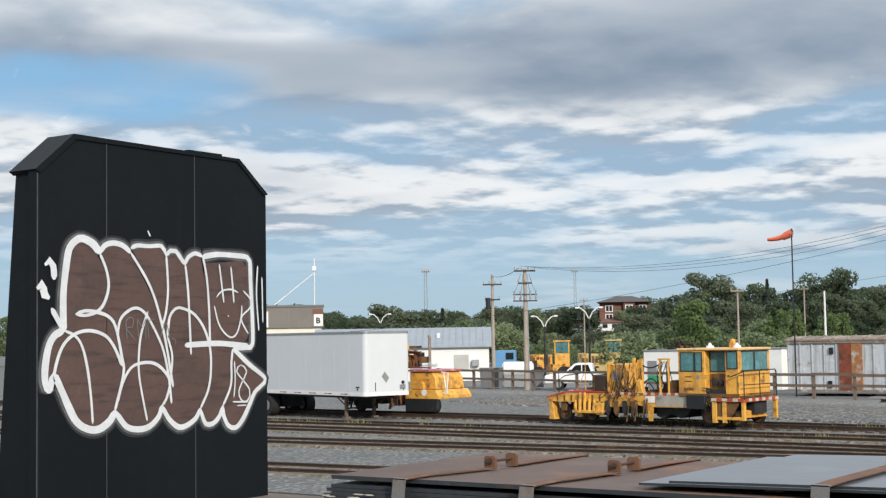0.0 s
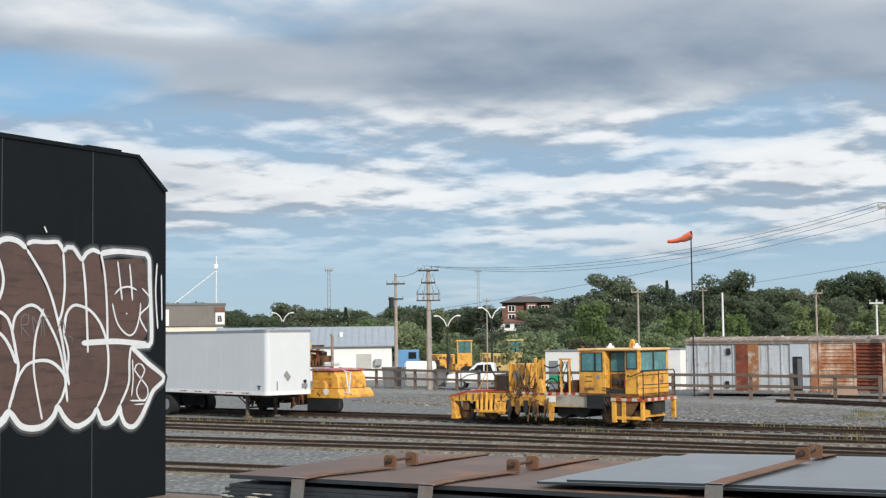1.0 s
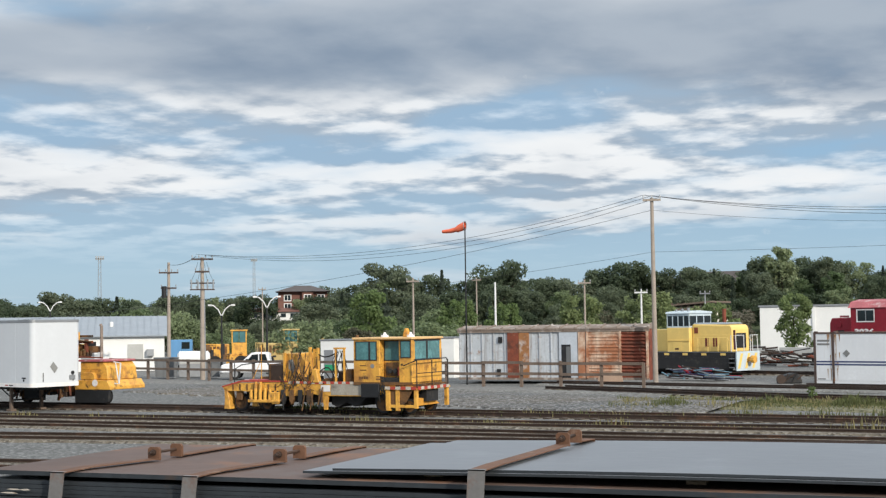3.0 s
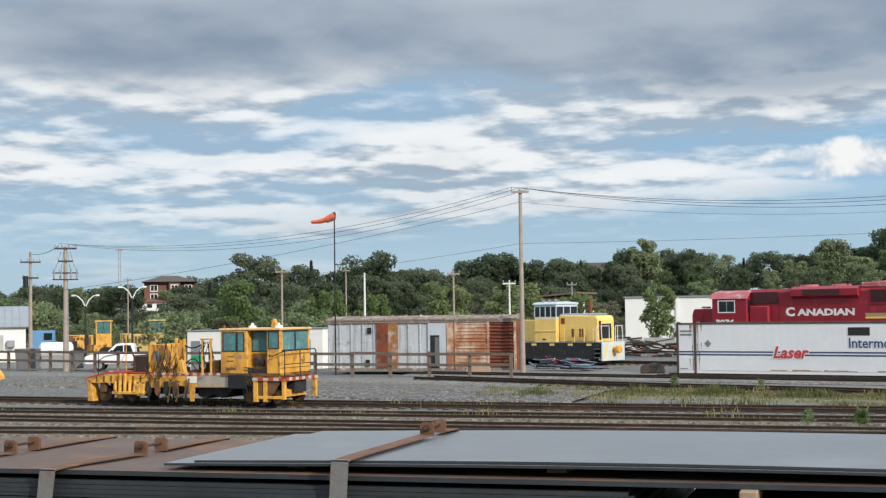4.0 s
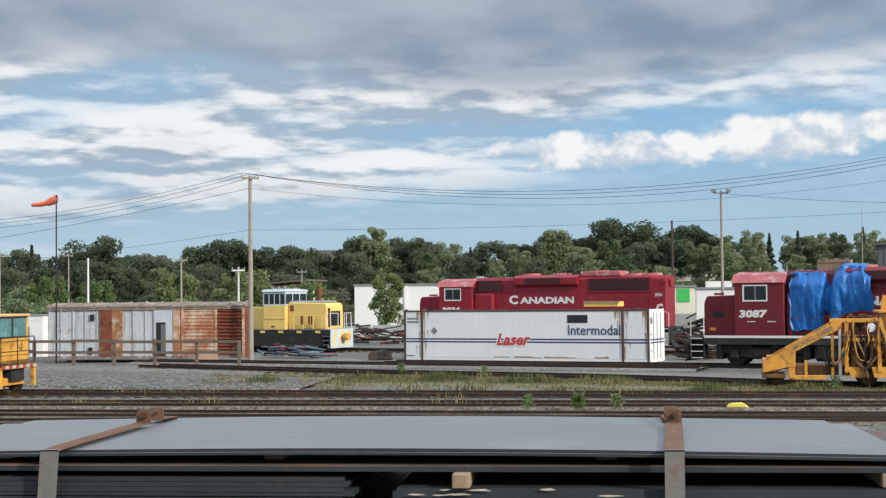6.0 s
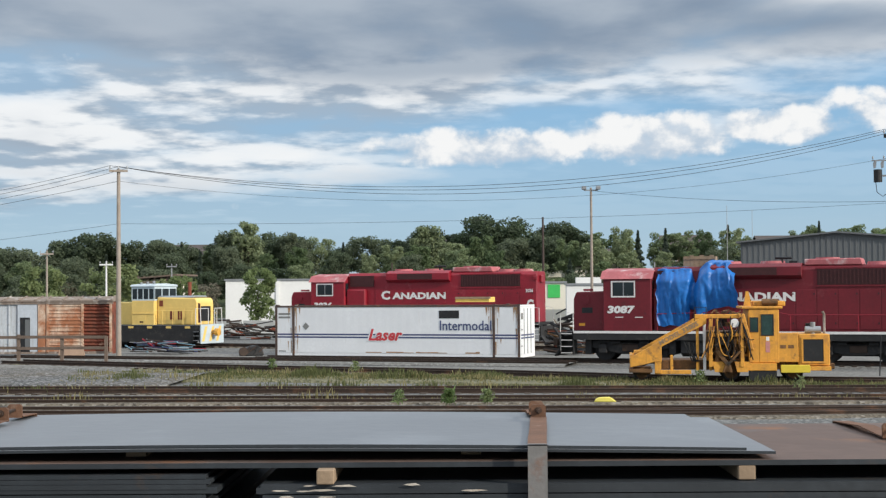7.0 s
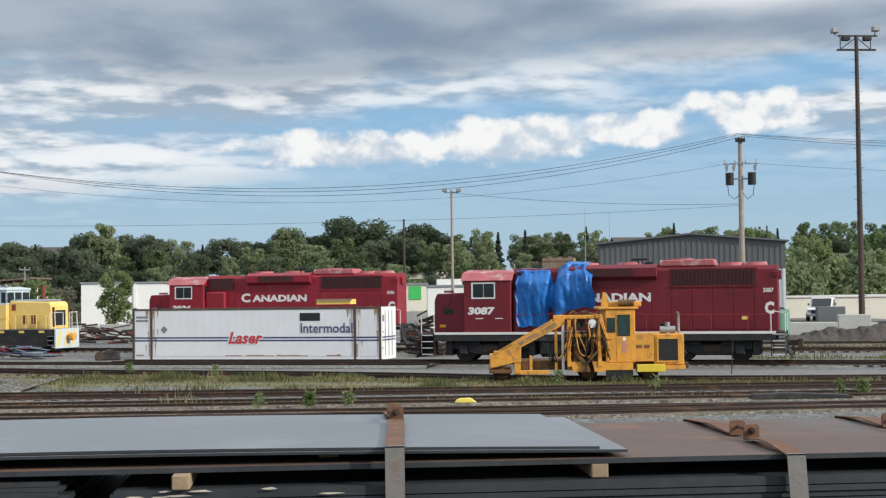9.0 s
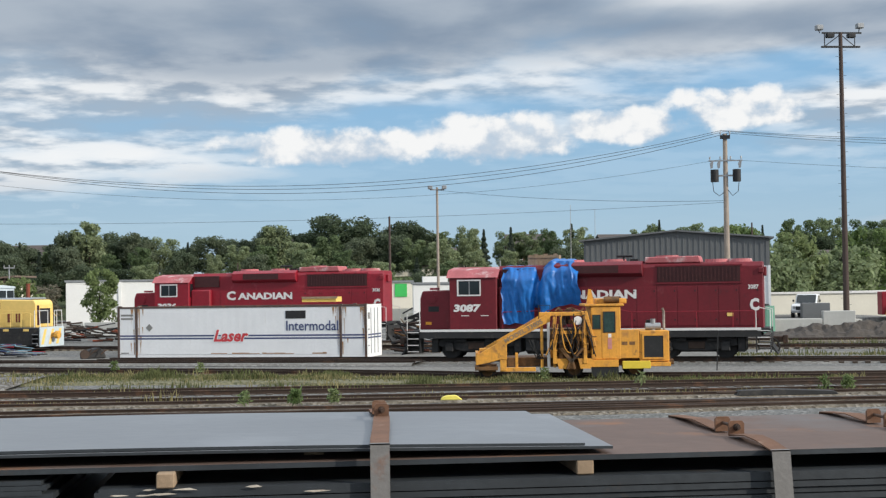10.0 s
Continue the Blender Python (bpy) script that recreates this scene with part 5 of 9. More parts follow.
for y in (0.5, 2.1):
    part("landing_leg", box(B(), 2.2, 2.34, y - 0.07, y + 0.07, 0.1, 1.14), "timber_grey", t, bevel=0.01)
    part("landing_foot", box(B(), 2.1, 2.44, y - 0.15, y + 0.15, 0.0, 0.1), "timber_grey", t)
    part("brace", pipe(B(), [(2.28, y, 0.55), (1.2, y, 1.1)], 0.03), "dark", t)
    part("brace", pipe(B(), [(2.28, y, 0.6), (3.2, y, 1.1)], 0.03), "dark", t)
part("cross_brace", pipe(B(), [(2.27, 0.5, 0.5), (2.27, 2.1, 0.5)], 0.04), "dark", t)
part("subframe", box(B(), 0.4, L, 0.6, 2.0, 0.98, 1.12), "dark", t)
for x in (8.7, 9.95):
    for y in (0.25, 2.35):
        w = part("wheel", tube(B(), (x, y - 0.25, 0.5), (x, y + 0.25, 0.5), 0.5, n=28), "rubber", t)
        part("rim", tube(B(), (x, y - 0.26, 0.5), (x, y + 0.26, 0.5), 0.26, n=20), "metal", w)
    part("axle", tube(B(), (x, 0.2, 0.5), (x, 2.4, 0.5), 0.07), "dark", t)
    part("suspension", box(B(), x - 0.5, x + 0.5, 0.7, 1.9, 0.4, 0.97), "dark", t)

# ---- old boxcar bodies ----
BZ = -2.0


def boxcar_body(at, L, roof, walls, label, name, W=2.8):
    t = thing(name, at, BZ, label, "boxcar", "old boxcar bodies")
    H = 3.02
    part("body", box(B(), 0, L, 0.05, W, 0.0, H), walls, t)
    part("roof", prism(B(), ((-0.10, H), (-0.10, H + 0.09), (W / 2, H + 0.30), (W + 0.1, H + 0.09), (W + 0.1, H)), -0.08, L + 0.08, "x"), "roof_rust", t, "rusted low-pitched roof")
    for i in range(int(L / 0.95) + 1):
        part("roof_rib", prism(B(), ((-0.11, H + 0.09), (-0.11, H + 0.15), (W / 2, H + 0.36), (W / 2, H + 0.30)), i * 0.95, i * 0.95 + 0.06, "x"), "roof_rust", t)
    part("eave_strip", box(B(), -0.05, L + 0.05, -0.06, 0.05, H - 0.14, H), "roof_rust", t)
    part("sill", box(B(), 0, L, -0.02, 0.05, 0.0, 0.14), "roof_rust", t)
    return t


b1 = boxcar_body((-32.05, 82.1, 0.12), 8.25, 0, "boxcar", "grey boxcar body with peeling paint, rusty door and dark doorway", "boxcar_body")
for i in range(11):
    x = 0.05 + i * 0.75
    part("wall_post", box(B(), x, x + 0.06, -0.012, 0.05, 0.14, 2.88), "boxcar", b1)
part("sliding_door", box(B(), 3.25, 3.98, -0.05, 0.048, 0.12, 2.86), "boxcar_rust", b1, "rust-brown steel door")
part("sliding_door", box(B(), 4.0, 4.65, -0.035, 0.047, 0.12, 2.86), mat("orange_rust_panel", (0.33, 0.15, 0.06), 0.85, var=0.25, scale=1.2, dirt=[((0.48, 0.45, 0.42), 0.5, 1.6), ((0.13, 0.05, 0.03), 0.4, 2.6)], streak=((0.2, 0.08, 0.04), 0.4)), b1, "orange rusted panel")
part("patch_panel", box(B(), 6.60, 7.75, -0.03, 0.046, 0.14, 2.86), mat("pale_grey_panel", (0.46, 0.50, 0.55), 0.7, var=0.14, scale=1, streak=((0.26, 0.24, 0.23), 0.5), dirt=[((0.60, 0.62, 0.64), 0.3, 2.2), ((0.28, 0.16, 0.10), 0.25, 2.0)]), b1)
part("doorway", box(B(), 6.75, 7.33, -0.045, 0.045, 0.14, 2.12), "dark", b1, "dark open doorway")
part("door_leaf", box(B(), 7.05, 7.31, -0.06, -0.046, 0.3, 2.0), "barn_grey", b1)
part("vent", box(B(), 2.65, 2.9, -0.05, 0.04, 2.25, 2.62), "dark", b1)
part("hatch", box(B(), 2.55, 2.78, -0.05, 0.04, 0.25, 0.65), "dark", b1)
part("corner_post", box(B(), 7.80, 8.24, -0.04, 0.045, 0.1, 2.9), "rust_pale", b1)
b2 = boxcar_body((-32.05 + 8.30 * math.cos(radians(BZ)), 82.1 + 8.30 * math.sin(radians(BZ)), 0.12), 3.85, 0, "boxcar_rust", "heavily rusted ribbed boxcar body on the ground", "boxcar_body", 1.5)
for i in range(13):
    z = 0.25 + i * 0.205
    part("corrugation", prism(B(), ((0.05, z), (-0.03, z + 0.05), (-0.03, z + 0.09), (0.05, z + 0.14)), 0.1, 2.1, "x"), "rust_pale", b2)
    part("corrugation", prism(B(), ((0.05, z), (-0.03, z + 0.05), (-0.03, z + 0.09), (0.05, z + 0.14)), 2.12, 3.75, "x"), "boxcar_rust", b2)
part("peeling_sheet", box(B(), 0.1, 2.08, 0.01, 0.045, 0.14, 2.88), "rust_pale", b2)
for x in (0.0, 2.05, 3.70):
    part("wall_post", box(B(), x, x + 0.13, -0.06, 0.05, 0.1, 2.9), "rust_pale", b2)
brd = thing("plywood_sheet", (-22.9, 81.1, 0.0), BZ, "warped plywood sheet leaning on a rusty boxcar", "plywood sheet")
part("sheet", prism(B(), ((0, 0), (1.6, 0), (1.5, 0.55), (0.95, 0.70), (0.1, 0.55)), -0.02, 0.02), mat("pinkish_plywood", (0.42, 0.29, 0.21), 0.9, var=0.15, scale=2), brd)

# ---- yellow switcher ----


def switcher(at):
    t = thing("switcher_locomotive", at, -21.5, "small cream-yellow centre-cab switcher locomotive with black frame", "locomotive")
    Y = "yellow_loco"
    part("frame", box(B(), -3.2, 6.6, -1.4, 1.4, 0.95, 1.32), "loco_black", t)
    part("cab", box(B(), 1.15, 2.95, -1.38, 1.38, 1.33, 3.0), Y, t, bevel=0.03)
    up = part("cab_upper", box(box(B(), 1.13, 2.97, -1.36, 1.36, 3.0, 3.10), 1.13, 2.97, -1.36, 1.36, 3.80, 3.95), "cab_white", t, "pale blue-grey glazed upper cab")
    part("cab_roof", prism(B(), ((-1.45, 3.95), (1.45, 3.95), (1.35, 4.08), (0, 4.16), (-1.35, 4.08)), 1.05, 3.05, "x"), "cab_white", t, bevel=0.02)
    part("cab_lining", box(B(), 1.3, 2.8, -1.2, 1.2, 3.0, 3.9), "dark", t)
    for i in range(5):
        x = 1.13 + i * 0.445
        for y in (-1.36, 1.28):
            part("cab_pillar", box(B(), x, x + 0.06, y, y + 0.08, 3.1, 3.8), "cab_white", up)
        if i < 4:
            part("cab_window", box(B(), x + 0.065, x + 0.44, -1.34, -1.32, 3.1, 3.8), "glass", t)
    for i in range(4):
        y = -1.36 + i * 0.88
        part("cab_pillar", box(B(), 2.89, 2.97, y, y + 0.08, 3.1, 3.8), "cab_white", up)
        if i < 3:
            part("cab_window", box(B(), 2.93, 2.95, y + 0.09, y + 0.87, 3.1, 3.8), "glass", t)
    for i in range(3):
        part("roof_fitting", box(B(), 1.5 + i * 0.5, 1.62 + i * 0.5, -0.9, -0.7, 4.1, 4.24 + 0.05 * i), "metal", t, bevel=0.02)
    part("cab_door_seam", box(B(), 1.6, 2.3, -1.395, -1.381, 1.4, 2.05), Y, t, bevel=0.006)
    part("cab_ledge", box(B(), 1.12, 2.96, -1.42, -1.381, 2.08, 2.16), Y, t)
    for z in (1.5,):
        part("dark_bar", box(B(), 1.8, 2.1, -1.402, -1.396, z, z + 0.1), "grille", t)
    # hood with a sloping front and rounded shoulders
    part("hood", prism(B(), ((2.96, 1.33), (6.15, 1.33), (6.13, 2.92), (5.98, 3.16), (2.96, 3.22)), -1.05, 1.05), Y, t, bevel=0.07)
    part("hood_roof", prism(B(), ((-0.98, 3.20), (0.98, 3.20), (0.75, 3.32), (-0.75, 3.32)), 2.96, 5.72, "x"), "grey_roof", t, "grey hood roof", bevel=0.02)
    for x, w, z0 in ((3.15, 0.3, 2.6), (4.0, 0.28, 1.7), (4.62, 0.14, 1.7), (4.82, 0.14, 1.7)):
        part("louvre", box(B(), x, x + w, -1.065, -1.045, z0, z0 + (0.4 if z0 > 2 else 0.6)), "boxcar_rust", t)
    for x in (3.7, 4.45, 5.2):
        part("hood_door", box(B(), x + 0.02, x + 0.7, -1.060, -1.048, 1.45, 2.5), Y, t, bevel=0.006)
    part("end_radiator", box(B(), 6.15, 6.17, -0.6, 0.6, 1.6, 2.6), "dark", t)
    part("front_shutter", box(B(), 6.10, 6.16, -0.95, -0.7, 1.5, 2.8), "grille", t)
    part("exhaust", tube(B(), (4.7, 0.3, 3.3), (4.7, 0.3, 4.25), 0.13, n=12), "boxcar_rust", t, "rusted exhaust stack")
    part("end_plate", box(B(), 6.6, 6.68, -1.45, 1.45, 0.10, 1.38), "cab_white", t, "white end plate with yellow chevrons")
    for i in range(3):
        part("chevron", prism(B(), ((-1.35 + i * 0.9, 0.25), (-1.05 + i * 0.9, 0.25), (-0.65 + i * 0.9, 1.25), (-0.95 + i * 0.9, 1.25)), 6.681, 6.688, "x"), Y, t)
    part("coupler", tube(tube(B(), (6.69, 0, 0.85), (7.1, 0, 0.85), 0.16, n=12), (6.95, 0, 0.85), (7.2, 0, 0.85), 0.26, n=12), "mow", t)
    part("underframe", box(B(), -3.0, 6.4, -1.1, 1.1, 0.30, 0.94), "loco_black", t)
    part("side_skirt", box(B(), -3.0, 6.0, -1.405, -1.36, 0.20, 0.94), "loco_black", t)
    for i in range(5):
        part("yellow_mark", box(B(), -0.6 + i * 1.5, -0.2 + i * 1.5, -1.412, -1.401, 1.12, 1.27), Y, t)
    part("sill_edge", box(B(), -3.2, 6.6, -1.43, -1.402, 1.32, 1.36), "metal", t)
    for x in (-1.8, 0.2, 3.9, 5.6):
        part("wheel", tube(B(), (x, -0.85, 0.42), (x, -0.7, 0.42), 0.42, n=24), "loco_black", t)
    for y in (-1.35, 1.35):
        part("handrail", pipe(B(), [(3.1, y, 2.3), (5.9, y, 2.3), (6.2, y, 2.0)], 0.02), Y, t)
        for x in (3.6, 4.4, 5.2, 5.9):
            part("stanchion", tube(B(), (x, y, 1.32), (x, y, 2.3), 0.02), Y, t)
        part("end_rail", pipe(B(), [(6.62, y, 1.3), (6.55, y, 2.45), (6.2, y, 2.45), (6.2, y, 1.3)], 0.028), "white_steel", t)
    part("end_rail", pipe(B(), [(6.6, -1.35, 2.45), (6.6, -0.4, 2.45), (6.6, -0.4, 1.35)], 0.028), "white_steel", t)
    part("end_rail", pipe(B(), [(6.6, 1.35, 2.45), (6.6, 0.4, 2.45), (6.6, 0.4, 1.35)], 0.028), "white_steel", t)
    part("rear_hood", box(B(), -2.8, 1.12, -1.05, 1.05, 1.33, 2.9), Y, t, bevel=0.06)
    st = part("steps", box(box(B(), 6.02, 6.06, -1.45, -1.0, 0.2, 0.94), 6.5, 6.54, -1.45, -1.0, 0.2, 0.94), "loco_black", t)
    for z in (0.3, 0.6, 0.88):
        part("tread", box(B(), 6.06, 6.5, -1.46, -1.05, z, z + 0.04), "metal", st)
    return t


switcher((-22.7, 97.9, 0.1))

# ---- track machines ----


def hose(t, rnd, p, q, sag, r=0.022, material="rubber", n=6):
    p, q = Vector(p), Vector(q)
    w = Vector((rnd.uniform(-0.1, 0.1), rnd.uniform(-0.15, 0.05), 0))
    pts = [p.lerp(q, i / n) - Vector((0, 0, sag)) * math.sin(math.pi * i / n) + w * math.sin(math.pi * i / n) for i in range(n + 1)]
    return part("hose", pipe(B(), pts, r, 5), material, t)


def rail_wheel(t, x, y, r=0.38):
    w = part("wheel", tube(tube(B(), (x, y - 0.06, r), (x, y + 0.06, r), r, n=24), (x, y + 0.03, r), (x, y + 0.07, r), r + 0.03, n=24), "loco_black", t)
    part("hub", tube(B(), (x, y - 0.11, r), (x, y - 0.055, r), r * 0.45, n=16), "mow_dirty", w)
    part("rim_ring", tube(B(), (x, y - 0.075, r), (x, y - 0.06, r), r * 0.8, n=20), "mow_dirty", w)
    return w


def framed_window(t, x0, x1, y, z0, z1, glassy="glass_teal", frame="dark"):
    w = part("window", box(B(), x0, x1, y - 0.012, y, z0, z1), glassy, t)
    e = 0.035
    part("window_frame", box(box(box(box(B(), x0 - e, x1 + e, y - 0.022, y - 0.002, z1, z1 + e), x0 - e, x1 + e, y - 0.022, y - 0.002, z0 - e, z0), x0 - e, x0, y - 0.022, y - 0.002, z0, z1), x1, x1 + e, y - 0.022, y - 0.002, z0, z1), frame, w)


def tamper(at, rz):
    rnd = random.Random(7)
    t = thing("track_tamper", at, rz, "yellow track tamping machine with a glazed cab, standing on weedy rails", "track machine", "yellow track machines")
    Y = -1.28
    side = ((3.3, 1.20), (8.4, 1.20), (8.4, 0.80), (7.0, 0.66), (4.9, 0.66), (4.6, 0.72), (3.3, 0.62))
    part("main_frame", prism(B(), side, Y, Y + 0.12), "mow", t, "long yellow side frame", bevel=0.01)
    part("main_frame", prism(B(), side, -Y - 0.12, -Y), "mow", t)
    part("deck", box(B(), 0.4, 9.4, Y + 0.02, -Y - 0.02, 1.10, 1.16), "mow_dirty", t)
    nose = ((0.0, 0.95), (0.1, 0.82), (2.2, 0.80), (3.3, 0.62), (3.3, 1.20), (0.9, 1.16), (0.0, 1.05))
    part("front_frame", prism(B(), nose, Y, Y + 0.14), "mow", t, bevel=0.01)
    part("front_frame", prism(B(), nose, -Y - 0.14, -Y), "mow", t)
    part("front_bumper", prism(B(), ((0.05, 0.95), (0.2, 0.95), (0.32, 0.42), (0.36, 0.05), (0.05, 0.05), (0.08, 0.45)), Y, Y + 0.5), "mow", t, bevel=0.02)
    part("front_bumper", prism(B(), ((0.05, 0.95), (0.2, 0.95), (0.32, 0.42), (0.36, 0.05), (0.05, 0.05), (0.08, 0.45)), -Y - 0.5, -Y), "mow", t)
    part("front_lip", prism(B(), ((-0.05, 1.02), (1.0, 1.28), (3.3, 1.27), (3.3, 1.22), (1.0, 1.21), (-0.05, 0.97)), Y - 0.02, Y + 0.03), "redwhite", t, "red edge strip")
    for k in range(7):
        part("front_gusset", box(B(), 0.5 + k * 0.36, 0.56 + k * 0.36, Y - 0.02, Y, 0.86, 1.12), "mow_dirty", t)
    # marker tiles along the deck edge
    for i in range(19):
        x = 3.35 + i * 0.185
        part("marker_tile", box(B(), x, x + 0.17, Y - 0.025, Y - 0.005, 1.15, 1.25), "redwhite" if i % 2 else "tile_white", t)
    for i in range(6):
        x = 8.10 + i * 0.235
        part("marker_tile", box(B(), x, x + 0.23, Y - 0.29, Y - 0.27, 0.96, 1.08), "redwhite" if i % 2 else "tile_white", t)
    for i in range(10):
        y = Y - 0.26 + i * 0.27
        part("marker_tile", box(B(), 9.56, 9.58, y, y + 0.26, 0.96, 1.08), "tile_white" if i % 2 else "redwhite", t)
    part("sign_board", box(B(), 4.92, 5.36, Y - 0.02, Y - 0.002, 0.84, 1.10), "white_text", t, "white sign board")
    part("grey_panel", box(B(), 5.40, 6.86, Y - 0.012, Y - 0.001, 0.70, 1.14), mat("scuffed_grey_panel", (0.33, 0.30, 0.25), 0.7, var=0.25, scale=2, dirt=[((0.5, 0.25, 0.05), 0.35, 1.5), ((0.12, 0.1, 0.08), 0.3, 2.5)]), t, "scuffed grey panel")
    part("tool_box", box(B(), 6.88, 7.72, Y - 0.12, Y + 0.3, 0.62, 1.18), "dark", t, "black battery box", bevel=0.02)
    # work heads: upright cylinders in a row
    for i in range(6):
        x = 1.52 + i * 0.235
        h = (0.90, 1.22, 1.22, 0.95, 0.92, 0.74)[i]
        part("tamping_cylinder", tube(tube(B(), (x, Y - 0.12, 0.44), (x + 0.02, Y - 0.12, h - 0.12), 0.075, n=10), (x + 0.02, Y - 0.12, h - 0.12), (x + 0.02, Y - 0.12, h), 0.055, n=10), "mow", t)
        # black box on the frame, put in as the shade between two cylinders
        part("cylinder_gap", box(B(), x + 0.08, x + 0.15, Y - 0.05, Y - 0.002, 0.42, 0.85), "loco_black", t)
    part("head_beam", box(B(), 1.40, 2.95, Y - 0.2, Y - 0.02, 0.36, 0.48), "mow", t, bevel=0.02)
    part("head_foot", prism(B(), ((2.5, 0.8), (2.95, 0.8), (2.9, 0.30), (2.6, 0.30)), Y - 0.16, Y - 0.02), "mow", t, bevel=0.02)
    for x, r in ((0.76, 0.35), (1.95, 0.27), (7.72, 0.37), (8.9, 0.27)):
        rail_wheel(t, x, -0.95 if x != 1.95 else -0.75, r)
        rail_wheel(t, x, 0.72, r)
        part("axle", tube(B(), (x, -0.9, r), (x, 0.72, r), 0.07, n=8), "loco_black", t)
    part("axle_box", box(B(), 0.62, 0.92, -1.2, -1.02, 0.42, 0.82), "mow_dirty", t, bevel=0.03)
    part("axle_beam", box(B(), 0.95, 2.4, -0.9, 0.9, 0.45, 0.8), "loco_black", t)
    part("gearbox", box(B(), 3.0, 4.9, -0.7, 0.6, 0.35, 0.80), "loco_black", t, bevel=0.05)
    part("under_box", prism(B(), ((5.2, 0.66), (6.9, 0.66), (6.6, 0.34), (6.3, 0.22), (5.9, 0.40), (5.5, 0.18), (5.2, 0.3)), -0.9, 0.8), "loco_black", t)
    part("final_drive", box(B(), 7.2, 8.3, -0.85, 0.6, 0.3, 0.66), "loco_black", t, bevel=0.05)
    for i in range(4):
        x = 3.0 + i * 0.42
        part("clamp_arm", prism(B(), ((x, 0.9), (x + 0.17, 0.9), (x + 0.2, 0.5), (x + 0.10, 0.30), (x, 0.45)), Y - 0.08, Y + 0.1), rnd.choice(("mow_dirty", "loco_black")), t)
    part("hanger", prism(B(), ((5.0, 0.7), (5.25, 0.7), (5.2, 0.1), (5.05, 0.1)), Y, Y + 0.1), "mow", t)
    # masts and engine housing
    part("engine_housing", box(B(), 2.30, 2.98, -1.1, 0.7, 1.16, 1.92), "rail", t, "brown rusted radiator housing", bevel=0.02)
    part("housing_rim", box(box(B(), 2.26, 2.31, -1.12, 0.7, 1.16, 1.96), 2.97, 3.03, -1.12, 0.7, 1.16, 1.96), "mow_dirty", t)
    part("front_deck_gear", box(B(), 1.7, 2.25, -1.0, 0.5, 1.16, 1.42), "mow_dirty", t, bevel=0.03)
    part("panel", box(B(), 3.02, 3.62, -1.05, 0.6, 1.16, 2.40), "mow", t, bevel=0.02)
    part("panel_opening", prism(B(), ((3.20, 1.75), (3.45, 1.6), (3.5, 1.95), (3.38, 2.15), (3.2, 2.1)), -1.07, -1.052), "placard", t)
    part("panel_mast", box(B(), 3.0, 3.08, -1.16, -1.06, 1.16, 2.42), "mow", t)
    for x, h in ((4.24, 2.65), (4.62, 2.62), (5.5, 2.62), (5.9, 2.6)):
        part("mast", box(B(), x, x + (0.11 if x < 5 else 0.06), -1.15, -1.04, 1.16, h), "mow", t, bevel=0.01)
    part("mast_panel", box(B(), 4.45, 4.72, -1.12, -1.06, 1.8, 2.58), "reg", t)
    part("mast_cap", box(B(), 5.45, 5.98, -1.15, -1.04, 2.56, 2.63), "mow", t)
    part("hopper", prism(B(), ((4.45, 1.2), (4.85, 1.2), (4.72, 1.75), (4.52, 1.75)), -1.34, -1.1), "mow", t, bevel=0.02)
    part("pump_housing", box(B(), 6.0, 6.3, -1.1, -0.4, 1.2, 1.75), "mow_dirty", t, bevel=0.03)
    for i in range(26):
        x0 = rnd.uniform(3.2, 4.7)
        hose(t, rnd, (x0, -1.18, rnd.uniform(1.5, 2.6)), (x0 + rnd.choice((-1, 1)) * rnd.uniform(0.25, 0.8), -1.32, rnd.uniform(0.7, 1.9)), rnd.uniform(0.15, 0.75), rnd.choice((0.012, 0.015, 0.019)), rnd.choice(("rubber", "rubber", "loco_black", "mow_dirty")), 10)
    for i in range(10):
        x0 = rnd.uniform(5.5, 5.95)
        hose(t, rnd, (x0, -1.05, 2.5), (x0 + rnd.uniform(-0.3, 0.2), -1.0, rnd.uniform(1.2, 1.6)), rnd.uniform(-0.1, 0.1), 0.016)
    hose(t, rnd, (4.4, -1.05, 2.55), (5.6, -1.05, 2.45), 0.25, 0.03)
    hose(t, rnd, (4.7, -1.1, 1.6), (5.5, -1.1, 1.3), -0.35, 0.028)
    hose(t, rnd, (4.8, -1.1, 1.4), (5.3, -1.1, 1.25), -0.3, 0.022)
    for i in range(22):
        x0 = rnd.uniform(3.1, 6.2)
        part("valve_block", box(B(), x0, x0 + rnd.uniform(0.1, 0.32), -1.1 + rnd.uniform(0, 0.4), -0.6 + rnd.uniform(0, 0.4), 1.14, 1.22 + rnd.uniform(0.05, 0.42)), rnd.choice(("mow_dirty", "mow_dirty", "dark", "rail", "mow")), t, bevel=0.015)
    for i in range(9):
        x0 = rnd.uniform(2.9, 5.2)
        part("linkage", tube(B(), (x0, -1.34, rnd.uniform(0.05, 0.5)), (x0 + rnd.uniform(-0.3, 0.3), -1.34, rnd.uniform(0.7, 1.1)), 0.03), rnd.choice(("mow_dirty", "loco_black")), t)
    # hand rails and stays at the front platform
    for x in (0.55, 2.3):
        part("rail_post", tube(B(), (x, -1.2, 1.1), (x, -1.2, 2.0), 0.018), "dark", t)
    part("hand_rail", pipe(B(), [(0.55, -1.2, 1.2), (0.58, -1.2, 1.75), (0.9, -1.2, 1.92), (1.9, -1.2, 2.05), (2.2, -1.2, 2.05), (2.3, -1.2, 1.9)], 0.022), "dark", t)
    part("thin_pole", tube(B(), (1.86, -1.1, 1.1), (1.86, -1.1, 2.75), 0.02), "mow", t)
    part("stay", tube(B(), (1.35, -1.1, 1.2), (1.84, -1.1, 2.1), 0.014), "mow", t)
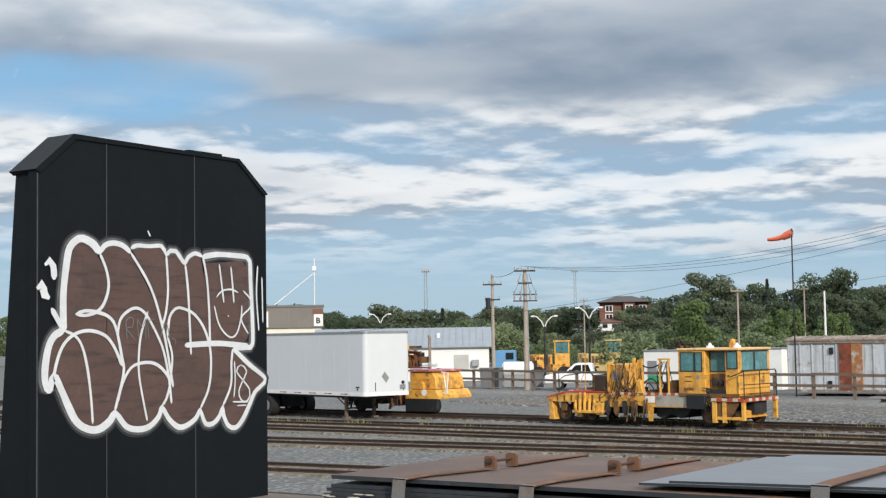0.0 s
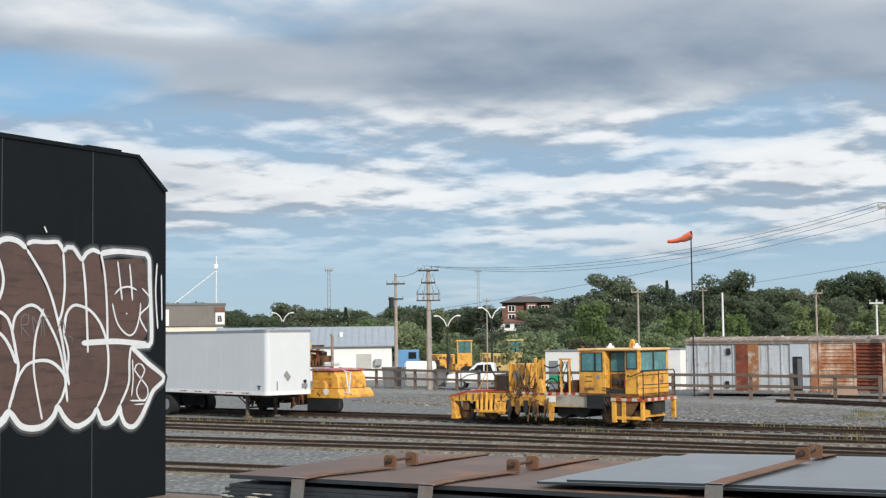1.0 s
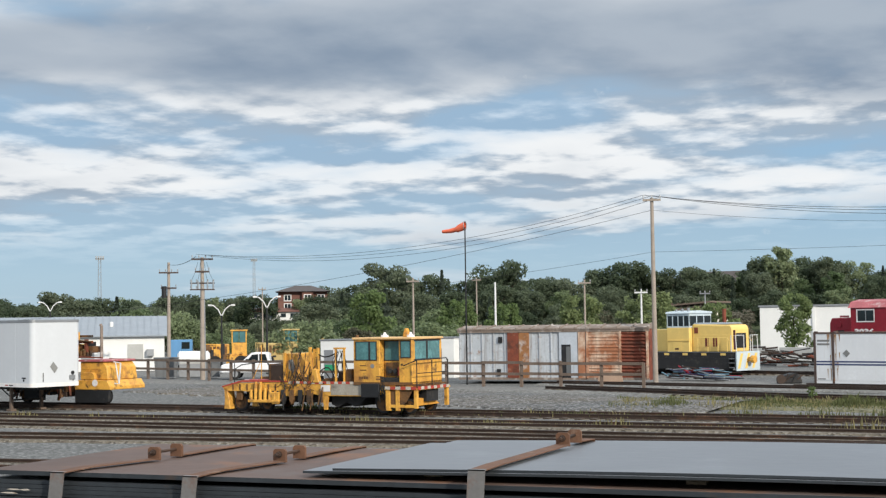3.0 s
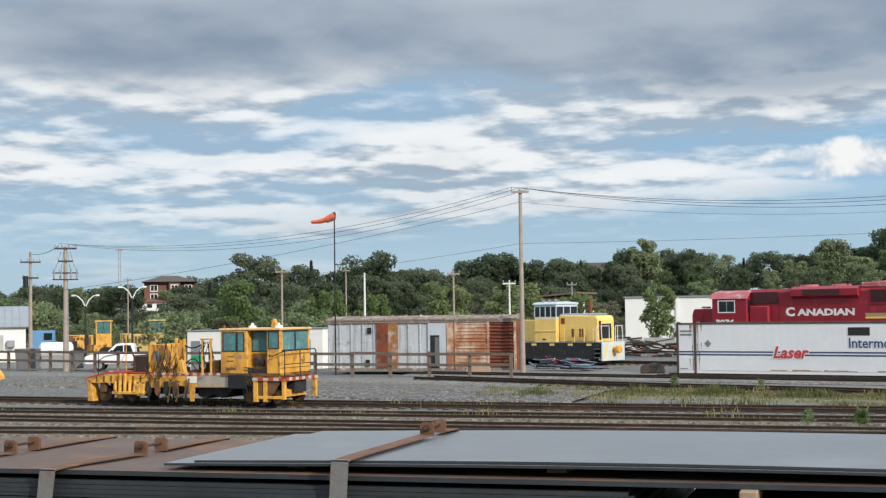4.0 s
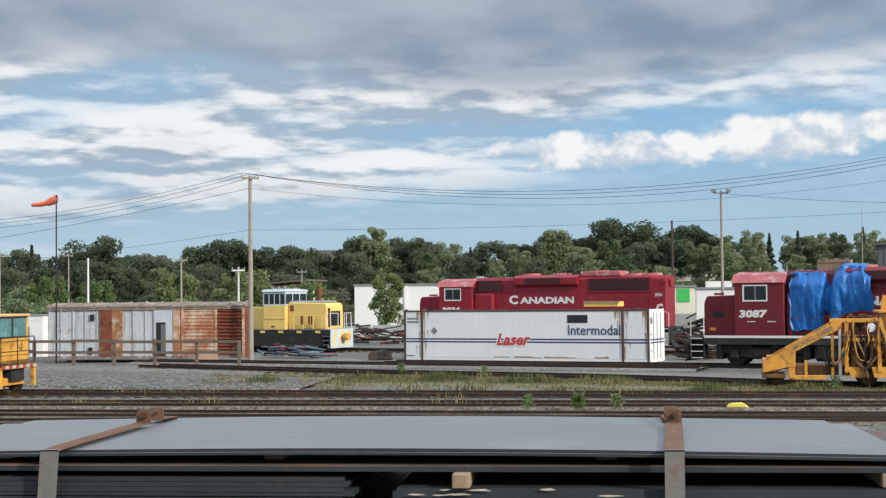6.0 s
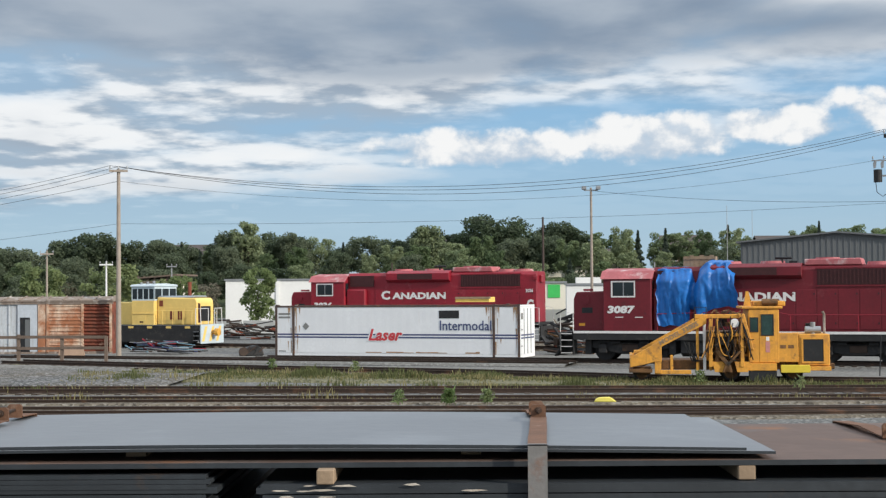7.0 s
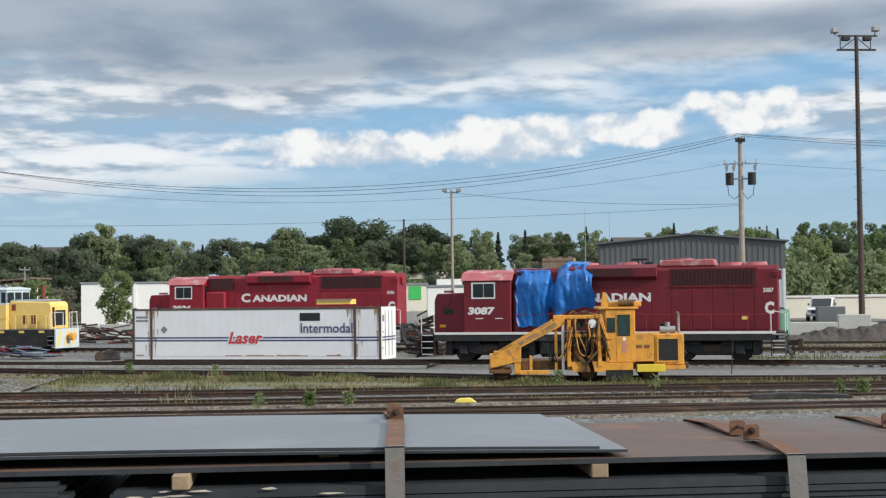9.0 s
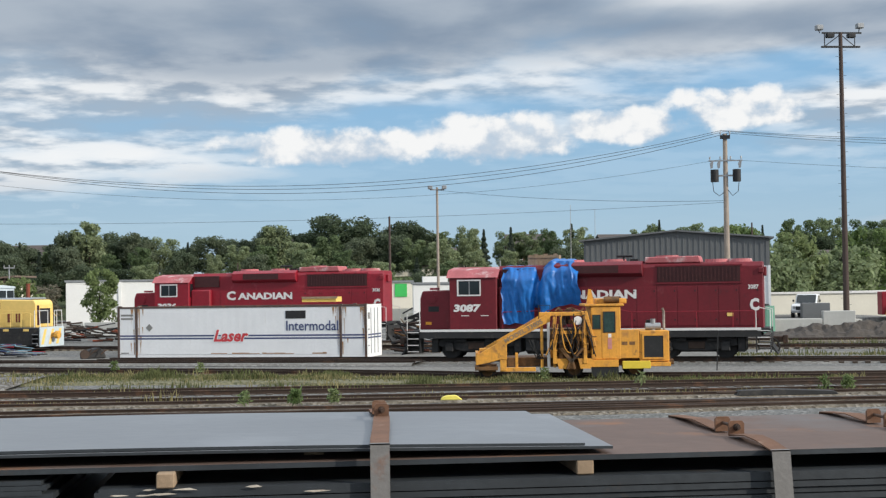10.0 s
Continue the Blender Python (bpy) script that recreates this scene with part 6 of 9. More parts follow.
    part("winch", tube(B(), (1.0, -1.1, 1.28), (2.2, -1.1, 1.30), 0.03), "loco_roof", t)
    # cab
    c0, c1, zt = 6.52, 9.18, 2.98
    s1, s2 = 7.74, 8.56
    part("cab_floor", box(B(), c0, c1, Y - 0.05, -Y, 1.12, 1.24), "mow_dirty", t)
    part("cab_body", box(B(), c0, s1, Y - 0.06, -Y, 1.22, zt - 0.04), "mow", t, "yellow cab front section", bevel=0.02)
    part("cab_body", box(B(), s1 + 0.01, s2, Y + 0.30, -Y, 1.22, zt - 0.04), "mow", t, bevel=0.02)
    part("cab_body", box(B(), s2 + 0.01, c1, Y + 0.02, -Y, 1.0, zt - 0.04), "mow", t, bevel=0.02)
    part("cab_roof", box(B(), c0 - 0.04, c1 + 0.06, Y - 0.11, -Y + 0.05, zt - 0.04, zt + 0.05), mat("faded_pink_yellow_roof", (0.70, 0.45, 0.20), 0.6, var=0.2, scale=1.5, dirt=((0.35, 0.2, 0.1), 0.35, 2)), t, bevel=0.015)
    framed_window(t, c0 + 0.14, s1 - 0.16, Y - 0.061, 2.14, 2.84, "cab_glass", "loco_black")
    framed_window(t, s1 + 0.05, s2 - 0.04, Y + 0.299, 2.12, 2.86, "cab_glass", "loco_black")
    framed_window(t, s2 + 0.14, s2 + 0.54, Y + 0.002, 2.24, 2.86, "cab_glass", "loco_black")
    part("window_mullion", box(B(), c0 + 0.72, c0 + 0.80, Y - 0.09, Y - 0.074, 2.14, 2.84), "loco_black", t)
    part("end_window", box(B(), c1 - 0.005, c1 + 0.008, Y + 0.25, -Y - 0.2, 2.16, 2.86), "cab_glass", t)
    part("end_window_frame", box(box(box(B(), c1, c1 + 0.012, Y + 0.18, -Y - 0.15, 2.86, 2.92), c1, c1 + 0.012, Y + 0.18, -Y - 0.15, 2.10, 2.16), c1, c1 + 0.012, -0.1, 0.05, 2.16, 2.86), "loco_black", t)
    part("lamp_recess", box(B(), s1 + 0.1, s2 - 0.1, Y + 0.22, Y + 0.299, 1.48, 2.02), "mow_dirty", t, bevel=0.01)
    for i in range(2):
        part("lamp", tube(B(), (s1 + 0.34 + i * 0.24, Y + 0.14, 1.68), (s1 + 0.34 + i * 0.24, Y + 0.22, 1.68), 0.10, n=14), "loco_black", t)
    part("cable_bundle", prism(B(), ((s1, 1.45), (s1 + 0.12, 1.45), (s1 + 0.35, 0.6), (s1 + 0.2, 0.6)), Y - 0.05, Y + 0.1), "loco_black", t)
    part("gap_panel", box(B(), s1 + 0.02, s2, Y + 0.05, Y + 0.29, 0.95, 1.42), "loco_black", t)
    for i in range(12):
        x0 = rnd.uniform(s1, s2 + 0.1)
        hose(t, rnd, (x0, Y + 0.1, rnd.uniform(1.2, 1.5)), (x0 + rnd.uniform(-0.3, 0.3), Y - 0.05, rnd.uniform(0.2, 0.7)), rnd.uniform(0, 0.2), 0.022)
    part("extinguisher", tube(B(), (s2 - 0.02, Y + 0.12, 1.50), (s2 - 0.02, Y + 0.12, 1.85), 0.06, n=10), "redwhite", t, "red fire extinguisher")
    part("cab_door", box(B(), s2 + 0.04, s2 + 0.60, Y + 0.003, Y + 0.02, 1.05, 2.92), "mow", t, bevel=0.008)
    part("door_handle", box(B(), s2 + 0.14, s2 + 0.2, Y - 0.02, Y + 0.002, 1.9, 1.98), "dark", t)
    for i in range(4):
        part("lettering_bar", box(B(), c0 + 0.25 + i * 0.11, c0 + 0.34 + i * 0.11, Y - 0.068, Y - 0.062, 1.36, 1.46), "mow_dirty", t)
    for i in range(2):
        part("lettering_bar", box(B(), c0 + 0.3, c0 + 0.6, Y - 0.068, Y - 0.062, 1.70 + i * 0.18, 1.74 + i * 0.18), "mow_dirty", t)
        part("lettering_bar", box(B(), c0 + 1.05, c0 + 1.35, Y - 0.068, Y - 0.062, 1.34 + i * 0.1, 1.38 + i * 0.1), "mow_dirty", t)
        part("lettering_bar", box(B(), c0 + 1.02, c0 + 1.36, Y - 0.068, Y - 0.062, 1.84 + i * 0.09, 1.88 + i * 0.09), "reg", t)
    part("sticker", tube(B(), (c0 + 0.88, Y - 0.066, 1.88), (c0 + 0.88, Y - 0.061, 1.88), 0.09, n=14), "placard", t)
    for x in (c0 + 1.1, c0 + 2.3):
        part("dome_beacon", tube(tube(B(), (x, -0.7, zt + 0.05), (x, -0.7, zt + 0.14), 0.17, 0.15, n=16), (x, -0.7, zt + 0.14), (x, -0.7, zt + 0.25), 0.09, 0.04, n=12), "white_text", t)
    part("amber_beacon", prism(B(), ((8.5, zt + 0.05), (8.78, zt + 0.05), (8.72, zt + 0.28), (8.68, zt + 0.40), (8.6, zt + 0.40), (8.55, zt + 0.28)), -0.8, -0.6), "reg", t, bevel=0.02)
    part("roof_lamp", tube(B(), (c0 + 0.1, -1.2, zt + 0.02), (c0 + 0.1, -1.2, zt + 0.15), 0.07, n=10), "mow_dirty", t)
    # rear platform with its frame under it
    part("rear_platform", box(B(), 8.06, 9.55, Y - 0.26, -Y, 0.94, 1.02), "mow", t)
    part("step_frame", box(box(B(), 8.10, 8.30, Y - 0.25, Y - 0.10, 0.12, 0.94), 8.55, 8.72, Y - 0.25, Y - 0.10, 0.12, 0.94), "mow", t, bevel=0.01)
    part("side_plate", prism(B(), ((8.3, 0.94), (9.3, 0.94), (9.0, 0.45), (8.8, 0.30), (8.3, 0.30)), Y - 0.20, Y - 0.16), "mow_dirty", t)
    part("plough_blade", prism(B(), ((-1.2, 0.30), (-0.9, 0.62), (0.6, 0.42), (0.9, 0.30)), 9.2, 9.26, "x"), "reg", t)
    part("rear_leg", box(B(), 9.38, 9.52, Y - 0.25, Y - 0.10, 0.22, 0.94), "mow", t, bevel=0.01)
    part("rear_leg", box(B(), 9.38, 9.52, -Y - 0.2, -Y - 0.05, 0.22, 0.94), "mow", t)
    part("rear_bar", box(B(), 8.1, 9.4, Y - 0.24, Y - 0.16, 0.24, 0.36), "mow", t, bevel=0.01)
    part("rear_beam", box(B(), 8.4, 9.4, -0.5, 0.5, 0.45, 0.94), "loco_black", t)
    for y in (Y - 0.2, -0.2, -Y - 0.1):
        part("rail_post", tube(B(), (9.5, y, 1.02), (9.5, y, 2.1), 0.022), "dark", t)
    part("hand_rail", pipe(B(), [(8.9, Y - 0.2, 1.9), (9.5, Y - 0.2, 2.12), (9.5, -Y - 0.2, 2.15), (9.5, -Y - 0.1, 2.0)], 0.024), "dark", t)
    part("hand_rail", pipe(B(), [(9.5, Y - 0.2, 1.6), (9.5, -Y - 0.1, 1.6)], 0.018), "dark", t)
    return t


tamper((-31.18, 53.75, 0.06), -5.5)


def regulator(at, rz):
    rnd = random.Random(11)
    t = thing("ballast_regulator", at, rz, "orange-yellow ballast regulator with a raised wing plough, on weedy rails", "track machine", "yellow track machines")
    Y = -1.2
    part("chassis", box(B(), 1.2, 7.5, Y + 0.3, -Y - 0.3, 0.42, 0.80), "mow_dirty", t, bevel=0.02)
    wing = part("wing_beam", prism(B(), ((0.0, 0.53), (0.0, 0.91), (2.95, 2.58), (2.95, 2.22), (1.22, 1.33), (1.22, 0.74), (0.95, 0.74), (0.5, 0.62)), Y - 0.12, Y + 0.02), "reg", t, "sloping yellow plough wing", bevel=0.015)
    part("wing_beam", prism(B(), ((0.0, 0.53), (0.0, 0.91), (2.95, 2.58), (2.95, 2.22), (1.22, 1.33), (1.22, 0.74), (0.95, 0.74), (0.5, 0.62)), -Y - 0.02, -Y + 0.12), "reg", t)
    part("wing_leg", box(B(), 0.95, 1.20, Y - 0.10, Y + 0.02, 0.30, 0.735), "reg", t, bevel=0.01)
    part("wing_foot", box(B(), 0.95, 2.35, Y - 0.06, Y + 0.08, 0.26, 0.42), "reg", t, bevel=0.01)
    part("front_beam", box(B(), -0.04, 0.86, Y - 0.08, -Y + 0.08, 0.32, 0.46), "mow_dirty", t, "greasy front beam", bevel=0.01)
    part("wing_plate", prism(B(), ((0.0, 0.55), (0.0, 1.0), (0.1, 1.0), (0.1, 0.55)), Y, -Y), "reg", t)
    up = math.degrees(math.atan2(1.58, 3.0))
    lettering("wordmark", "MODEL 3300S", 0.25, pose(1.16, Y - 0.128, 1.38, 90, -up, 0), "worn_letters", wing, 0.006, width=1.12, label="worn grey lettering along the wing")
    part("front_box", box(B(), 0.1, 0.8, Y + 0.1, -0.3, 0.25, 0.55), "mow_dirty", t, bevel=0.03)
    part("yellow_crate", box(B(), 0.15, 0.6, Y + 0.2, Y + 0.6, 0.95, 1.18), "reg", t)
    for x, r in ((0.45, 0.28), (3.9, 0.33), (6.3, 0.33)):
        rail_wheel(t, x, -0.78, r)
        rail_wheel(t, x, 0.72, r)
    for x in (1.55, 2.55, 2.82, 3.05):
        part("upright", box(B(), x, x + 0.11, Y - 0.02, Y + 0.1, 0.4, 1.0 if x < 2 else 2.2), "reg" if x != 2.82 else "white_text", t, bevel=0.01)
    part("top_beam", box(B(), 2.5, 4.3, Y - 0.05, Y + 0.15, 2.42, 2.58), "reg", t, bevel=0.02)
    for sx in (3.25, 4.15):
        part("lift_arm", prism(B(), ((sx, 0.55), (sx + 0.16, 0.55), (sx + 0.22, 1.1), (sx + 0.16, 2.45), (sx + 0.04, 2.45), (sx + 0.04, 1.1)), Y - 0.15, Y - 0.02), "mow_dirty", t, bevel=0.02)
    part("brace", prism(B(), ((4.15, 2.6), (4.4, 2.6), (4.75, 1.2), (4.55, 1.2)), Y - 0.1, Y + 0.02), "reg", t, bevel=0.02)
    part("claw", prism(B(), ((3.15, 0.75), (3.75, 0.75), (3.65, 0.35), (3.25, 0.35)), Y - 0.2, Y - 0.1), "reg", t)
    part("claw", prism(B(), ((4.0, 0.75), (4.6, 0.75), (4.5, 0.35), (4.1, 0.35)), Y - 0.2, Y - 0.1), "reg", t)
    part("lamp_disc", tube(B(), (4.02, Y - 0.20, 2.24), (4.02, Y - 0.16, 2.24), 0.17, n=20), "white_text", t, "round white lamp")
    for x0 in (3.02, 4.22):
        part("guide_upright", prism(B(), ((x0, 0.55), (x0 + 0.15, 0.55), (x0 + 0.12, 2.40), (x0 + 0.02, 2.40)), Y - 0.24, Y - 0.16), "reg", t, bevel=0.01)
    for x0, x1 in ((3.25, 3.75), (4.15, 3.68)):
        part("claw_arm", prism(B(), ((x0, 1.15), (x0 + 0.14, 1.18), (x1 + 0.1, 0.62), (x1 + 0.16, 0.34), (x1 - 0.16, 0.34), (x1 - 0.06, 0.58)), Y - 0.30, Y - 0.22), "mow_dirty", t, bevel=0.012)
    part("cross_guide", box(B(), 3.0, 4.4, Y - 0.22, Y - 0.15, 1.72, 1.84), "reg", t, bevel=0.01)
    for i in range(40):
        x0 = rnd.uniform(3.1, 4.4)
        hose(t, rnd, (x0, Y - 0.20, rnd.uniform(1.5, 2.7)), (x0 + rnd.uniform(-0.45, 0.45), Y - 0.26, rnd.uniform(0.8, 1.7)), rnd.uniform(-0.1, 0.45), rnd.choice((0.016, 0.024)), rnd.choice(("rubber", "mow_dirty", "reg")), 9)
    for i in range(14):
        a = i * 0.45
        part("coiled_hose", tube(B(), (3.15 + 0.075 * i, Y + 0.02 * (i % 3), 2.62 + 0.08 * math.sin(a * 3)), (3.3 + 0.075 * i, Y + 0.05, 2.66 + 0.1 * math.cos(a * 2)), 0.03), "mow_dirty", t)
    for i in range(34):
        x0, z0 = rnd.uniform(2.9, 4.7), rnd.uniform(0.5, 2.2)
        part("valve_block", box(B(), x0, x0 + rnd.uniform(0.1, 0.3), Y + rnd.uniform(-0.02, 0.3), Y + 0.6, z0, z0 + rnd.uniform(0.1, 0.4)), rnd.choice(("mow_dirty", "reg", "loco_black", "mow_dirty", "rail")), t, bevel=0.012)
    part("rail_guard", pipe(B(), [(2.5, Y, 2.1), (2.5, Y, 2.85), (2.95, Y, 2.85), (2.95, Y, 2.3)], 0.02), "dark", t)
    for i in range(6):
        hose(t, rnd, (2.1 + 0.06 * i, Y + 0.05, 1.5), (2.4 + 0.05 * i, Y - 0.05, 0.75), -0.2 + 0.08 * i, 0.025)
    part("dark_core", box(B(), 2.95, 4.5, Y + 0.5, 0.9, 0.4, 1.9), "mow_dirty", t)
    # cab
    part("cab", box(B(), 4.55, 5.72, Y, -Y, 0.68, 2.78), "reg", t, "yellow operator's cab", bevel=0.03)
    part("cab_roof", box(B(), 4.30, 5.85, Y - 0.06, -Y + 0.06, 2.78, 2.88), "reg", t, bevel=0.02)
    part("roof_box", box(B(), 4.75, 6.0, -0.9, 0.8, 2.88, 3.08), "reg", t, bevel=0.03)
    part("roof_tank", tube(B(), (5.1, -0.95, 3.04), (5.7, -0.95, 3.04), 0.13, n=12), "mow_dirty", t)
    part("amber_beacon", prism(B(), ((4.42, 2.88), (4.70, 2.88), (4.66, 3.22), (4.60, 3.46), (4.50, 3.46)), -0.9, -0.7), "reg", t)
    framed_window(t, 4.64, 4.90, Y - 0.001, 1.92, 2.42, "dim_glass", "loco_black")
    framed_window(t, 5.06, 5.48, Y - 0.013, 1.78, 2.54, "dim_glass", "loco_black")
    part("door", box(B(), 4.97, 5.60, Y - 0.012, Y - 0.001, 0.72, 2.66), "reg", t, bevel=0.006)
    part("door_sticker", box(B(), 5.20, 5.36, Y - 0.02, Y - 0.0125, 1.10, 1.52), mat("pink_sticker", (0.5, 0.22, 0.2), 0.6, var=0.2, scale=6), t)
    part("door_sticker", box(B(), 5.22, 5.34, Y - 0.02, Y - 0.0125, 1.55, 1.70), "white_text", t)
    part("side_window", box(B(), 5.722, 5.73, -0.9, 0.8, 1.85, 2.6), "cab_glass", t)
    part("step_plate", box(B(), 4.5, 5.6, Y - 0.15, Y + 0.25, 0.40, 0.68), "reg", t, bevel=0.01)
    part("skirt", box(B(), 4.55, 5.6, Y - 0.12, Y + 0.1, 0.02, 0.39), "dark", t)
    # engine end
    part("side_locker", box(B(), 5.62, 6.44, Y + 0.01, Y + 0.7, 0.72, 1.84), "reg", t, bevel=0.02)
    for i in range(2):
        part("lettering_bar", box(B(), 5.75 + 0.30 * i, 5.97 + 0.30 * i, Y + 0.002, Y + 0.009, 1.25, 1.38), "mow_dirty", t)
    part("engine_housing", box(B(), 6.45, 7.62, Y + 0.02, -Y - 0.02, 0.58, 1.80), "reg", t, "yellow engine housing", bevel=0.03)
    part("radiator", box(B(), 6.62, 7.38, Y - 0.005, Y + 0.015, 0.75, 1.60), "dark", t, "dark radiator core")
    part("radiator_frame", box(box(box(box(B(), 6.55, 7.45, Y - 0.02, Y + 0.014, 1.60, 1.68), 6.55, 7.45, Y - 0.02, Y + 0.014, 0.68, 0.75), 6.55, 6.62, Y - 0.02, Y + 0.014, 0.75, 1.6), 7.38, 7.45, Y - 0.02, Y + 0.014, 0.75, 1.6), "reg", t)
    part("rear_beam", box(B(), 6.0, 7.65, Y - 0.12, -Y, 0.40, 0.56), "reg", t, bevel=0.01)
    part("bright_step", box(B(), 5.75, 6.85, Y - 0.2, Y - 0.05, 0.32, 0.62), mat("fresh_yellow_paint", (0.66, 0.50, 0.05), 0.5, var=0.12, scale=2, dirt=((0.3, 0.2, 0.05), 0.2, 3)), t, bevel=0.015)
    part("muffler", tube(tube(B(), (6.75, -0.7, 1.95), (7.35, -0.7, 1.95), 0.14, n=14), (7.05, -0.7, 1.8), (7.05, -0.7, 2.25), 0.10, n=12), "metal", t)
    part("air_cleaner", tube(B(), (7.0, -0.3, 1.8), (7.0, -0.3, 2.2), 0.18, n=14), "dark", t)
    part("exhaust", pipe(B(), [(7.5, -0.6, 1.8), (7.5, -0.6, 2.55), (7.44, -0.6, 2.66)], 0.05), "roof_rust", t)
    part("coupler", box(B(), 7.6, 7.95, -0.15, 0.15, 0.40, 0.62), "mow_dirty", t, bevel=0.03)
    for i in range(5):
        part("hinge", box(B(), 7.55, 7.66, Y + 0.05, Y + 0.12, 0.7 + 0.2 * i, 0.78 + 0.2 * i), "mow_dirty", t)
    return t


regulator((6.95, 56.6, 0.04), -6.5)


def small_machine(at, rz):
    rnd = random.Random(5)
    t = thing("rail_service_machine", at, rz, "bright yellow track machine with black apron behind a trailer", "track machine", "yellow track machines")
    part("hood", prism(B(), ((0.95, 1.12), (0.95, 1.95), (2.30, 1.95), (2.52, 1.70), (2.62, 1.12)), -1.05, 1.05), "mow", t, "bright yellow engine hood", bevel=0.03)
    part("hood_step", prism(B(), ((1.15, 1.13), (1.15, 1.36), (1.30, 1.48), (1.80, 1.48), (1.98, 1.36), (1.98, 1.13)), -1.28, -1.06), "mow", t, bevel=0.02)
    part("hood_side_lid", box(B(), 1.05, 2.15, -1.065, -1.051, 1.60, 1.90), "mow", t, bevel=0.006)
    part("top_platform", box(B(), 0.65, 2.45, -1.15, 1.1, 1.96, 2.05), "loco_roof", t, "faded pink platform", bevel=0.01)
    part("apron", prism(B(), ((0.85, 0.06), (0.85, 0.66), (2.90, 0.66), (2.84, 0.12), (2.6, 0.06)), -1.32, -1.14), "dark", t, "black rubber apron", bevel=0.02)
    part("fender", prism(B(), ((0.85, 0.67), (0.85, 1.11), (2.72, 1.11), (2.94, 0.82), (2.94, 0.67)), -1.32, 1.2), "mow", t, bevel=0.02)
    part("upright", box(B(), 0.02, 0.30, -1.2, -0.8, 0.9, 2.1), "mow", t, bevel=0.02)
    part("mast", box(B(), 0.46, 0.66, -0.95, -0.75, 2.23, 3.35), "mow", t, bevel=0.01)
    part("cross_beam", box(B(), -0.35, 1.5, -0.95, -0.80, 2.82, 2.94), "boxcar_rust", t)
    part("cross_beam", box(B(), -0.3, 1.2, -0.6, -0.45, 3.10, 3.20), "mow_dirty", t)
    part("rust_frame", box(box(B(), -0.30, -0.18, -0.95, -0.8, 1.0, 3.1), 1.10, 1.22, -0.95, -0.8, 2.22, 3.0), "boxcar_rust", t)
    for k in range(5):
        part("filter_bowl", tube(B(), (0.75 + 0.2 * k, -1.0, 2.23), (0.75 + 0.2 * k, -1.0, 2.42 + 0.05 * (k % 3)), 0.06, n=8), "mow_dirty", t)
    part("rail", pipe(B(), [(0.1, -1.2, 2.2), (2.4, -1.2, 2.15)], 0.035), "boxcar_rust", t)
    part("deck_rail", pipe(B(), [(0.0, -1.0, 3.0), (1.6, -1.0, 2.9)], 0.04), "mow_dirty", t)
    part("exhaust", pipe(B(), [(1.75, -0.5, 2.1), (1.75, -0.5, 3.6), (1.68, -0.5, 3.7)], 0.07), "roof_rust", t)
    part("logo_disc", tube(B(), (2.05, -1.335, 0.98), (2.05, -1.321, 0.98), 0.16, n=20), "white_text", t, "round white disc")
    part("frame", box(B(), -3.6, 0.5, -1.1, 1.1, 0.55, 0.85), "mow_dirty", t)
    part("black_box", box(B(), -2.3, -1.2, -1.3, -1.0, 0.15, 0.95), "dark", t, bevel=0.02)
    part("marker", box(B(), -1.2, -0.5, -1.25, -1.1, 0.78, 0.90), "redwhite", t)
    for i in range(26):
        x0 = rnd.uniform(-3.4, 0.6)
        part("arm", tube(B(), (x0, -1.15, rnd.uniform(0.1, 0.5)), (x0 + rnd.uniform(-0.5, 0.5), -1.1, rnd.uniform(0.9, 1.9)), rnd.uniform(0.03, 0.07), n=6), rnd.choice(("mow_dirty", "boxcar_rust", "rail", "dark")), t)
    for i in range(10):
        x0 = rnd.uniform(-3.0, 1.8)
        hose(t, rnd, (x0, -1.2, rnd.uniform(1.2, 2.4)), (x0 + rnd.uniform(-0.6, 0.6), -1.25, rnd.uniform(0.4, 0.9)), rnd.uniform(-0.1, 0.3), 0.03)
    for i in range(24):
        x0 = rnd.uniform(-3.4, 0.2)
        part("valve_block", box(B(), x0, x0 + rnd.uniform(0.2, 0.5), -1.1, -0.5, rnd.uniform(0.3, 0.9), rnd.uniform(1.0, 1.7)), rnd.choice(("mow_dirty", "rail", "dark")), t, bevel=0.02)
    for i in range(10):
        x0 = rnd.uniform(0.0, 1.5)
        part("gear", box(B(), x0 - 0.3, x0 + rnd.uniform(-0.15, 0.15), -0.8, -0.2, 2.1 + rnd.uniform(0, 0.4), 2.4 + rnd.uniform(0.1, 0.5)), rnd.choice(("mow_dirty", "tan", "dark")), t, bevel=0.02)
    for x in (0.9, 2.2, -2.6):
        rail_wheel(t, x, -0.75, 0.36)
    fr = part("end_frame", pipe(B(), [(2.95, -1.0, 0.95), (3.2, -1.0, 0.95), (3.3, -1.0, 1.9), (2.9, -1.0, 1.95)], 0.035), "white_steel", t)
    part("end_frame", pipe(B(), [(3.2, -1.0, 0.95), (3.0, -1.0, 1.9)], 0.03), "white_steel", t)
    return t


small_machine((-41.5, 56.4, 0.1), -5)

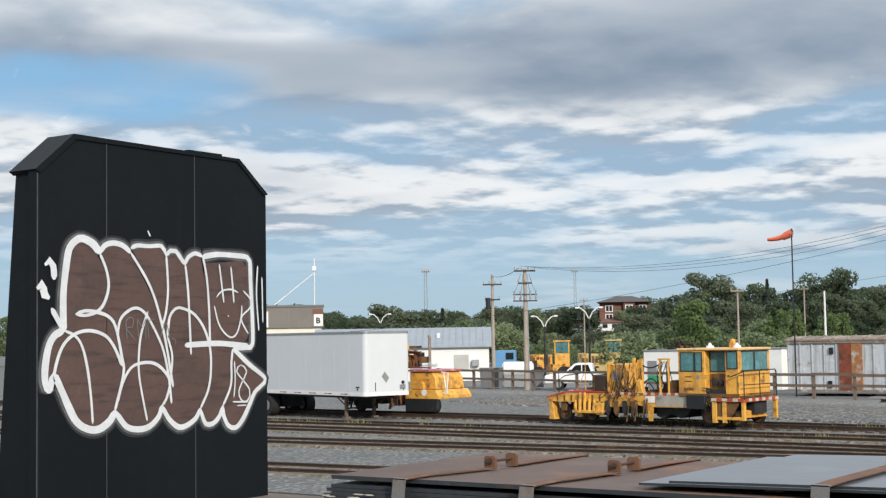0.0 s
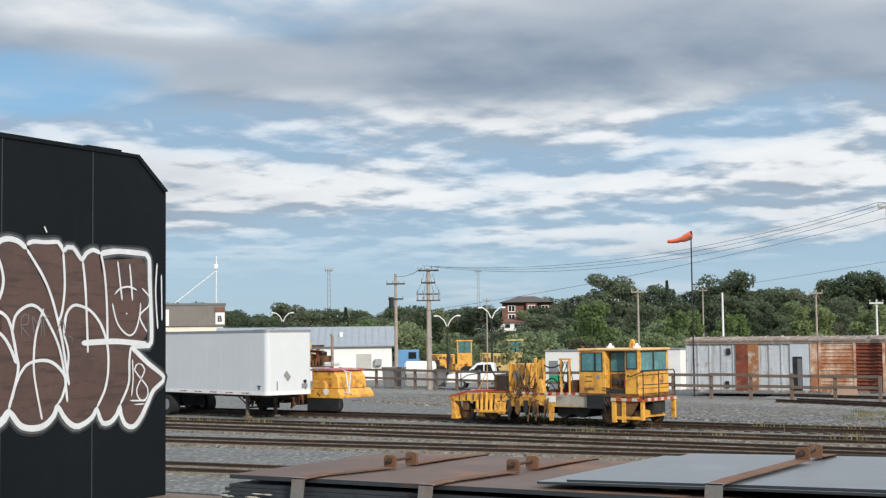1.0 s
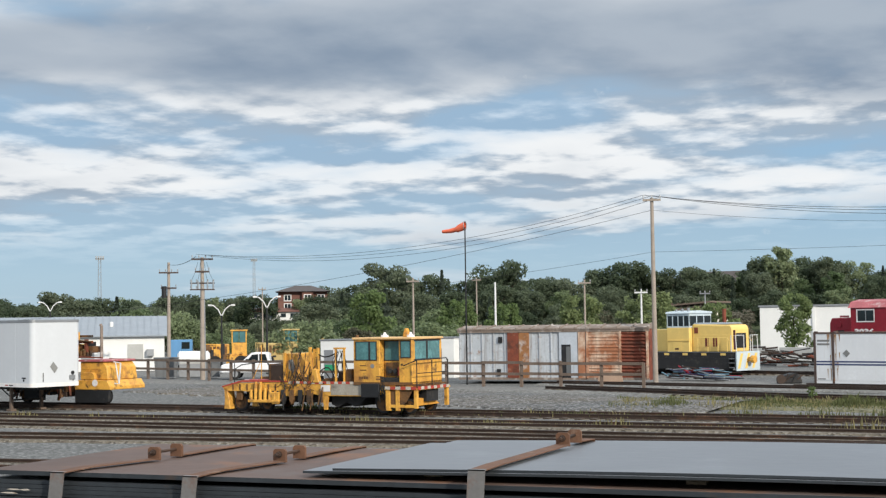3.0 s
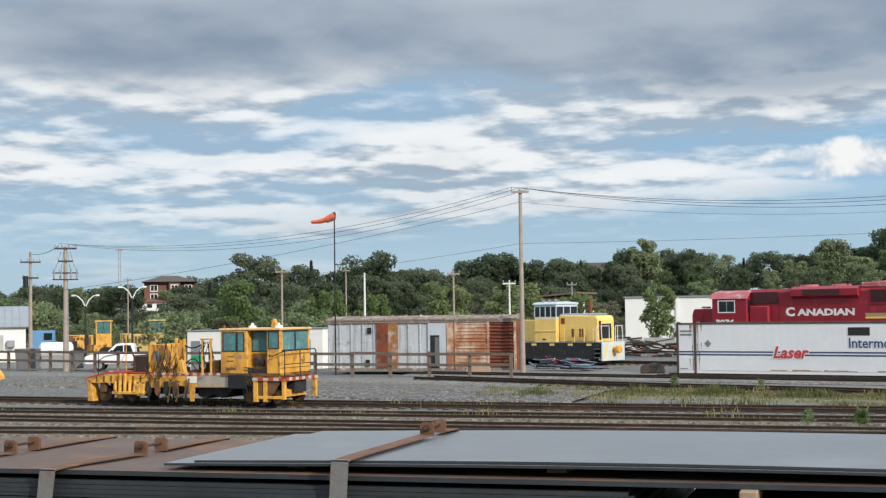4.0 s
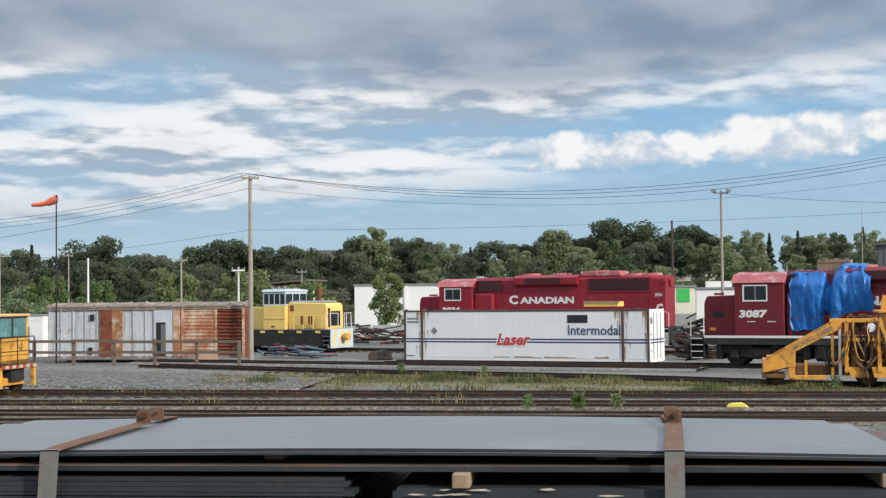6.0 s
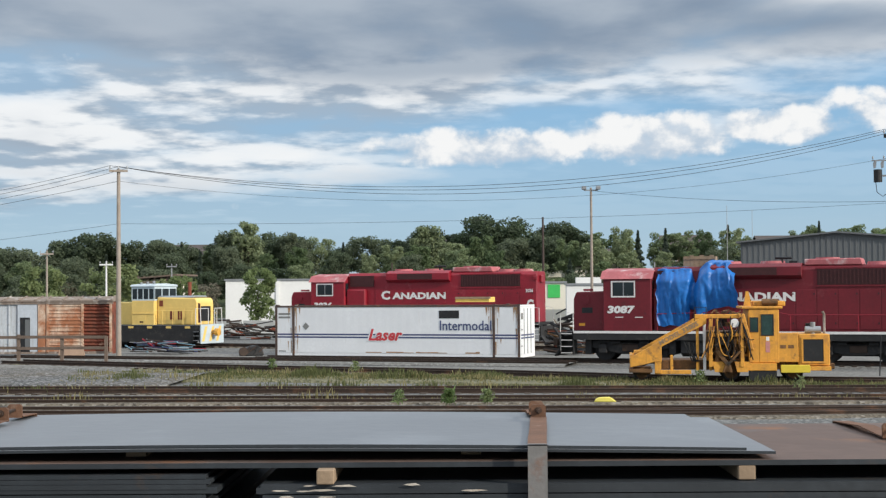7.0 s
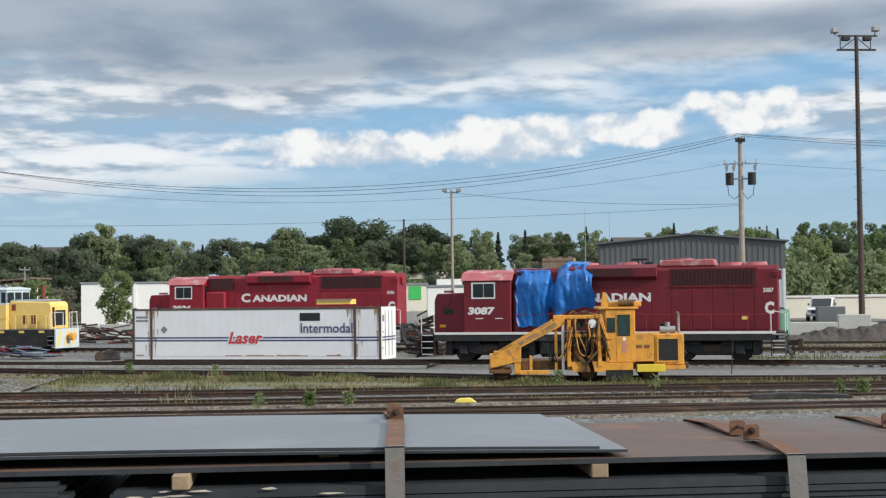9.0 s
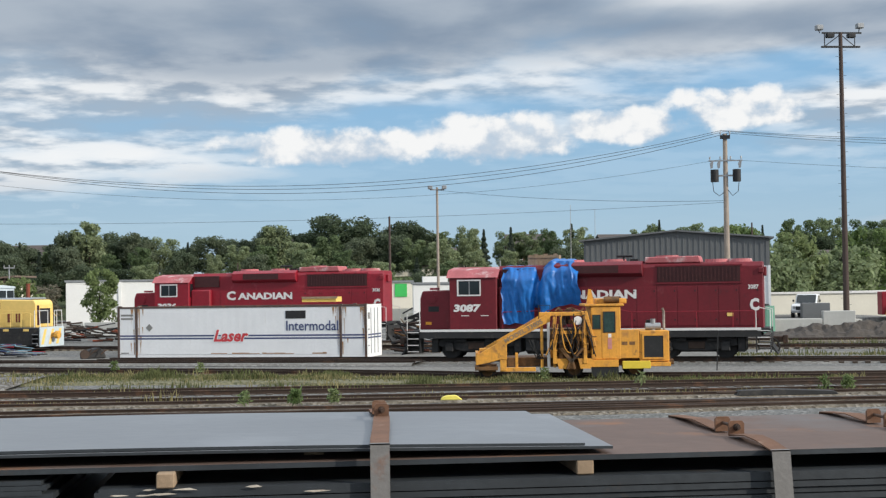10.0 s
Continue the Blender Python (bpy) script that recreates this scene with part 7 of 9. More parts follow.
# ---- blue tarpaulin over the near locomotive ----
tarp = thing("tarpaulin", (5.45 + perp.x, 71.9 + perp.y, 0.1), RZ, "bright blue crumpled tarpaulin draped over the locomotive hood", "tarpaulin")
vs, fs = [], []
NU, NV = 70, 60
for i in range(NU + 1):
    u = i / NU
    s = lerp(4.92, 9.0, u)
    low = 1.72 if u < 0.45 else lerp(1.95, 2.62, smooth01((u - 0.45) / 0.3))
    if 0.44 < u < 0.48:
        low = 2.5
    low += 0.10 * noise.noise((s * 2.2, 0, 3))
    right = 0.28 * smooth01((u - 0.80) / 0.2)
    crest = 4.52 + 0.28 * smooth01((u - 0.50) / 0.10) * (1 - smooth01((u - 0.88) / 0.12)) + 0.05 * noise.noise((s * 3, 1, 1)) - 0.55 * math.exp(-((u - 0.46) / 0.03) ** 2)
    for j in range(NV + 1):
        v = j / NV
        if v < 0.72:
            w = v / 0.72
            z = lerp(low, crest, w)
            fold = 0.20 * noise.noise((s * 2.6 + 0.5 * w, z * 0.45, 0)) + 0.10 * noise.noise((s * 6 + z, z * 0.9, 5)) + 0.03 * noise.noise((s * 12, z * 5, 7))
            bulge = 0.22 * math.sin(math.pi * min(1, w * 1.1)) * (1.0 if u > 0.46 else 0.6) - 0.25 * math.exp(-((u - 0.46) / 0.04) ** 2)
            y = -1.42 - bulge - fold + 0.42 * smooth01((w - 0.75) / 0.25)
            x = s + 0.10 * noise.noise((s, z * 2, 9)) - right * w - (0.30 * (u / 0.45 - 0.35) * (1 - w) if u < 0.45 else 0.0)
        else:
            w = (v - 0.72) / 0.28
            y = lerp(-0.88, 0.9, w)
            z = crest + 0.10 * math.sin(math.pi * w) + 0.05 * noise.noise((s * 3, y * 3, 2))
            x = s - right
        vs.append((x, y, z))
fs = [(i * (NV + 1) + j, (i + 1) * (NV + 1) + j, (i + 1) * (NV + 1) + j + 1, i * (NV + 1) + j + 1) for i in range(NU) for j in range(NV)]
sheet = raw("sheet", vs, fs, "tarp", tarp)
for p in sheet.data.polygons:
    p.use_smooth = True

crate = thing("wooden_crate", (5.45 + perp.x, 71.9 + perp.y, 4.72), RZ, "rough tan timber crate standing on the locomotive roof", "crate")
for k in range(6):
    part("board", box(B(), 6.05 + 0.25 * k, 6.27 + 0.25 * k, 0.10, 0.13, 0.0, 0.52 + 0.05 * (k % 2)), "timber", crate)
part("batten", box(B(), 6.05, 7.55, 0.07, 0.098, 0.36, 0.45), "timber", crate)
part("back", box(B(), 6.05, 7.55, 0.60, 0.64, 0.0, 0.5), "timber", crate)
for x in (6.0, 7.556):
    part("side", box(B(), x, x + 0.044, 0.1, 0.64, 0.0, 0.5), "timber", crate)

# ---- poles and wires ----


def crossarm(t, z, half, yaw=0, pins=4, material="pole_dark", r=0.06):
    a = part("crossarm", box(B(), -half, half, -0.12 - r, -0.12 + r, z - r, z + r), material, t)
    for i in range(pins):
        x = lerp(-half * 0.92, half * 0.92, i / max(1, pins - 1))
        part("insulator", tube(tube(B(), (x, -0.12, z + r), (x, -0.12, z + r + 0.12), 0.02), (x, -0.12, z + r + 0.08), (x, -0.12, z + r + 0.22), 0.05, 0.035, n=8), "metal", a)
    return a


def utility_pole(at, h, label, r=0.15, yaw=0, material="pole"):
    t = thing("utility_pole", at, yaw, label, "utility pole", "utility poles")
    part("pole", tube(B(), (0, 0, -0.3), (0, 0, h), r, r * 0.62, n=12), material, t)
    return t


p_c = utility_pole((-19.35, 80.9, 0.0), 10.85, "tall weathered timber utility pole beside a rusty boxcar", 0.16, 10)
crossarm(p_c, 10.72, 0.52, pins=3, material="pole")
p_a = utility_pole((-60.86, 94.05, 0), 8.75, "timber utility pole with two crossarms and a transformer", 0.17, 32)
crossarm(p_a, 7.95, 0.75)
crossarm(p_a, 6.75, 0.6, pins=2)
part("transformer", tube(B(), (-0.35, -0.1, 6.0), (-0.35, -0.1, 6.9), 0.2, n=14), "dark", p_a)
p_b = utility_pole((-52.4, 85.2, 0), 8.55, "pale timber utility pole crowded with switch gear and crossarms", 0.19, 32)
crossarm(p_b, 8.42, 0.75, pins=4)
crossarm(p_b, 7.55, 0.5, pins=3)
for z in (6.75, 6.3):
    crossarm(p_b, z, 0.85, pins=5, r=0.045)
for x in (-0.75, -0.3, 0.35, 0.75):
    part("switch", tube(B(), (x, -0.2, 6.35), (x, -0.2, 6.9), 0.05), "metal", p_b)
    part("lead", pipe(B(), [(x, -0.2, 6.9), (x * 0.7, -0.15, 7.4), (x * 0.4, -0.1, 8.2)], 0.012), "wire", p_b)
part("cable_run", tube(B(), (0.19, -0.05, 0), (0.13, -0.05, 6.3), 0.05), "metal", p_b)
p_d = utility_pole((24.08, 78.4, 0), 12.3, "grey utility pole carrying two black transformers and switch gear", 0.20, -14)
crossarm(p_d, 12.1, 0.28, pins=2, material="dark", r=0.10)
crossarm(p_d, 10.75, 0.95, pins=4, material="metal", r=0.035)
for x in (-0.78, -0.38, 0.80):
    part("cutout_switch", prism(B(), ((x - 0.06, 10.3), (x + 0.06, 10.35), (x + 0.1, 10.7), (x, 10.75), (x - 0.1, 10.6)), -0.2, -0.1), "metal", p_d)
for x in (-0.62, 0.62):
    part("transformer", tube(B(), (x, -0.1, 9.55), (x, -0.1, 10.25), 0.23, n=16), "dark", p_d, "black can transformer")
    part("hanger", box(B(), min(0, x), max(0, x), -0.15, -0.05, 9.85, 9.95), "metal", p_d)
    part("cable", pipe(B(), [(x * 1.2, -0.1, 9.6), (x * 1.1, -0.1, 9.0), (x * 0.6, -0.1, 8.75), (0.1, -0.1, 9.1)], 0.02), "wire", p_d)
lamp = thing("flood_lamp_pole", (9.55, 99.55, 0), 0, "slim grey pole with two floodlights at its top", "lamp pole", "lamp poles")
part("pole", tube(B(), (0, 0, 0), (0, 0, 10.9), 0.12, 0.08, n=10), "pole", lamp)
for s in (-1, 1):
    part("floodlight", box(B(), s * 0.5 - 0.16, s * 0.5 + 0.16, -0.3, 0.05, 10.75, 11.0), "metal", lamp, bevel=0.03)
part("arm", box(B(), -0.5, 0.5, -0.05, 0.05, 10.68, 10.76), "metal", lamp)
mast = thing("floodlight_mast", (42.3, 107.0, 0), 0, "tall brown steel floodlight mast with a lamp platform", "lamp mast", "lamp poles")
part("mast", tube(B(), (0, 0, 0.7), (0, 0, 23.4), 0.25, 0.15, n=14), "pole_dark", mast)
part("footing", box(B(), -0.9, 0.9, -0.9, 0.9, 0.0, 0.9), "concrete", mast, bevel=0.03)
part("platform", box(B(), -1.55, 1.55, -0.15, 0.15, 22.2, 22.32), "dark", mast)
part("top_bar", box(B(), -1.5, 1.7, -0.06, 0.06, 23.3, 23.42), "dark", mast)
for x in (-1.3, 1.15):
    part("strut", tube(B(), (x, 0, 22.3), (x, 0, 23.3), 0.04), "dark", mast)
    part("diagonal", tube(B(), (x, 0, 22.3), (0.05 * x, 0, 23.2), 0.035), "dark", mast)
    part("lamp_housing", box(B(), x * 0.7 - 0.3, x * 0.7 + 0.3, -0.4, 0.1, 22.95, 23.28), "dark", mast, bevel=0.04)
for x, z in ((-1.75, 23.55), (1.55, 23.7)):
    part("floodlight", box(B(), x - 0.28, x + 0.28, -0.35, 0.2, z, z + 0.42), "metal", mast, bevel=0.06)
    part("bracket", tube(B(), (x, 0, z), (x * 0.95, 0, 23.35), 0.04), "dark", mast)
for i in range(42):
    part("climbing_peg", tube(B(), (0.2 if i % 2 else -0.2, 0, 1.5 + i * 0.5), (0.42 if i % 2 else -0.42, 0, 1.5 + i * 0.5), 0.018, n=4), "dark", mast)


def sagging(p, q, sag, r=0.014, label="thin black overhead wire between the poles"):
    p, q = Vector(p), Vector(q)
    n = 28
    pts = [p.lerp(q, i / n) - Vector((0, 0, sag * 4 * (i / n) * (1 - i / n))) for i in range(n + 1)]
    w = part("overhead_wire", pipe(B(), pts, r, 4), "wire")
    return tagged(w, label, "wire", "overhead wires")


TB, TC, TD = (-52.4, 85.2, 8.6), (-19.35, 80.9, 10.85), (24.08, 78.4, 12.3)
for k, (dy, dz) in enumerate(((-0.5, 0.1), (0.0, 0.05), (0.5, -0.05))):
    sagging((TB[0] + dy, TB[1], TB[2] + dz), (TC[0] + dy, TC[1], TC[2] + dz), 1.35 + 0.12 * k)
    sagging((TC[0] + dy, TC[1], TC[2] + dz), (TD[0] + dy * 0.4, TD[1], TD[2] + dz), 2.1 + 0.14 * k, 0.017)
    sagging((TD[0] + dy * 0.4, TD[1], TD[2] + dz), (66, 70 + dy, 12.2 + dz), 1.0 + 0.1 * k)
sagging((TC[0], TC[1], 10.05), (TD[0], TD[1], 10.8), 1.7, 0.010)
sagging((TC[0], TC[1], 10.05), (-75, 84, 4.0), 1.2, 0.014)
sagging((TC[0], TC[1], 7.6), (TD[0], TD[1], 8.3), 0.35, 0.011)
sagging((TC[0], TC[1], 7.6), (-62, 94, 5.2), 0.6, 0.011)
sagging((TD[0], TD[1], 10.75), (66, 70, 9.6), 0.7, 0.010)
sagging((9.55, 99.5, 10.6), (24.08, 78.6, 8.4), 0.3, 0.014)
sagging((-60.86, 94.05, 8.5), (-52.9, 85.2, 8.55), 0.25, 0.02)

# ---- windsock ----
ws = thing("windsock_pole", (-30.72, 80.0, 0), 0, "thin dark pole with a ragged faded orange windsock", "windsock")
part("pole", tube(B(), (0, 0, 0), (0, 0, 9.55), 0.055, 0.04, n=8), "dark", ws)
bm = B()
rings = []
for i in range(11):
    u = i / 10
    c = Vector((-0.02 - 1.45 * u, 0, 9.62 - 0.30 * u - 0.10 * math.sin(u * 3)))
    rr_ = lerp(0.27, 0.13, u) * (1 + 0.15 * noise.noise((u * 6, 0, 2)))
    rings.append([bm.verts.new(c + Vector((0, math.cos(a) * rr_, math.sin(a) * rr_ * (1.0 if u < 0.4 else 0.75)))) for a in np.linspace(0, 2 * math.pi, 14, endpoint=False)])
for a, b in zip(rings, rings[1:]):
    for k in range(14):
        bm.faces.new((a[k], a[(k + 1) % 14], b[(k + 1) % 14], b[k]))
part("sock", bm, "windsock", ws, "ragged faded orange cloth sock", smooth=True)
part("ring", pipe(B(), [(0, 0.27 * math.cos(a), 9.62 + 0.27 * math.sin(a)) for a in np.linspace(0, 2 * math.pi, 17)], 0.02), "metal", ws)

# ---- fence ----
fence = thing("timber_fence", (0, 0, 1e-6), 0, "weathered grey-brown two-rail timber fence beside the asphalt lane", "fence")
line = [Vector((-62, 88.0)), Vector((-46.5, 81.9)), Vector((-33.5, 77.9)), Vector((-18.6, 75.0))]
posts = []
for a, b in zip(line, line[1:]):
    n = max(1, round((b - a).length / 2.55))
    posts += [a.lerp(b, i / n) for i in range(n)]
posts.append(line[-1])
for i, p in enumerate(posts):
    part("post", box(B(), p.x - 0.08, p.x + 0.08, p.y - 0.08, p.y + 0.08, -0.1, 1.38 + random.uniform(-0.04, 0.05)), "timber_grey", fence)
    if i:
        q = posts[i - 1]
        d2 = (p - q).normalized()
        ang = math.degrees(math.atan2(d2.y, d2.x))
        for z in (0.62, 1.22):
            o = part("fence_rail", box(B(), 0, (p - q).length - 0.01, -0.13, -0.085, 0, 0.16), "timber_grey", fence)
            o.matrix_basis = pose(q.x, q.y, z + random.uniform(-0.03, 0.03), 0, 0, ang)

# ---- buildings ----


def cladding(t, x0, x1, y, z0, z1, material, pitch=0.45, name="cladding"):
    """Upright ribbed sheeting facing -y."""
    bm = B()
    n = max(2, int((x1 - x0) / pitch))
    box(bm, x0, x1, y, y + 0.12, z0, z1)
    for i in range(n):
        x = x0 + (x1 - x0) * (i + 0.5) / n
        box(bm, x - 0.05, x + 0.05, y - 0.045, y + 0.01, z0, z1)
    return part(name, bm, material, t)


barn = thing("storage_barn", (22.7, 112.9, 0), -15.5, "large steel barn, charcoal cladding above white walls", "barn")
part("core", prism(B(), ((0.1, 0), (14.6, 0), (14.6, 7.3), (7.4, 7.95), (0.1, 7.3)), 0.15, 26), "barn_white", barn)
bm = B()
n = 34
for i in range(n):
    x = 14.7 * (i + 0.5) / n
    top = lerp(7.35, 8.02, x / 7.4) if x < 7.4 else lerp(8.02, 7.35, (x - 7.4) / 7.3)
    box(bm, x - 0.06, x + 0.06, -0.05, 0.02, 5.2, top - 0.02)
part("cladding_rib", bm, "barn_grey", barn)
part("gable_wall", prism(B(), ((0, 5.2), (14.7, 5.2), (14.7, 7.38), (7.4, 8.02), (0, 7.38)), 0.0, 0.14), "barn_grey", barn, "charcoal ribbed gable")
cladding(barn, 0, 14.7, 0.01, 0, 5.2, "barn_white", 0.9, "lower_wall")
part("roof", prism(B(), ((-0.35, 7.34), (-0.35, 7.46), (7.4, 8.16), (15.05, 7.46), (15.05, 7.34), (7.4, 8.03)), -0.35, 26.4), "barn_grey", barn, "dark low-pitched roof")
part("corner_trim", box(B(), 14.55, 14.75, -0.07, 0.1, 0, 5.2), "barn_white", barn)
part("side_wall", box(B(), 14.61, 14.72, 0.15, 26, 0, 7.3), "barn_grey", barn)

shed = thing("workshop_shed", (-81.1, 96.1, 0), 34, "low white workshop shed with a grey sheet roof", "shed")
part("wall", prism(B(), ((0, 0), (15.5, 0), (15.5, 3.05), (0, 3.05)), 0, 9), "white_wall", shed, "white plank wall")
part("roof", prism(B(), ((-0.4, 2.95), (-0.4, 3.05), (4.5, 4.75), (9.4, 3.05), (9.4, 2.95), (4.5, 4.6)), -0.3, 15.8, "x"), "grey_roof", shed, "grey corrugated roof")
for i in range(26):
    part("roof_seam", prism(B(), ((-0.38, 3.06), (-0.38, 3.10), (4.5, 4.80), (4.5, 4.76)), i * 0.6, i * 0.6 + 0.05, "x"), "grey_roof", shed)
part("window", box(B(), 12.4, 13.7, -0.06, 0.01, 0.9, 2.3), "concrete", shed, "grey shuttered window")
part("air_conditioner", box(B(), 14.0, 14.6, -0.5, 0.0, 1.3, 1.85), "metal", shed)
part("pipe", pipe(B(), [(7.5, -0.6, 0), (7.5, -0.6, 3.4), (7.4, -0.6, 3.6)], 0.16), "roof_rust", shed)
part("door", box(B(), 8.5, 9.6, -0.05, 0.01, 0, 2.1), "metal", shed)
part("gable", prism(B(), ((0.0, 3.05), (4.5, 4.6), (9.0, 3.05)), 15.2, 15.48, "x"), "white_wall", shed)
part("vent_cap", tube(B(), (11, 2.0, 3.6), (11, 2.0, 4.25), 0.16, n=10), "white_wall", shed)

office = thing("depot_building", (-118.0, 97.8, 0), 40.5, "flat-roofed depot with grey fascia over cream walls and a lettered sign", "building")
part("wall", box(B(), 0, 28, 0, 14, 0, 5.6), "cream", office)
cladding(office, -0.2, 28.2, -0.25, 5.15, 7.35, mat("brown_grey_fascia", (0.17, 0.155, 0.14), 0.7, var=0.1, scale=0.6), 0.5, "fascia")
part("parapet", box(B(), -0.3, 28.3, -0.35, 14.2, 7.35, 7.55), "barn_grey", office)
part("fascia_core", box(B(), -0.1, 28.1, -0.1, 14, 5.6, 7.34), "barn_grey", office)
part("sign_board", box(B(), 27.2, 28.15, -0.34, -0.30, 5.3, 6.55), "white_text", office, "white sign board")
part("sign_band", box(B(), 27.1, 28.2, -0.36, -0.30, 6.56, 7.1), "brick", office)
lettering("sign_letter", "B", 0.85, pose(27.4, -0.35, 5.6, 90), "dark", office, 0.03)
part("sign_board", box(B(), 19.6, 22.4, -0.36, -0.31, 5.2, 6.9), "white_text", office, "white lettered board")
for i in range(2):
    part("lettering_bar", box(B(), 19.9, 21.9 - 0.3 * i, -0.37, -0.361, 6.15 - 0.55 * i, 6.4 - 0.55 * i), "placard", office)
part("doorway", box(B(), 19.5, 22.2, -0.05, 0.02, 0, 4.6), "dark", office)
part("antenna", pipe(B(), [(27.3, 1.0, 7.5), (27.3, 1.0, 12.6)], 0.06), "white_steel", office)
part("antenna_stay", pipe(B(), [(27.3, 1.0, 11.0), (23.0, 1.0, 7.6)], 0.05), "white_steel", office)
part("antenna_dish", box(B(), 27.05, 27.5, 0.8, 1.1, 11.2, 11.7), "white_steel", office, bevel=0.05)


def simple_block(name, at, rz, w, d2, h, wall, label, category="building", roof=None, pitch=0.0, windows=(), group=""):
    t = thing(name, at, rz, label, category, group)
    part("wall", box(B(), 0, w, 0, d2, -2.5, h), wall, t)
    if pitch:
        part("roof", prism(B(), ((-0.4, h - 0.05), (d2 / 2, h + pitch), (d2 + 0.4, h - 0.05), (d2 + 0.4, h + 0.12), (d2 / 2, h + pitch + 0.2), (-0.4, h + 0.12)), -0.4, w + 0.4, "x"), roof or "brown_roof", t)
        part("gable", prism(B(), ((0, h), (d2 / 2, h + pitch - 0.05), (d2, h)), 0.0, w, "x"), wall, t)
    else:
        part("roof_edge", box(B(), -0.15, w + 0.15, -0.15, d2 + 0.15, h, h + 0.2), roof or "metal", t)
    for x, z, ww, wh in windows:
        wd = part("window", box(B(), x, x + ww, -0.06, 0.01, z, z + wh), "glass", t)
        part("window_frame", box(box(B(), x - 0.12, x + ww + 0.12, -0.08, 0.0, z - 0.14, z), x - 0.12, x + ww + 0.12, -0.08, 0.0, z + wh, z + wh + 0.12), "white_text", wd)
    return t


wh = simple_block("warehouse", (-27.6, 168.5, 0), 3, 34, 18, 5.1, "white_wall", "long low white warehouse behind the yard")
for x in (6.0, 13.2, 20.4, 27.6):
    part("pilaster", box(B(), x, x + 0.35, -0.15, 0.0, 0, 5.05), "white_wall", wh)
part("stain_band", box(B(), 10.0, 13.0, -0.05, 0.0, 0.3, 3.4), "cream", wh)
wh2 = simple_block("warehouse", (4.5, 152.0, 0), -2, 7.2, 14, 4.45, "cream", "low cream warehouse with a green panel")
part("green_panel", box(B(), 5.3, 6.6, -0.08, 0.0, 2.9, 4.3), "green_paint", wh2, "bright green panel")
tr = simple_block("white_semitrailer", (11.35, 146.0, 0), -2, 13.0, 2.5, 4.2, "white_wall", "long white trailer parked behind the locomotives", "trailer")
part("roof_unit", box(B(), 1.0, 3.6, 0.3, 2.0, 4.4, 5.0), "white_wall", tr)
simple_block("long_store", (40.0, 150.0, 0), -8, 60, 14, 2.6, "cream", "long low store with a white fascia beyond the parked truck", roof="white_text")
bs = simple_block("brown_shed", (-38.6, 168.0, 0), -6, 5.2, 8, 4.9, "cream", "tan building with a brown truss roof edge", roof="timber_grey")
for i in range(7):
    part("roof_truss", prism(B(), ((0.2 + i * 0.75, 5.1), (0.35 + i * 0.75, 5.1), (0.8 + i * 0.75, 5.75), (0.65 + i * 0.75, 5.75)), -0.1, 0.1), "timber_grey", bs)
part("roof_truss", prism(B(), ((-0.3, 5.35), (5.6, 5.75), (5.6, 5.95), (-0.3, 5.5)), -0.4, 8.0), "timber_grey", bs)

bk = thing("apartment_house", (-124.7, 229.0, 6.1), 27, "red brick apartment house with a dark hipped roof and white windows", "house")
part("wall", box(box(B(), 0, 9.0, 0, 9, -6.5, 3.75), 4.4, 6.4, -0.8, 0.0, -6.5, 3.75), "brick", bk)
bm = B()
lo = [bm.verts.new(p) for p in ((-0.5, -1.2, 3.75), (9.5, -1.2, 3.75), (9.5, 9.5, 3.75), (-0.5, 9.5, 3.75))]
hi = [bm.verts.new(p) for p in ((3.0, 4.1, 4.95), (6.0, 4.1, 4.95))]
for f in ((lo[0], lo[1], hi[1], hi[0]), (lo[1], lo[2], hi[1]), (lo[2], lo[3], hi[0], hi[1]), (lo[3], lo[0], hi[0]), (lo[3], lo[2], lo[1], lo[0])):
    bm.faces.new(f)
part("roof", bm, "brown_roof", bk, "dark hipped roof")
for x, y in ((1.2, -0.001), (4.85, -0.801), (7.3, -0.001)):
    for z in (0.55, 2.15):
        w = part("window", box(B(), x, x + 1.1, y - 0.05, y, z, z + 0.95), "glass", bk)
        part("window_frame", box(box(box(box(box(B(), x - 0.14, x + 1.24, y - 0.09, y, z + 0.95, z + 1.08), x - 0.14, x + 1.24, y - 0.09, y, z - 0.16, z), x - 0.14, x, y - 0.09, y, z, z + 0.95), x + 1.1, x + 1.24, y - 0.09, y, z, z + 0.95), x + 0.5, x + 0.6, y - 0.08, y, z, z + 0.95), "white_text", w)
part("porch", box(B(), -5.0, 4.0, -4.0, -0.9, -6.5, 0.0), "white_wall", bk, "white lower storey")
for i in range(5):
    part("porch_window", box(B(), -4.5 + i * 1.7, -3.6 + i * 1.7, -4.05, -4.0, -0.95, -0.25), "glass", bk)
part("porch_roof", prism(B(), ((-4.4, 0.0), (-4.4, 0.12), (-0.9, 0.75), (-0.9, 0.0)), -5.3, 4.3, "x"), "brick", bk)
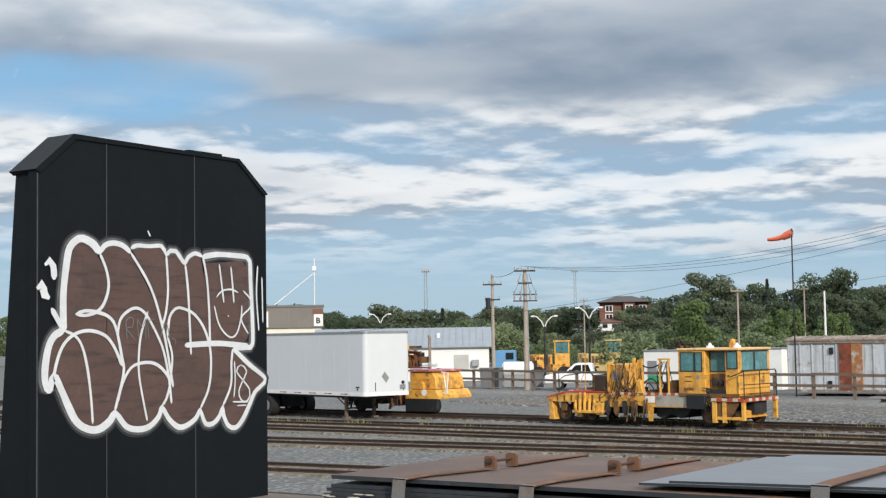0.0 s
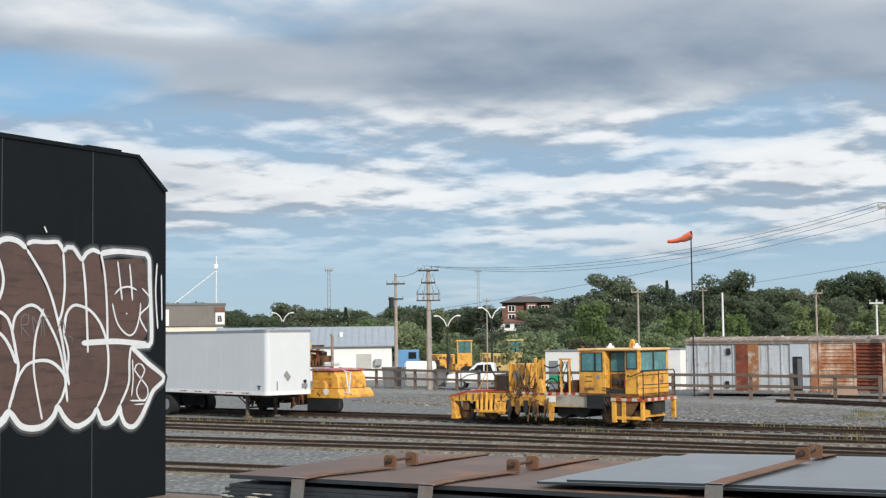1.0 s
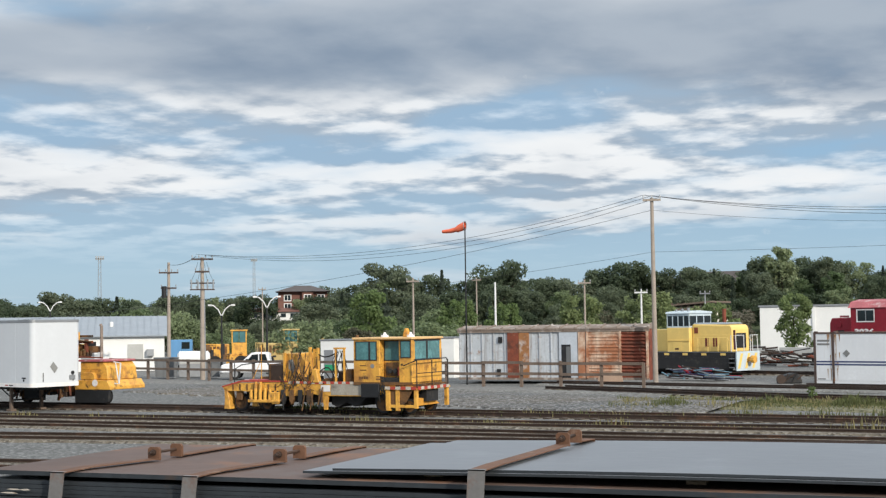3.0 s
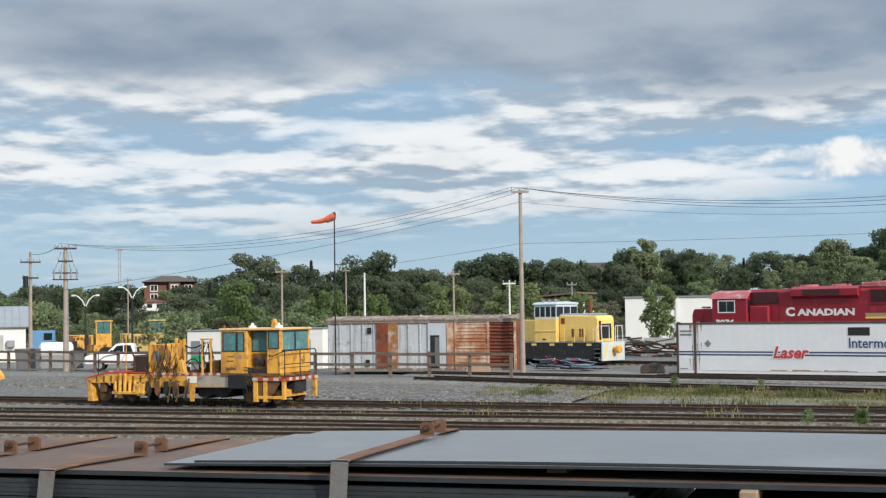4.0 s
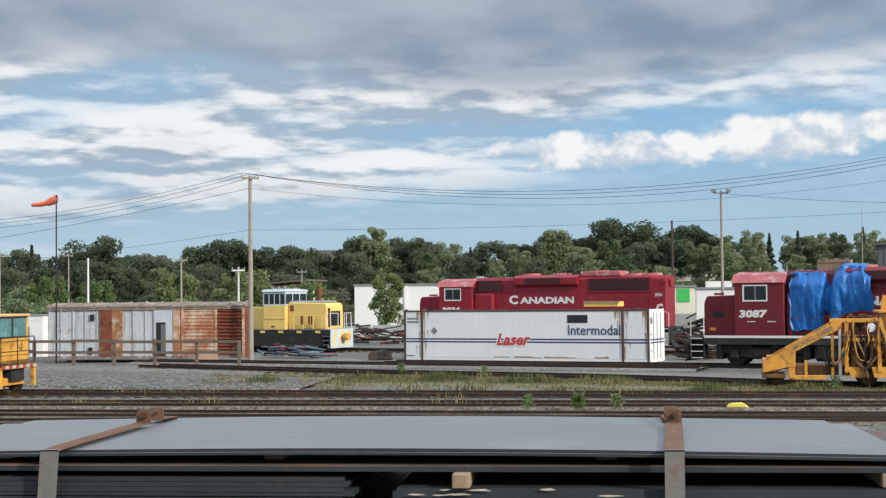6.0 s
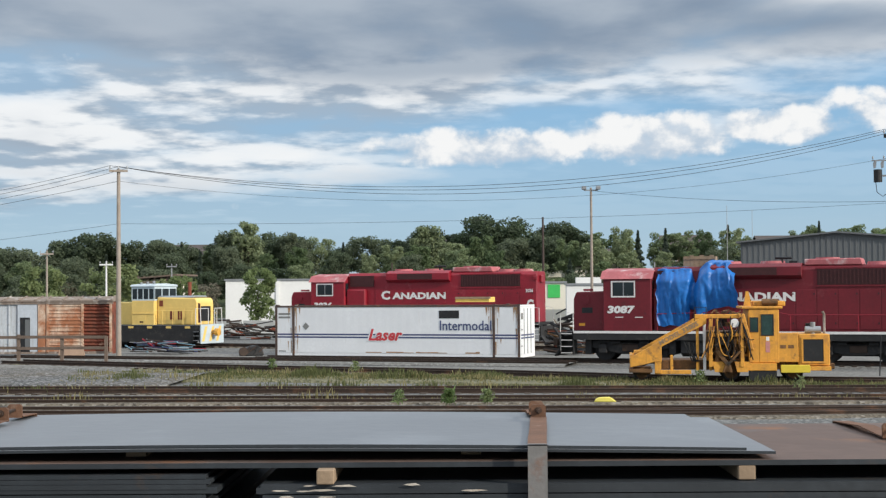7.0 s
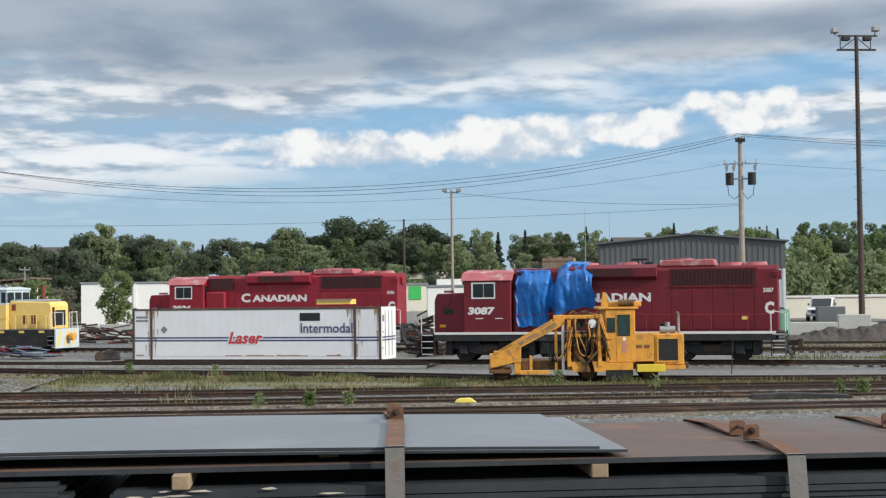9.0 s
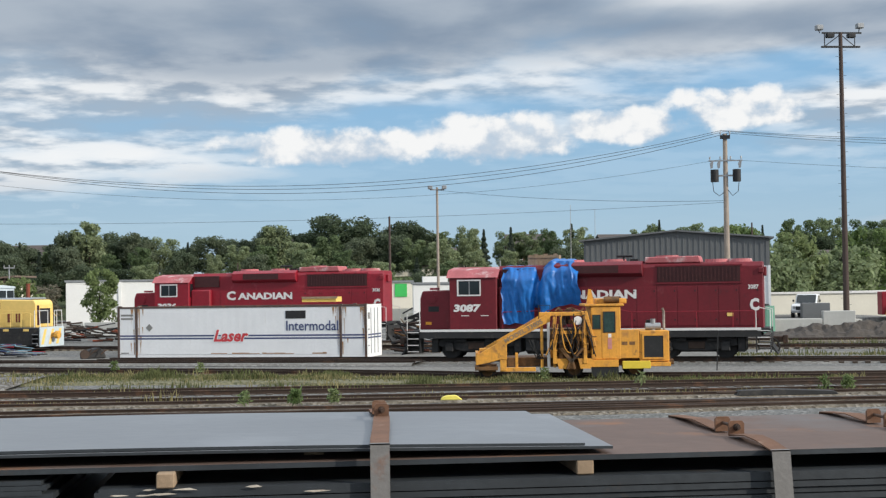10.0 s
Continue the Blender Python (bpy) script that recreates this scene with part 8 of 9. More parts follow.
HOUSES = ((-46, 252, 5.6, 10, 3, 2.2, "brick", 4), (-58, 262, 7.5, 13, 3.2, 2.6, "brown_roof", -3), (-8, 262, 7.6, 12, 3.4, 2.6, "cream", 2), (15.5, 250, 4.6, 7, 0.4, 1.4, "cream", -10), (24, 255, 5.2, 8, 1.4, 1.8, "cream", 8),
          (38, 262, 6.0, 9, 2.8, 2.4, "brick", -6), (52, 240, 3.6, 8, 3.0, 2.4, "cream", 4), (-108, 192, 0.4, 16, 0.5, 0.9, "cream", 25), (92, 205, 2.2, 8, 2.4, 2.4, "cream", -10), (76, 205, 2.0, 7, 2.4, 1.8, "cream", 10),
          (-130, 188, 0.2, 12, 0.6, 0.9, "cream", 30), (-158, 205, 2.0, 18, 4.0, 0.0, "concrete", 35))
for x, y, z, w, h, pitch, wall, rz in HOUSES:
    simple_block("house", (x, y, ground_z(x, y)), rz, w, 8, h + 1.2, wall, f"small {'brick' if wall == 'brick' else 'pale'} house with a dark roof among trees", "house", pitch=pitch, windows=((w * 0.2, h * 0.4 + 0.6, 1.0, 1.1), (w * 0.6, h * 0.4 + 0.6, 1.0, 1.1)), group="houses on the hill")

# ---- far masts and street lamps ----
for x, y, h in ((-262.0, 366.5, 25.0), (-295.5, 522, 31.0)):
    t = thing("lattice_tower", (x, y, 0), 36, "slim grey lattice floodlight tower far beyond the yard", "tower", "far towers")
    for sx in (-0.8, 0.8):
        part("leg", tube(B(), (sx * 0.75, 0, 0), (sx * 0.45, 0, h), 0.10, n=5), "metal", t)
    for i in range(14):
        z0, z1 = h * i / 14, h * (i + 1) / 14
        part("brace", tube(B(), (-0.5, 0, z0), (0.42, 0, z1), 0.05, n=4), "metal", t)
        part("brace", tube(B(), (0.5, 0, z0), (-0.42, 0, z1), 0.05, n=4), "metal", t)
    part("head", box(B(), -1.3, 1.3, -0.5, 0.5, h, h + 0.4), "metal", t)
    for i in range(4):
        part("floodlight", box(B(), -1.25 + i * 0.7, -0.8 + i * 0.7, -0.8, 0, h + 0.4, h + 1.1), "metal", t)


def street_lamp(at, h, double, label, half=0.75):
    t = thing("street_lamp", at, 30, label, "street lamp", "street lamps")
    part("pole", tube(B(), (0, 0, 0), (0, 0, h - 0.8), 0.09, 0.06, n=8), "dark", t)
    for s in ((-1, 1) if double else (1,)):
        part("arm", pipe(B(), [(0, 0, h - 0.9), (s * half * 0.35, 0, h - 0.35), (s * half * 0.8, 0, h - 0.05), (s * half, 0, h)], 0.045), "white_steel", t)
        part("lamp_head", box(B(), min(s * half, s * (half + 0.32)), max(s * half, s * (half + 0.32)), -0.1, 0.1, h - 0.06, h + 0.07), "white_steel", t, bevel=0.02)
    return t


street_lamp((-53.4, 96.2, 0), 5.95, True, "double-armed street lamp behind parked machines")
street_lamp((-58.2, 97.5, 0), 5.4, True, "street lamp behind the utility poles")
street_lamp((-83.5, 109.0, 0), 6.2, True, "double-armed street lamp above the white trailer")
for x, y, h, m2, kind in ((-47.0, 110, 7.6, "pole", 1), (-38.9, 108, 7.0, "white_steel", 0), (-29.3, 118, 6.4, "white_steel", 2), (-34.0, 117, 7.3, "pole", 1), (6.2, 100.5, 8.9, "pole_dark", 0), (38.4, 118, 9.0, "pole_dark", 0), (-8.0, 175, 7.2, "pole_dark", 0), (21.0, 150, 6.6, "metal", 0), (-30.3, 150, 6.8, "metal", 2), (-60, 160, 9.2, "pole", 1), (-95, 170, 9.0, "pole", 1)):
    t = utility_pole((x, y, ground_z(x, y)), h, {"pole": "plain timber pole rising among the trees", "white_steel": "white steel post behind the boxcar", "pole_dark": "dark slim pole beyond the locomotives", "metal": "grey metal post with a small lamp"}[m2], 0.11, 10, m2)
    if kind:
        crossarm(t, h - 0.3, 0.55, pins=kind + 1, material=m2)
for x, y, h in ((33.5, 175, 14.0), (46, 220, 16)):
    t = thing("radio_mast", (x, y, 0), 0, "hair-thin grey radio mast far behind the barn", "mast", "far towers")
    part("mast", tube(B(), (0, 0, 0), (0, 0, h), 0.07, 0.03, n=5), "metal", t)

# ---- parked vehicles and stored things ----


def pickup(at, rz, label, bed=True, front=False):
    t = thing("pickup_truck", at, rz, label, "pickup truck", "pickup trucks")
    part("body", prism(B(), ((0.0, 0.45), (0.0, 0.98), (0.25, 1.08), (1.45, 1.14), (3.35, 1.12), (5.5, 1.12), (5.5, 0.45)), -0.95, 0.95), "car_white", t, bevel=0.06)
    part("cabin", prism(B(), ((1.35, 1.13), (2.05, 1.78), (2.25, 1.86), (3.15, 1.86), (3.35, 1.78), (3.42, 1.13)), -0.85, 0.85), "car_white", t, bevel=0.05)
    part("side_window", prism(B(), ((1.72, 1.18), (2.18, 1.70), (2.6, 1.74), (2.6, 1.18)), -0.87, -0.852), "glass", t)
    part("side_window", prism(B(), ((2.68, 1.18), (2.68, 1.74), (3.1, 1.74), (3.3, 1.18)), -0.87, -0.852), "glass", t)
    part("windscreen", prism(B(), ((1.33, 1.2), (1.98, 1.80), (2.0, 1.76), (1.40, 1.18)), -0.74, 0.74), "glass", t)
    part("grille", box(B(), -0.03, 0.0, -0.6, 0.6, 0.62, 0.92), "dark", t, bevel=0.01)
    part("bumper", box(B(), -0.12, 0.02, -0.9, 0.9, 0.40, 0.60), "metal", t, bevel=0.03)
    for y in (-0.8, 0.62):
        part("headlight", box(B(), -0.02, 0.06, y, y + 0.2, 0.72, 0.94), "metal", t, bevel=0.02)
    part("number_plate_blank", box(B(), -0.14, -0.121, -0.15, 0.15, 0.45, 0.56), "white_text", t)
    for x in (1.0, 4.4):
        for y in (-0.96, 0.96):
            w = part("wheel", tube(B(), (x, y - 0.12, 0.38), (x, y + 0.12, 0.38), 0.38, n=22), "rubber", t)
            part("rim", tube(B(), (x, y - 0.13, 0.38), (x, y + 0.13, 0.38), 0.22, n=16), "metal", w)
    for y in (-1.1, 0.98):
        part("mirror", box(B(), 1.75, 1.9, y, y + 0.12, 1.25, 1.42), "dark", t, bevel=0.01)
    return t


pickup((-51.9, 87.0, 0.0), 24, "white pickup truck parked beside the timber fence")
pickup((39.3, 108.3, 0.90), 62, "white pickup truck parked on raised ground behind concrete blocks")
part_ground = part("truck_standing", box(B(), 34.5, 47, 106.5, 122, -0.3, 0.89), "asphalt")
tagged(part_ground, "raised paved standing behind concrete blocks", "standing", kind="structure")


def wheel_loader(at, rz, c, label, boom=True):
    t = thing("yard_machine", at, rz, label, "track machine", "stored machines")
    rnd = random.Random(len(label))
    part("frame", box(B(), 0, 5.2 if boom else 3.9, -1.0, 1.0, 0.7, 1.2), c, t, bevel=0.03)
    part("hood", box(B(), 0.2, 2.1, -0.8, 0.8, 1.2, 2.2), c, t, bevel=0.06)
    part("cab", box(B(), 2.3, 3.6, -0.8, 0.8, 1.2, 2.3), c, t, bevel=0.03)
    for x in (2.3, 3.5):
        for y in (-0.8, 0.7):
            part("cab_post", box(B(), x, x + 0.1, y, y + 0.1, 2.3, 3.3), c, t)
    part("cab_roof", box(B(), 2.2, 3.7, -0.9, 0.9, 3.3, 3.42), c, t, bevel=0.02)
    for x0, x1 in ((2.42, 2.90), (2.98, 3.48)):
        part("cab_glass", box(B(), x0, x1, -0.79, -0.76, 2.35, 3.25), "cab_glass", t)
    part("cab_glass", box(B(), 3.56, 3.59, -0.66, 0.66, 2.35, 3.25), "cab_glass", t)
    for k in range(5):
        part("engine_louvre", box(B(), 0.4 + 0.32 * k, 0.62 + 0.32 * k, -0.82, -0.801, 1.4, 2.0), "mow_dirty", t)
    if boom:
        part("boom", prism(B(), ((3.5, 1.4), (5.8, 2.6), (6.0, 2.3), (3.7, 1.1)), -0.5, -0.3), c, t)
    part("hand_rail", pipe(B(), [(0.0, -0.95, 1.2), (0.0, -0.95, 2.2), (1.0, -0.95, 2.2), (1.0, -0.95, 1.2)], 0.04), c, t)
    for x in (0.9, 4.2 if boom else 3.1):
        part("wheel", tube(B(), (x, -1.15, 0.6), (x, -0.8, 0.6), 0.6, n=22), "rubber", t)
    for i in range(9):
        x0 = rnd.uniform(0, 4.6 if boom else 3.2)
        part("fitting", box(B(), x0, x0 + rnd.uniform(0.2, 0.7), -1.05, -0.6, 0.4 + rnd.random(), 1.0 + rnd.random() * 1.3), rnd.choice((c, "mow_dirty", "dark")), t, bevel=0.02)
    return t


wheel_loader((-64.9, 105.9, 0), 30, "mow", "yellow yard machine with a glazed cab parked behind the pickup", False)
wheel_loader((-61.8, 109.6, 0), 28, "tan", "tan crane-like yard machine with folded boom")
wheel_loader((-64.2, 114.0, 0), 15, "tan", "dusty tan machine with rails and lattice parts")
tk = thing("fuel_tank", (-53.0, 91.6, 0), 30, "white horizontal fuel tank on a cradle", "tank")
part("tank", tube(tube(tube(B(), (-4.6, 2, 1.35), (-2.5, 2, 1.35), 0.55, n=24), (-4.75, 2, 1.35), (-4.6, 2, 1.35), 0.35, 0.55, n=24), (-2.5, 2, 1.35), (-2.35, 2, 1.35), 0.55, 0.35, n=24), "white_wall", tk)
part("cradle", box(B(), -4.6, -2.4, 1.6, 2.4, 0, 0.95), "metal", tk)
bt = thing("blue_tipper", (-68.6, 106.0, 0), 30, "pale blue tipper body partly hidden by poles", "truck")
part("body", box(B(), 0, 2.0, 0, 2.2, 0.9, 2.6), "blue_paint", bt, bevel=0.03)
part("window", box(B(), 1.1, 1.8, -0.02, 0.0, 1.8, 2.4), "glass", bt)
part("rear_wheel", tube(B(), (0.8, -0.1, 0.5), (0.8, 0.3, 0.5), 0.5, n=18), "rubber", bt)
for x, y, w, h in ((-57.9, 87.5, 1.7, 1.45), (-54.2, 88.0, 1.3, 1.15)):
    g = thing("waste_skip", (x, y, 0), 30, "dark grey steel skip behind the fence", "skip", "skips")
    part("bin", prism(B(), ((0.1, 0.1), (w - 0.1, 0.1), (w, h), (0, h)), 0, 1.3), "barn_grey", g)
    part("rim", box(B(), -0.04, w + 0.04, -0.04, 1.34, h, h + 0.07), "barn_grey", g)
    for i in range(3):
        part("rib", box(B(), 0.2 + i * 0.5, 0.3 + i * 0.5, -0.05, 0.0, 0.1, h), "barn_grey", g)
for x, y, w, h, c in ((-35.2, 90.5, 1.3, 2.55, "barn_white"), (-37.2, 89.6, 1.9, 2.7, "white_wall"), (-44.1, 86.9, 3.2, 2.65, "white_wall")):
    g = thing("storage_cabin", (x, y, 0), BZ, "plain white storage cabin behind the track machines", "cabin", "storage cabins")
    part("wall", box(B(), 0, w, 0, 2.4, 0, h), c, g, bevel=0.02)
    part("roof", box(B(), -0.06, w + 0.06, -0.06, 2.46, h, h + 0.08), "metal", g)
    part("door", box(B(), 0.3, 1.0, -0.03, 0.0, 0.1, 2.0), "metal", g)
    if w > 3:
        part("green_panel", box(B(), 0.35, 1.2, -0.05, -0.031, 0.45, 1.0), "teal", g, "green lower panel")
# concrete barriers
for i in range(8):
    x = -31.0 + i * 3.1
    g = thing("concrete_barrier", (x, 127.0 - i * 0.9, 0), -16, "pale concrete road barrier", "concrete barrier", "concrete barriers")
    part("block", prism(B(), ((-0.45, 0), (-0.45, 0.15), (-0.18, 0.6), (-0.14, 1.25), (0.14, 1.25), (0.18, 0.6), (0.45, 0.15), (0.45, 0)), 0, 3.0, "x"), "concrete", g, bevel=0.02)
for x, y, w, h in ((33.6, 103.3, 1.6, 1.55), (35.4, 104.0, 3.6, 1.05), (39.2, 103.8, 2.4, 1.6), (45.0, 103.5, 5.0, 1.25)):
    g = thing("concrete_block", (x, y, 0), -12, "large pale concrete block edging the standing", "concrete block", "concrete blocks")
    part("block", box(B(), 0, w, 0, 1.0, 0, h), "concrete", g, bevel=0.04)
g = thing("steel_sheet_stack", (38.2, 105.5, 0.9), -10, "grey corrugated sheet stack on the standing", "sheet stack")
part("sheet", box(B(), 0, 2.1, 0, 0.9, 0, 1.2), "barn_grey", g, bevel=0.02)
g = thing("dump_body", (44.6, 105.6, 0.9), -10, "red and orange machine body behind concrete blocks", "machine")
part("box", box(B(), 0, 2.2, 0, 1.6, 0.2, 2.0), "loco_red", g, bevel=0.05)
part("blade", prism(B(), ((0.2, 0.2), (3.4, 0.2), (3.6, 0.7), (0.4, 0.95)), -0.3, -0.1), "mow", g)
part("post", box(B(), 2.9, 3.3, 0.2, 1.0, 0.2, 2.3), "loco_black", g)
g = thing("plastic_tank", (33.9, 101.5, 0), 0, "green plastic tank beside the barn corner", "tank")
part("tank", tube(B(), (0, 0, 0), (0, 0, 2.1), 0.75, 0.7, n=20), mat("sea_green_plastic", (0.12, 0.27, 0.20), 0.5, var=0.1, scale=2), g)
part("lid", tube(B(), (0, 0, 2.1), (0, 0, 2.25), 0.4, 0.3, n=16), "dark", g)


def junk(name, at, rz, n, span, mats, label, category, seed, rmax=0.06, height=0.8):
    rnd = random.Random(seed)
    t = thing(name, at, rz, label, category)
    for i in range(n):
        x, y = rnd.uniform(0, span), rnd.uniform(-0.8, 0.8)
        h = height * (1 - abs(x / span - 0.4)) * rnd.random()
        a = rnd.uniform(-0.5, 0.5)
        ln = rnd.uniform(0.6, 2.0)
        p = Vector((x, y, 0.06 + h))
        q = p + Vector((math.cos(a) * ln, math.sin(a) * ln, rnd.uniform(-0.5, 0.3) * h))
        q.z = max(0.04, q.z)
        part("bar", tube(B(), p, q, rnd.uniform(0.02, rmax), n=5), rnd.choice(mats), t)
    return t


junk("scrap_pile", (-20.0, 86.6, 0), -20, 80, 3.6, ("pale_hose", "pale_hose", "navy", "metal", "dark", "rail", "loco_red"), "tangled pile of pale blue, red and grey hoses and bars", "scrap pile", 3, 0.05, 0.95)
junk("scrap_pile", (-23.5, 113.5, 0), -12, 130, 11.0, ("boxcar_rust", "rail", "dark", "rail", "brownheap"), "long heap of rusty steel behind the switcher", "scrap pile", 8, 0.09, 1.5)
junk("scrap_pile", (5.2, 82.0, 0), -30, 60, 1.6, ("rail", "boxcar_rust", "loco_black", "loco_black", "mow_dirty"), "upright tangle of rusty machine parts beside the container", "scrap pile", 9, 0.09, 2.4)
w = thing("scrap_engine", (-11.9, 82.5, 0), 20, "small dark greasy scrap machine part on the ground", "machine part")
rs = random.Random(3)
part("block", prism(B(), ((-0.75, 0.0), (-0.7, 0.3), (-0.35, 0.5), (0.1, 0.62), (0.45, 0.5), (0.6, 0.12), (0.6, 0.0)), -0.4, 0.4), "loco_black", w, bevel=0.07)
part("disc", tube(B(), (-0.62, -0.46, 0.26), (-0.62, -0.3, 0.26), 0.26, n=16), "rail", w)
for i in range(7):
    x = rs.uniform(-0.6, 0.3)
    part("bracket", tube(B(), (x, -0.42, rs.uniform(0.1, 0.4)), (x + rs.uniform(0, 0.4), -0.44, rs.uniform(0.3, 0.75)), 0.035, n=6), rs.choice(("rail", "loco_black")), w)
sw = thing("derail_marker", (4.75, 45.0, 0.05), -4, "small bright yellow derail block lying between rails", "derail block")
part("block", prism(B(), ((-0.36, 0), (-0.3, 0.09), (-0.18, 0.14), (0.15, 0.15), (0.27, 0.07), (0.36, 0.0)), -0.12, 0.12), mat("chalky_yellow", (0.72, 0.62, 0.12), 0.6, var=0.1, scale=5), sw, bevel=0.02)
part("bracket", box(B(), -0.5, 0.5, -0.03, 0.03, 0, 0.04), "rail", sw)
for x, y, h in ((13.4, 55.0, 1.6), (17.6, 59.0, 1.75)):
    g = thing("stake", (x, y, 0), 0, "thin dark steel stake standing by the rails", "stake", "stakes")
    part("rod", tube(B(), (0, 0, 0), (0.08, 0, h), 0.025, n=6), "dark", g)
sm = thing("switch_machine", (13.8, 44.2, 0.05), -3, "dark low switch machine between the rails", "switch machine")
part("housing", prism(B(), ((0, 0), (0.1, 0.17), (1.3, 0.20), (3.2, 0.11), (3.3, 0)), -0.22, 0.22), "loco_black", sm, bevel=0.02)
part("rod", tube(B(), (-0.6, 0, 0.1), (0.1, 0, 0.1), 0.03), "rail", sm)

# ---- trees ----


def crown_mesh(name, seed, w, h, z0, leaves, size, material, lobes=9, conifer=False, gaps=0.0):
    """Leaves in clumps of many sizes; each leaf faces roughly out of its clump, so that clumps catch the light on one side."""
    rnd = np.random.RandomState(seed)
    pos, out = [], []
    if conifer:
        for i in range(leaves):
            u = rnd.rand() ** 0.8
            a = rnd.rand() * 6.28
            tier = 0.72 + 0.28 * math.sin(u * 42)
            r = (1 - u) * w * 0.5 * tier * (0.55 + 0.45 * rnd.rand())
            pos.append((r * math.cos(a), r * math.sin(a), z0 + u * h - 0.08 * r))
            out.append((math.cos(a), math.sin(a), 0.5))
    else:
        cs = []
        lean = rnd.uniform(-0.10, 0.10, 2) * w
        for i in range(lobes * 4):
            a, u = rnd.rand() * 6.28, rnd.rand() ** 0.85
            reach = w * 0.42 * math.sqrt(max(0.05, 1 - (1.25 * u - 0.42) ** 2)) * (0.55 + 0.55 * rnd.rand())
            rr2 = w * rnd.uniform(0.065, 0.165)
            cs.append((math.cos(a) * reach + lean[0] * u, math.sin(a) * reach + lean[1] * u, z0 + h * (0.12 + 0.80 * u), rr2, rr2 * rnd.uniform(0.55, 0.95)))
        cs.append((0, 0, z0 + h * 0.42, w * 0.30, h * 0.32))
        wts = np.array([c[3] * c[4] for c in cs])
        wts /= wts.sum()
        for i in range(leaves):
            c = cs[rnd.choice(len(cs), p=wts)]
            v = rnd.normal(size=3)
            v /= np.linalg.norm(v)
            k = 0.62 + 0.46 * rnd.rand() ** 0.7 + (0.25 * rnd.rand() if rnd.rand() < 0.12 else 0)
            p = (c[0] + v[0] * c[3] * k, c[1] + v[1] * c[3] * k, c[2] + v[2] * c[4] * k)
            if noise.noise((p[0] * 1.1 + seed, p[1] * 1.1, p[2] * 1.1)) < gaps - 0.34:
                continue
            pos.append(p)
            out.append(tuple(v + np.array((0, 0, 0.35))))
    vs, fs = [], []
    for p, o3 in zip(pos, out):
        nrm = np.array(o3) + rnd.normal(size=3) * 0.75
        a = np.cross(nrm, rnd.normal(size=3))
        a /= np.linalg.norm(a) + 1e-9
        b = np.cross(nrm, a)
        b /= np.linalg.norm(b) + 1e-9
        s = size * (0.55 + 0.8 * rnd.rand())
        p = np.array(p)
        o = len(vs)
        vs += [tuple(p - a * s), tuple(p + b * s * 0.6), tuple(p + a * s), tuple(p - b * s * 0.6)]
        fs.append((o, o + 1, o + 2, o + 3))
    me = bpy.data.meshes.new(name)
    me.from_pydata(vs, [], fs)
    me.materials.append(M[material])
    return me


def make_tree(seed, w, h, z0, leaves, size, material, label, lobes=9, conifer=False, name="tree", gaps=0.0):
    t = thing(name, (0, -40 - seed, -60), 0, label, "tree" if name == "tree" else "shrub", "trees on the hill")
    rnd = random.Random(seed)
    bm = tube(B(), (0, 0, -1.5), (0, 0, z0 + h * (0.9 if conifer else 0.55)), 0.03 * h, 0.008 * h, n=8)
    if not conifer:
        for i in range(6):
            a = rnd.uniform(0, 6.28)
            z1 = z0 + h * rnd.uniform(0.05, 0.35)
            tube(bm, (0, 0, z1), (math.cos(a) * w * 0.3, math.sin(a) * w * 0.3, z1 + h * rnd.uniform(0.2, 0.4)), 0.013 * h, 0.005 * h, n=6)
    part("trunk", bm, "bark", t)
    c = new("crown", crown_mesh("crown", seed, w, h, z0, leaves, size, material, lobes, conifer, gaps))
    c.parent = t
    return t


BIG = [make_tree(1, 9.5, 9.0, 1.5, 9500, 0.215, "leaf_dark", "dark green broadleaf tree on the hillside"),
       make_tree(2, 8.0, 9.5, 1.8, 8500, 0.215, "leaf_mid", "full green broadleaf tree on the hillside", 11),
       make_tree(3, 10.5, 8.0, 1.2, 9500, 0.215, "leaf_dark", "wide dark green tree on the hillside", 13),
       make_tree(4, 7.0, 8.8, 1.6, 6500, 0.215, "leaf_mid", "slender green tree with gaps in its crown", 8, gaps=0.12),
       make_tree(5, 9.0, 8.6, 1.3, 9000, 0.215, "leaf_dark", "rounded dark tree on the hillside", 10)]
CON = [make_tree(21, 3.6, 10.0, 0.6, 4200, 0.24, "leaf_conifer", "narrow dark green conifer on the hill", conifer=True), make_tree(22, 4.6, 8.6, 0.5, 4600, 0.24, "leaf_conifer", "dark green spruce on the hill", conifer=True)]
LIGHT = [make_tree(31, 5.2, 6.0, 0.5, 5200, 0.17, "leaf_light", "light green young tree at the yard's edge", 10, gaps=0.06), make_tree(32, 6.0, 4.2, 0.2, 5200, 0.17, "leaf_light", "low light green shrub at the yard's edge", 9, name="shrub"),
         make_tree(33, 6.5, 4.6, 0.2, 5000, 0.19, "leaf_mid", "rounded green shrub at the yard edge", 9, name="shrub"), make_tree(34, 6.0, 4.6, 0.3, 4600, 0.19, "leaf_dry", "dull grey-green shrub below the hill", 9, name="shrub")]
ALLT = BIG + CON + LIGHT


def tallness(src):
    return max(v.co.z for c in src.children for v in c.data.vertices)


def plant(src, x, y, s, sz=1.0):
    t = copy_thing(src, pose(x, y, ground_z(x, y) - 0.2, 0, 0, random.uniform(0, 360)))
    wide = random.uniform(0.82, 1.18)
    t.scale = (s * wide, s * wide * random.uniform(0.9, 1.1), s * sz)
    return t


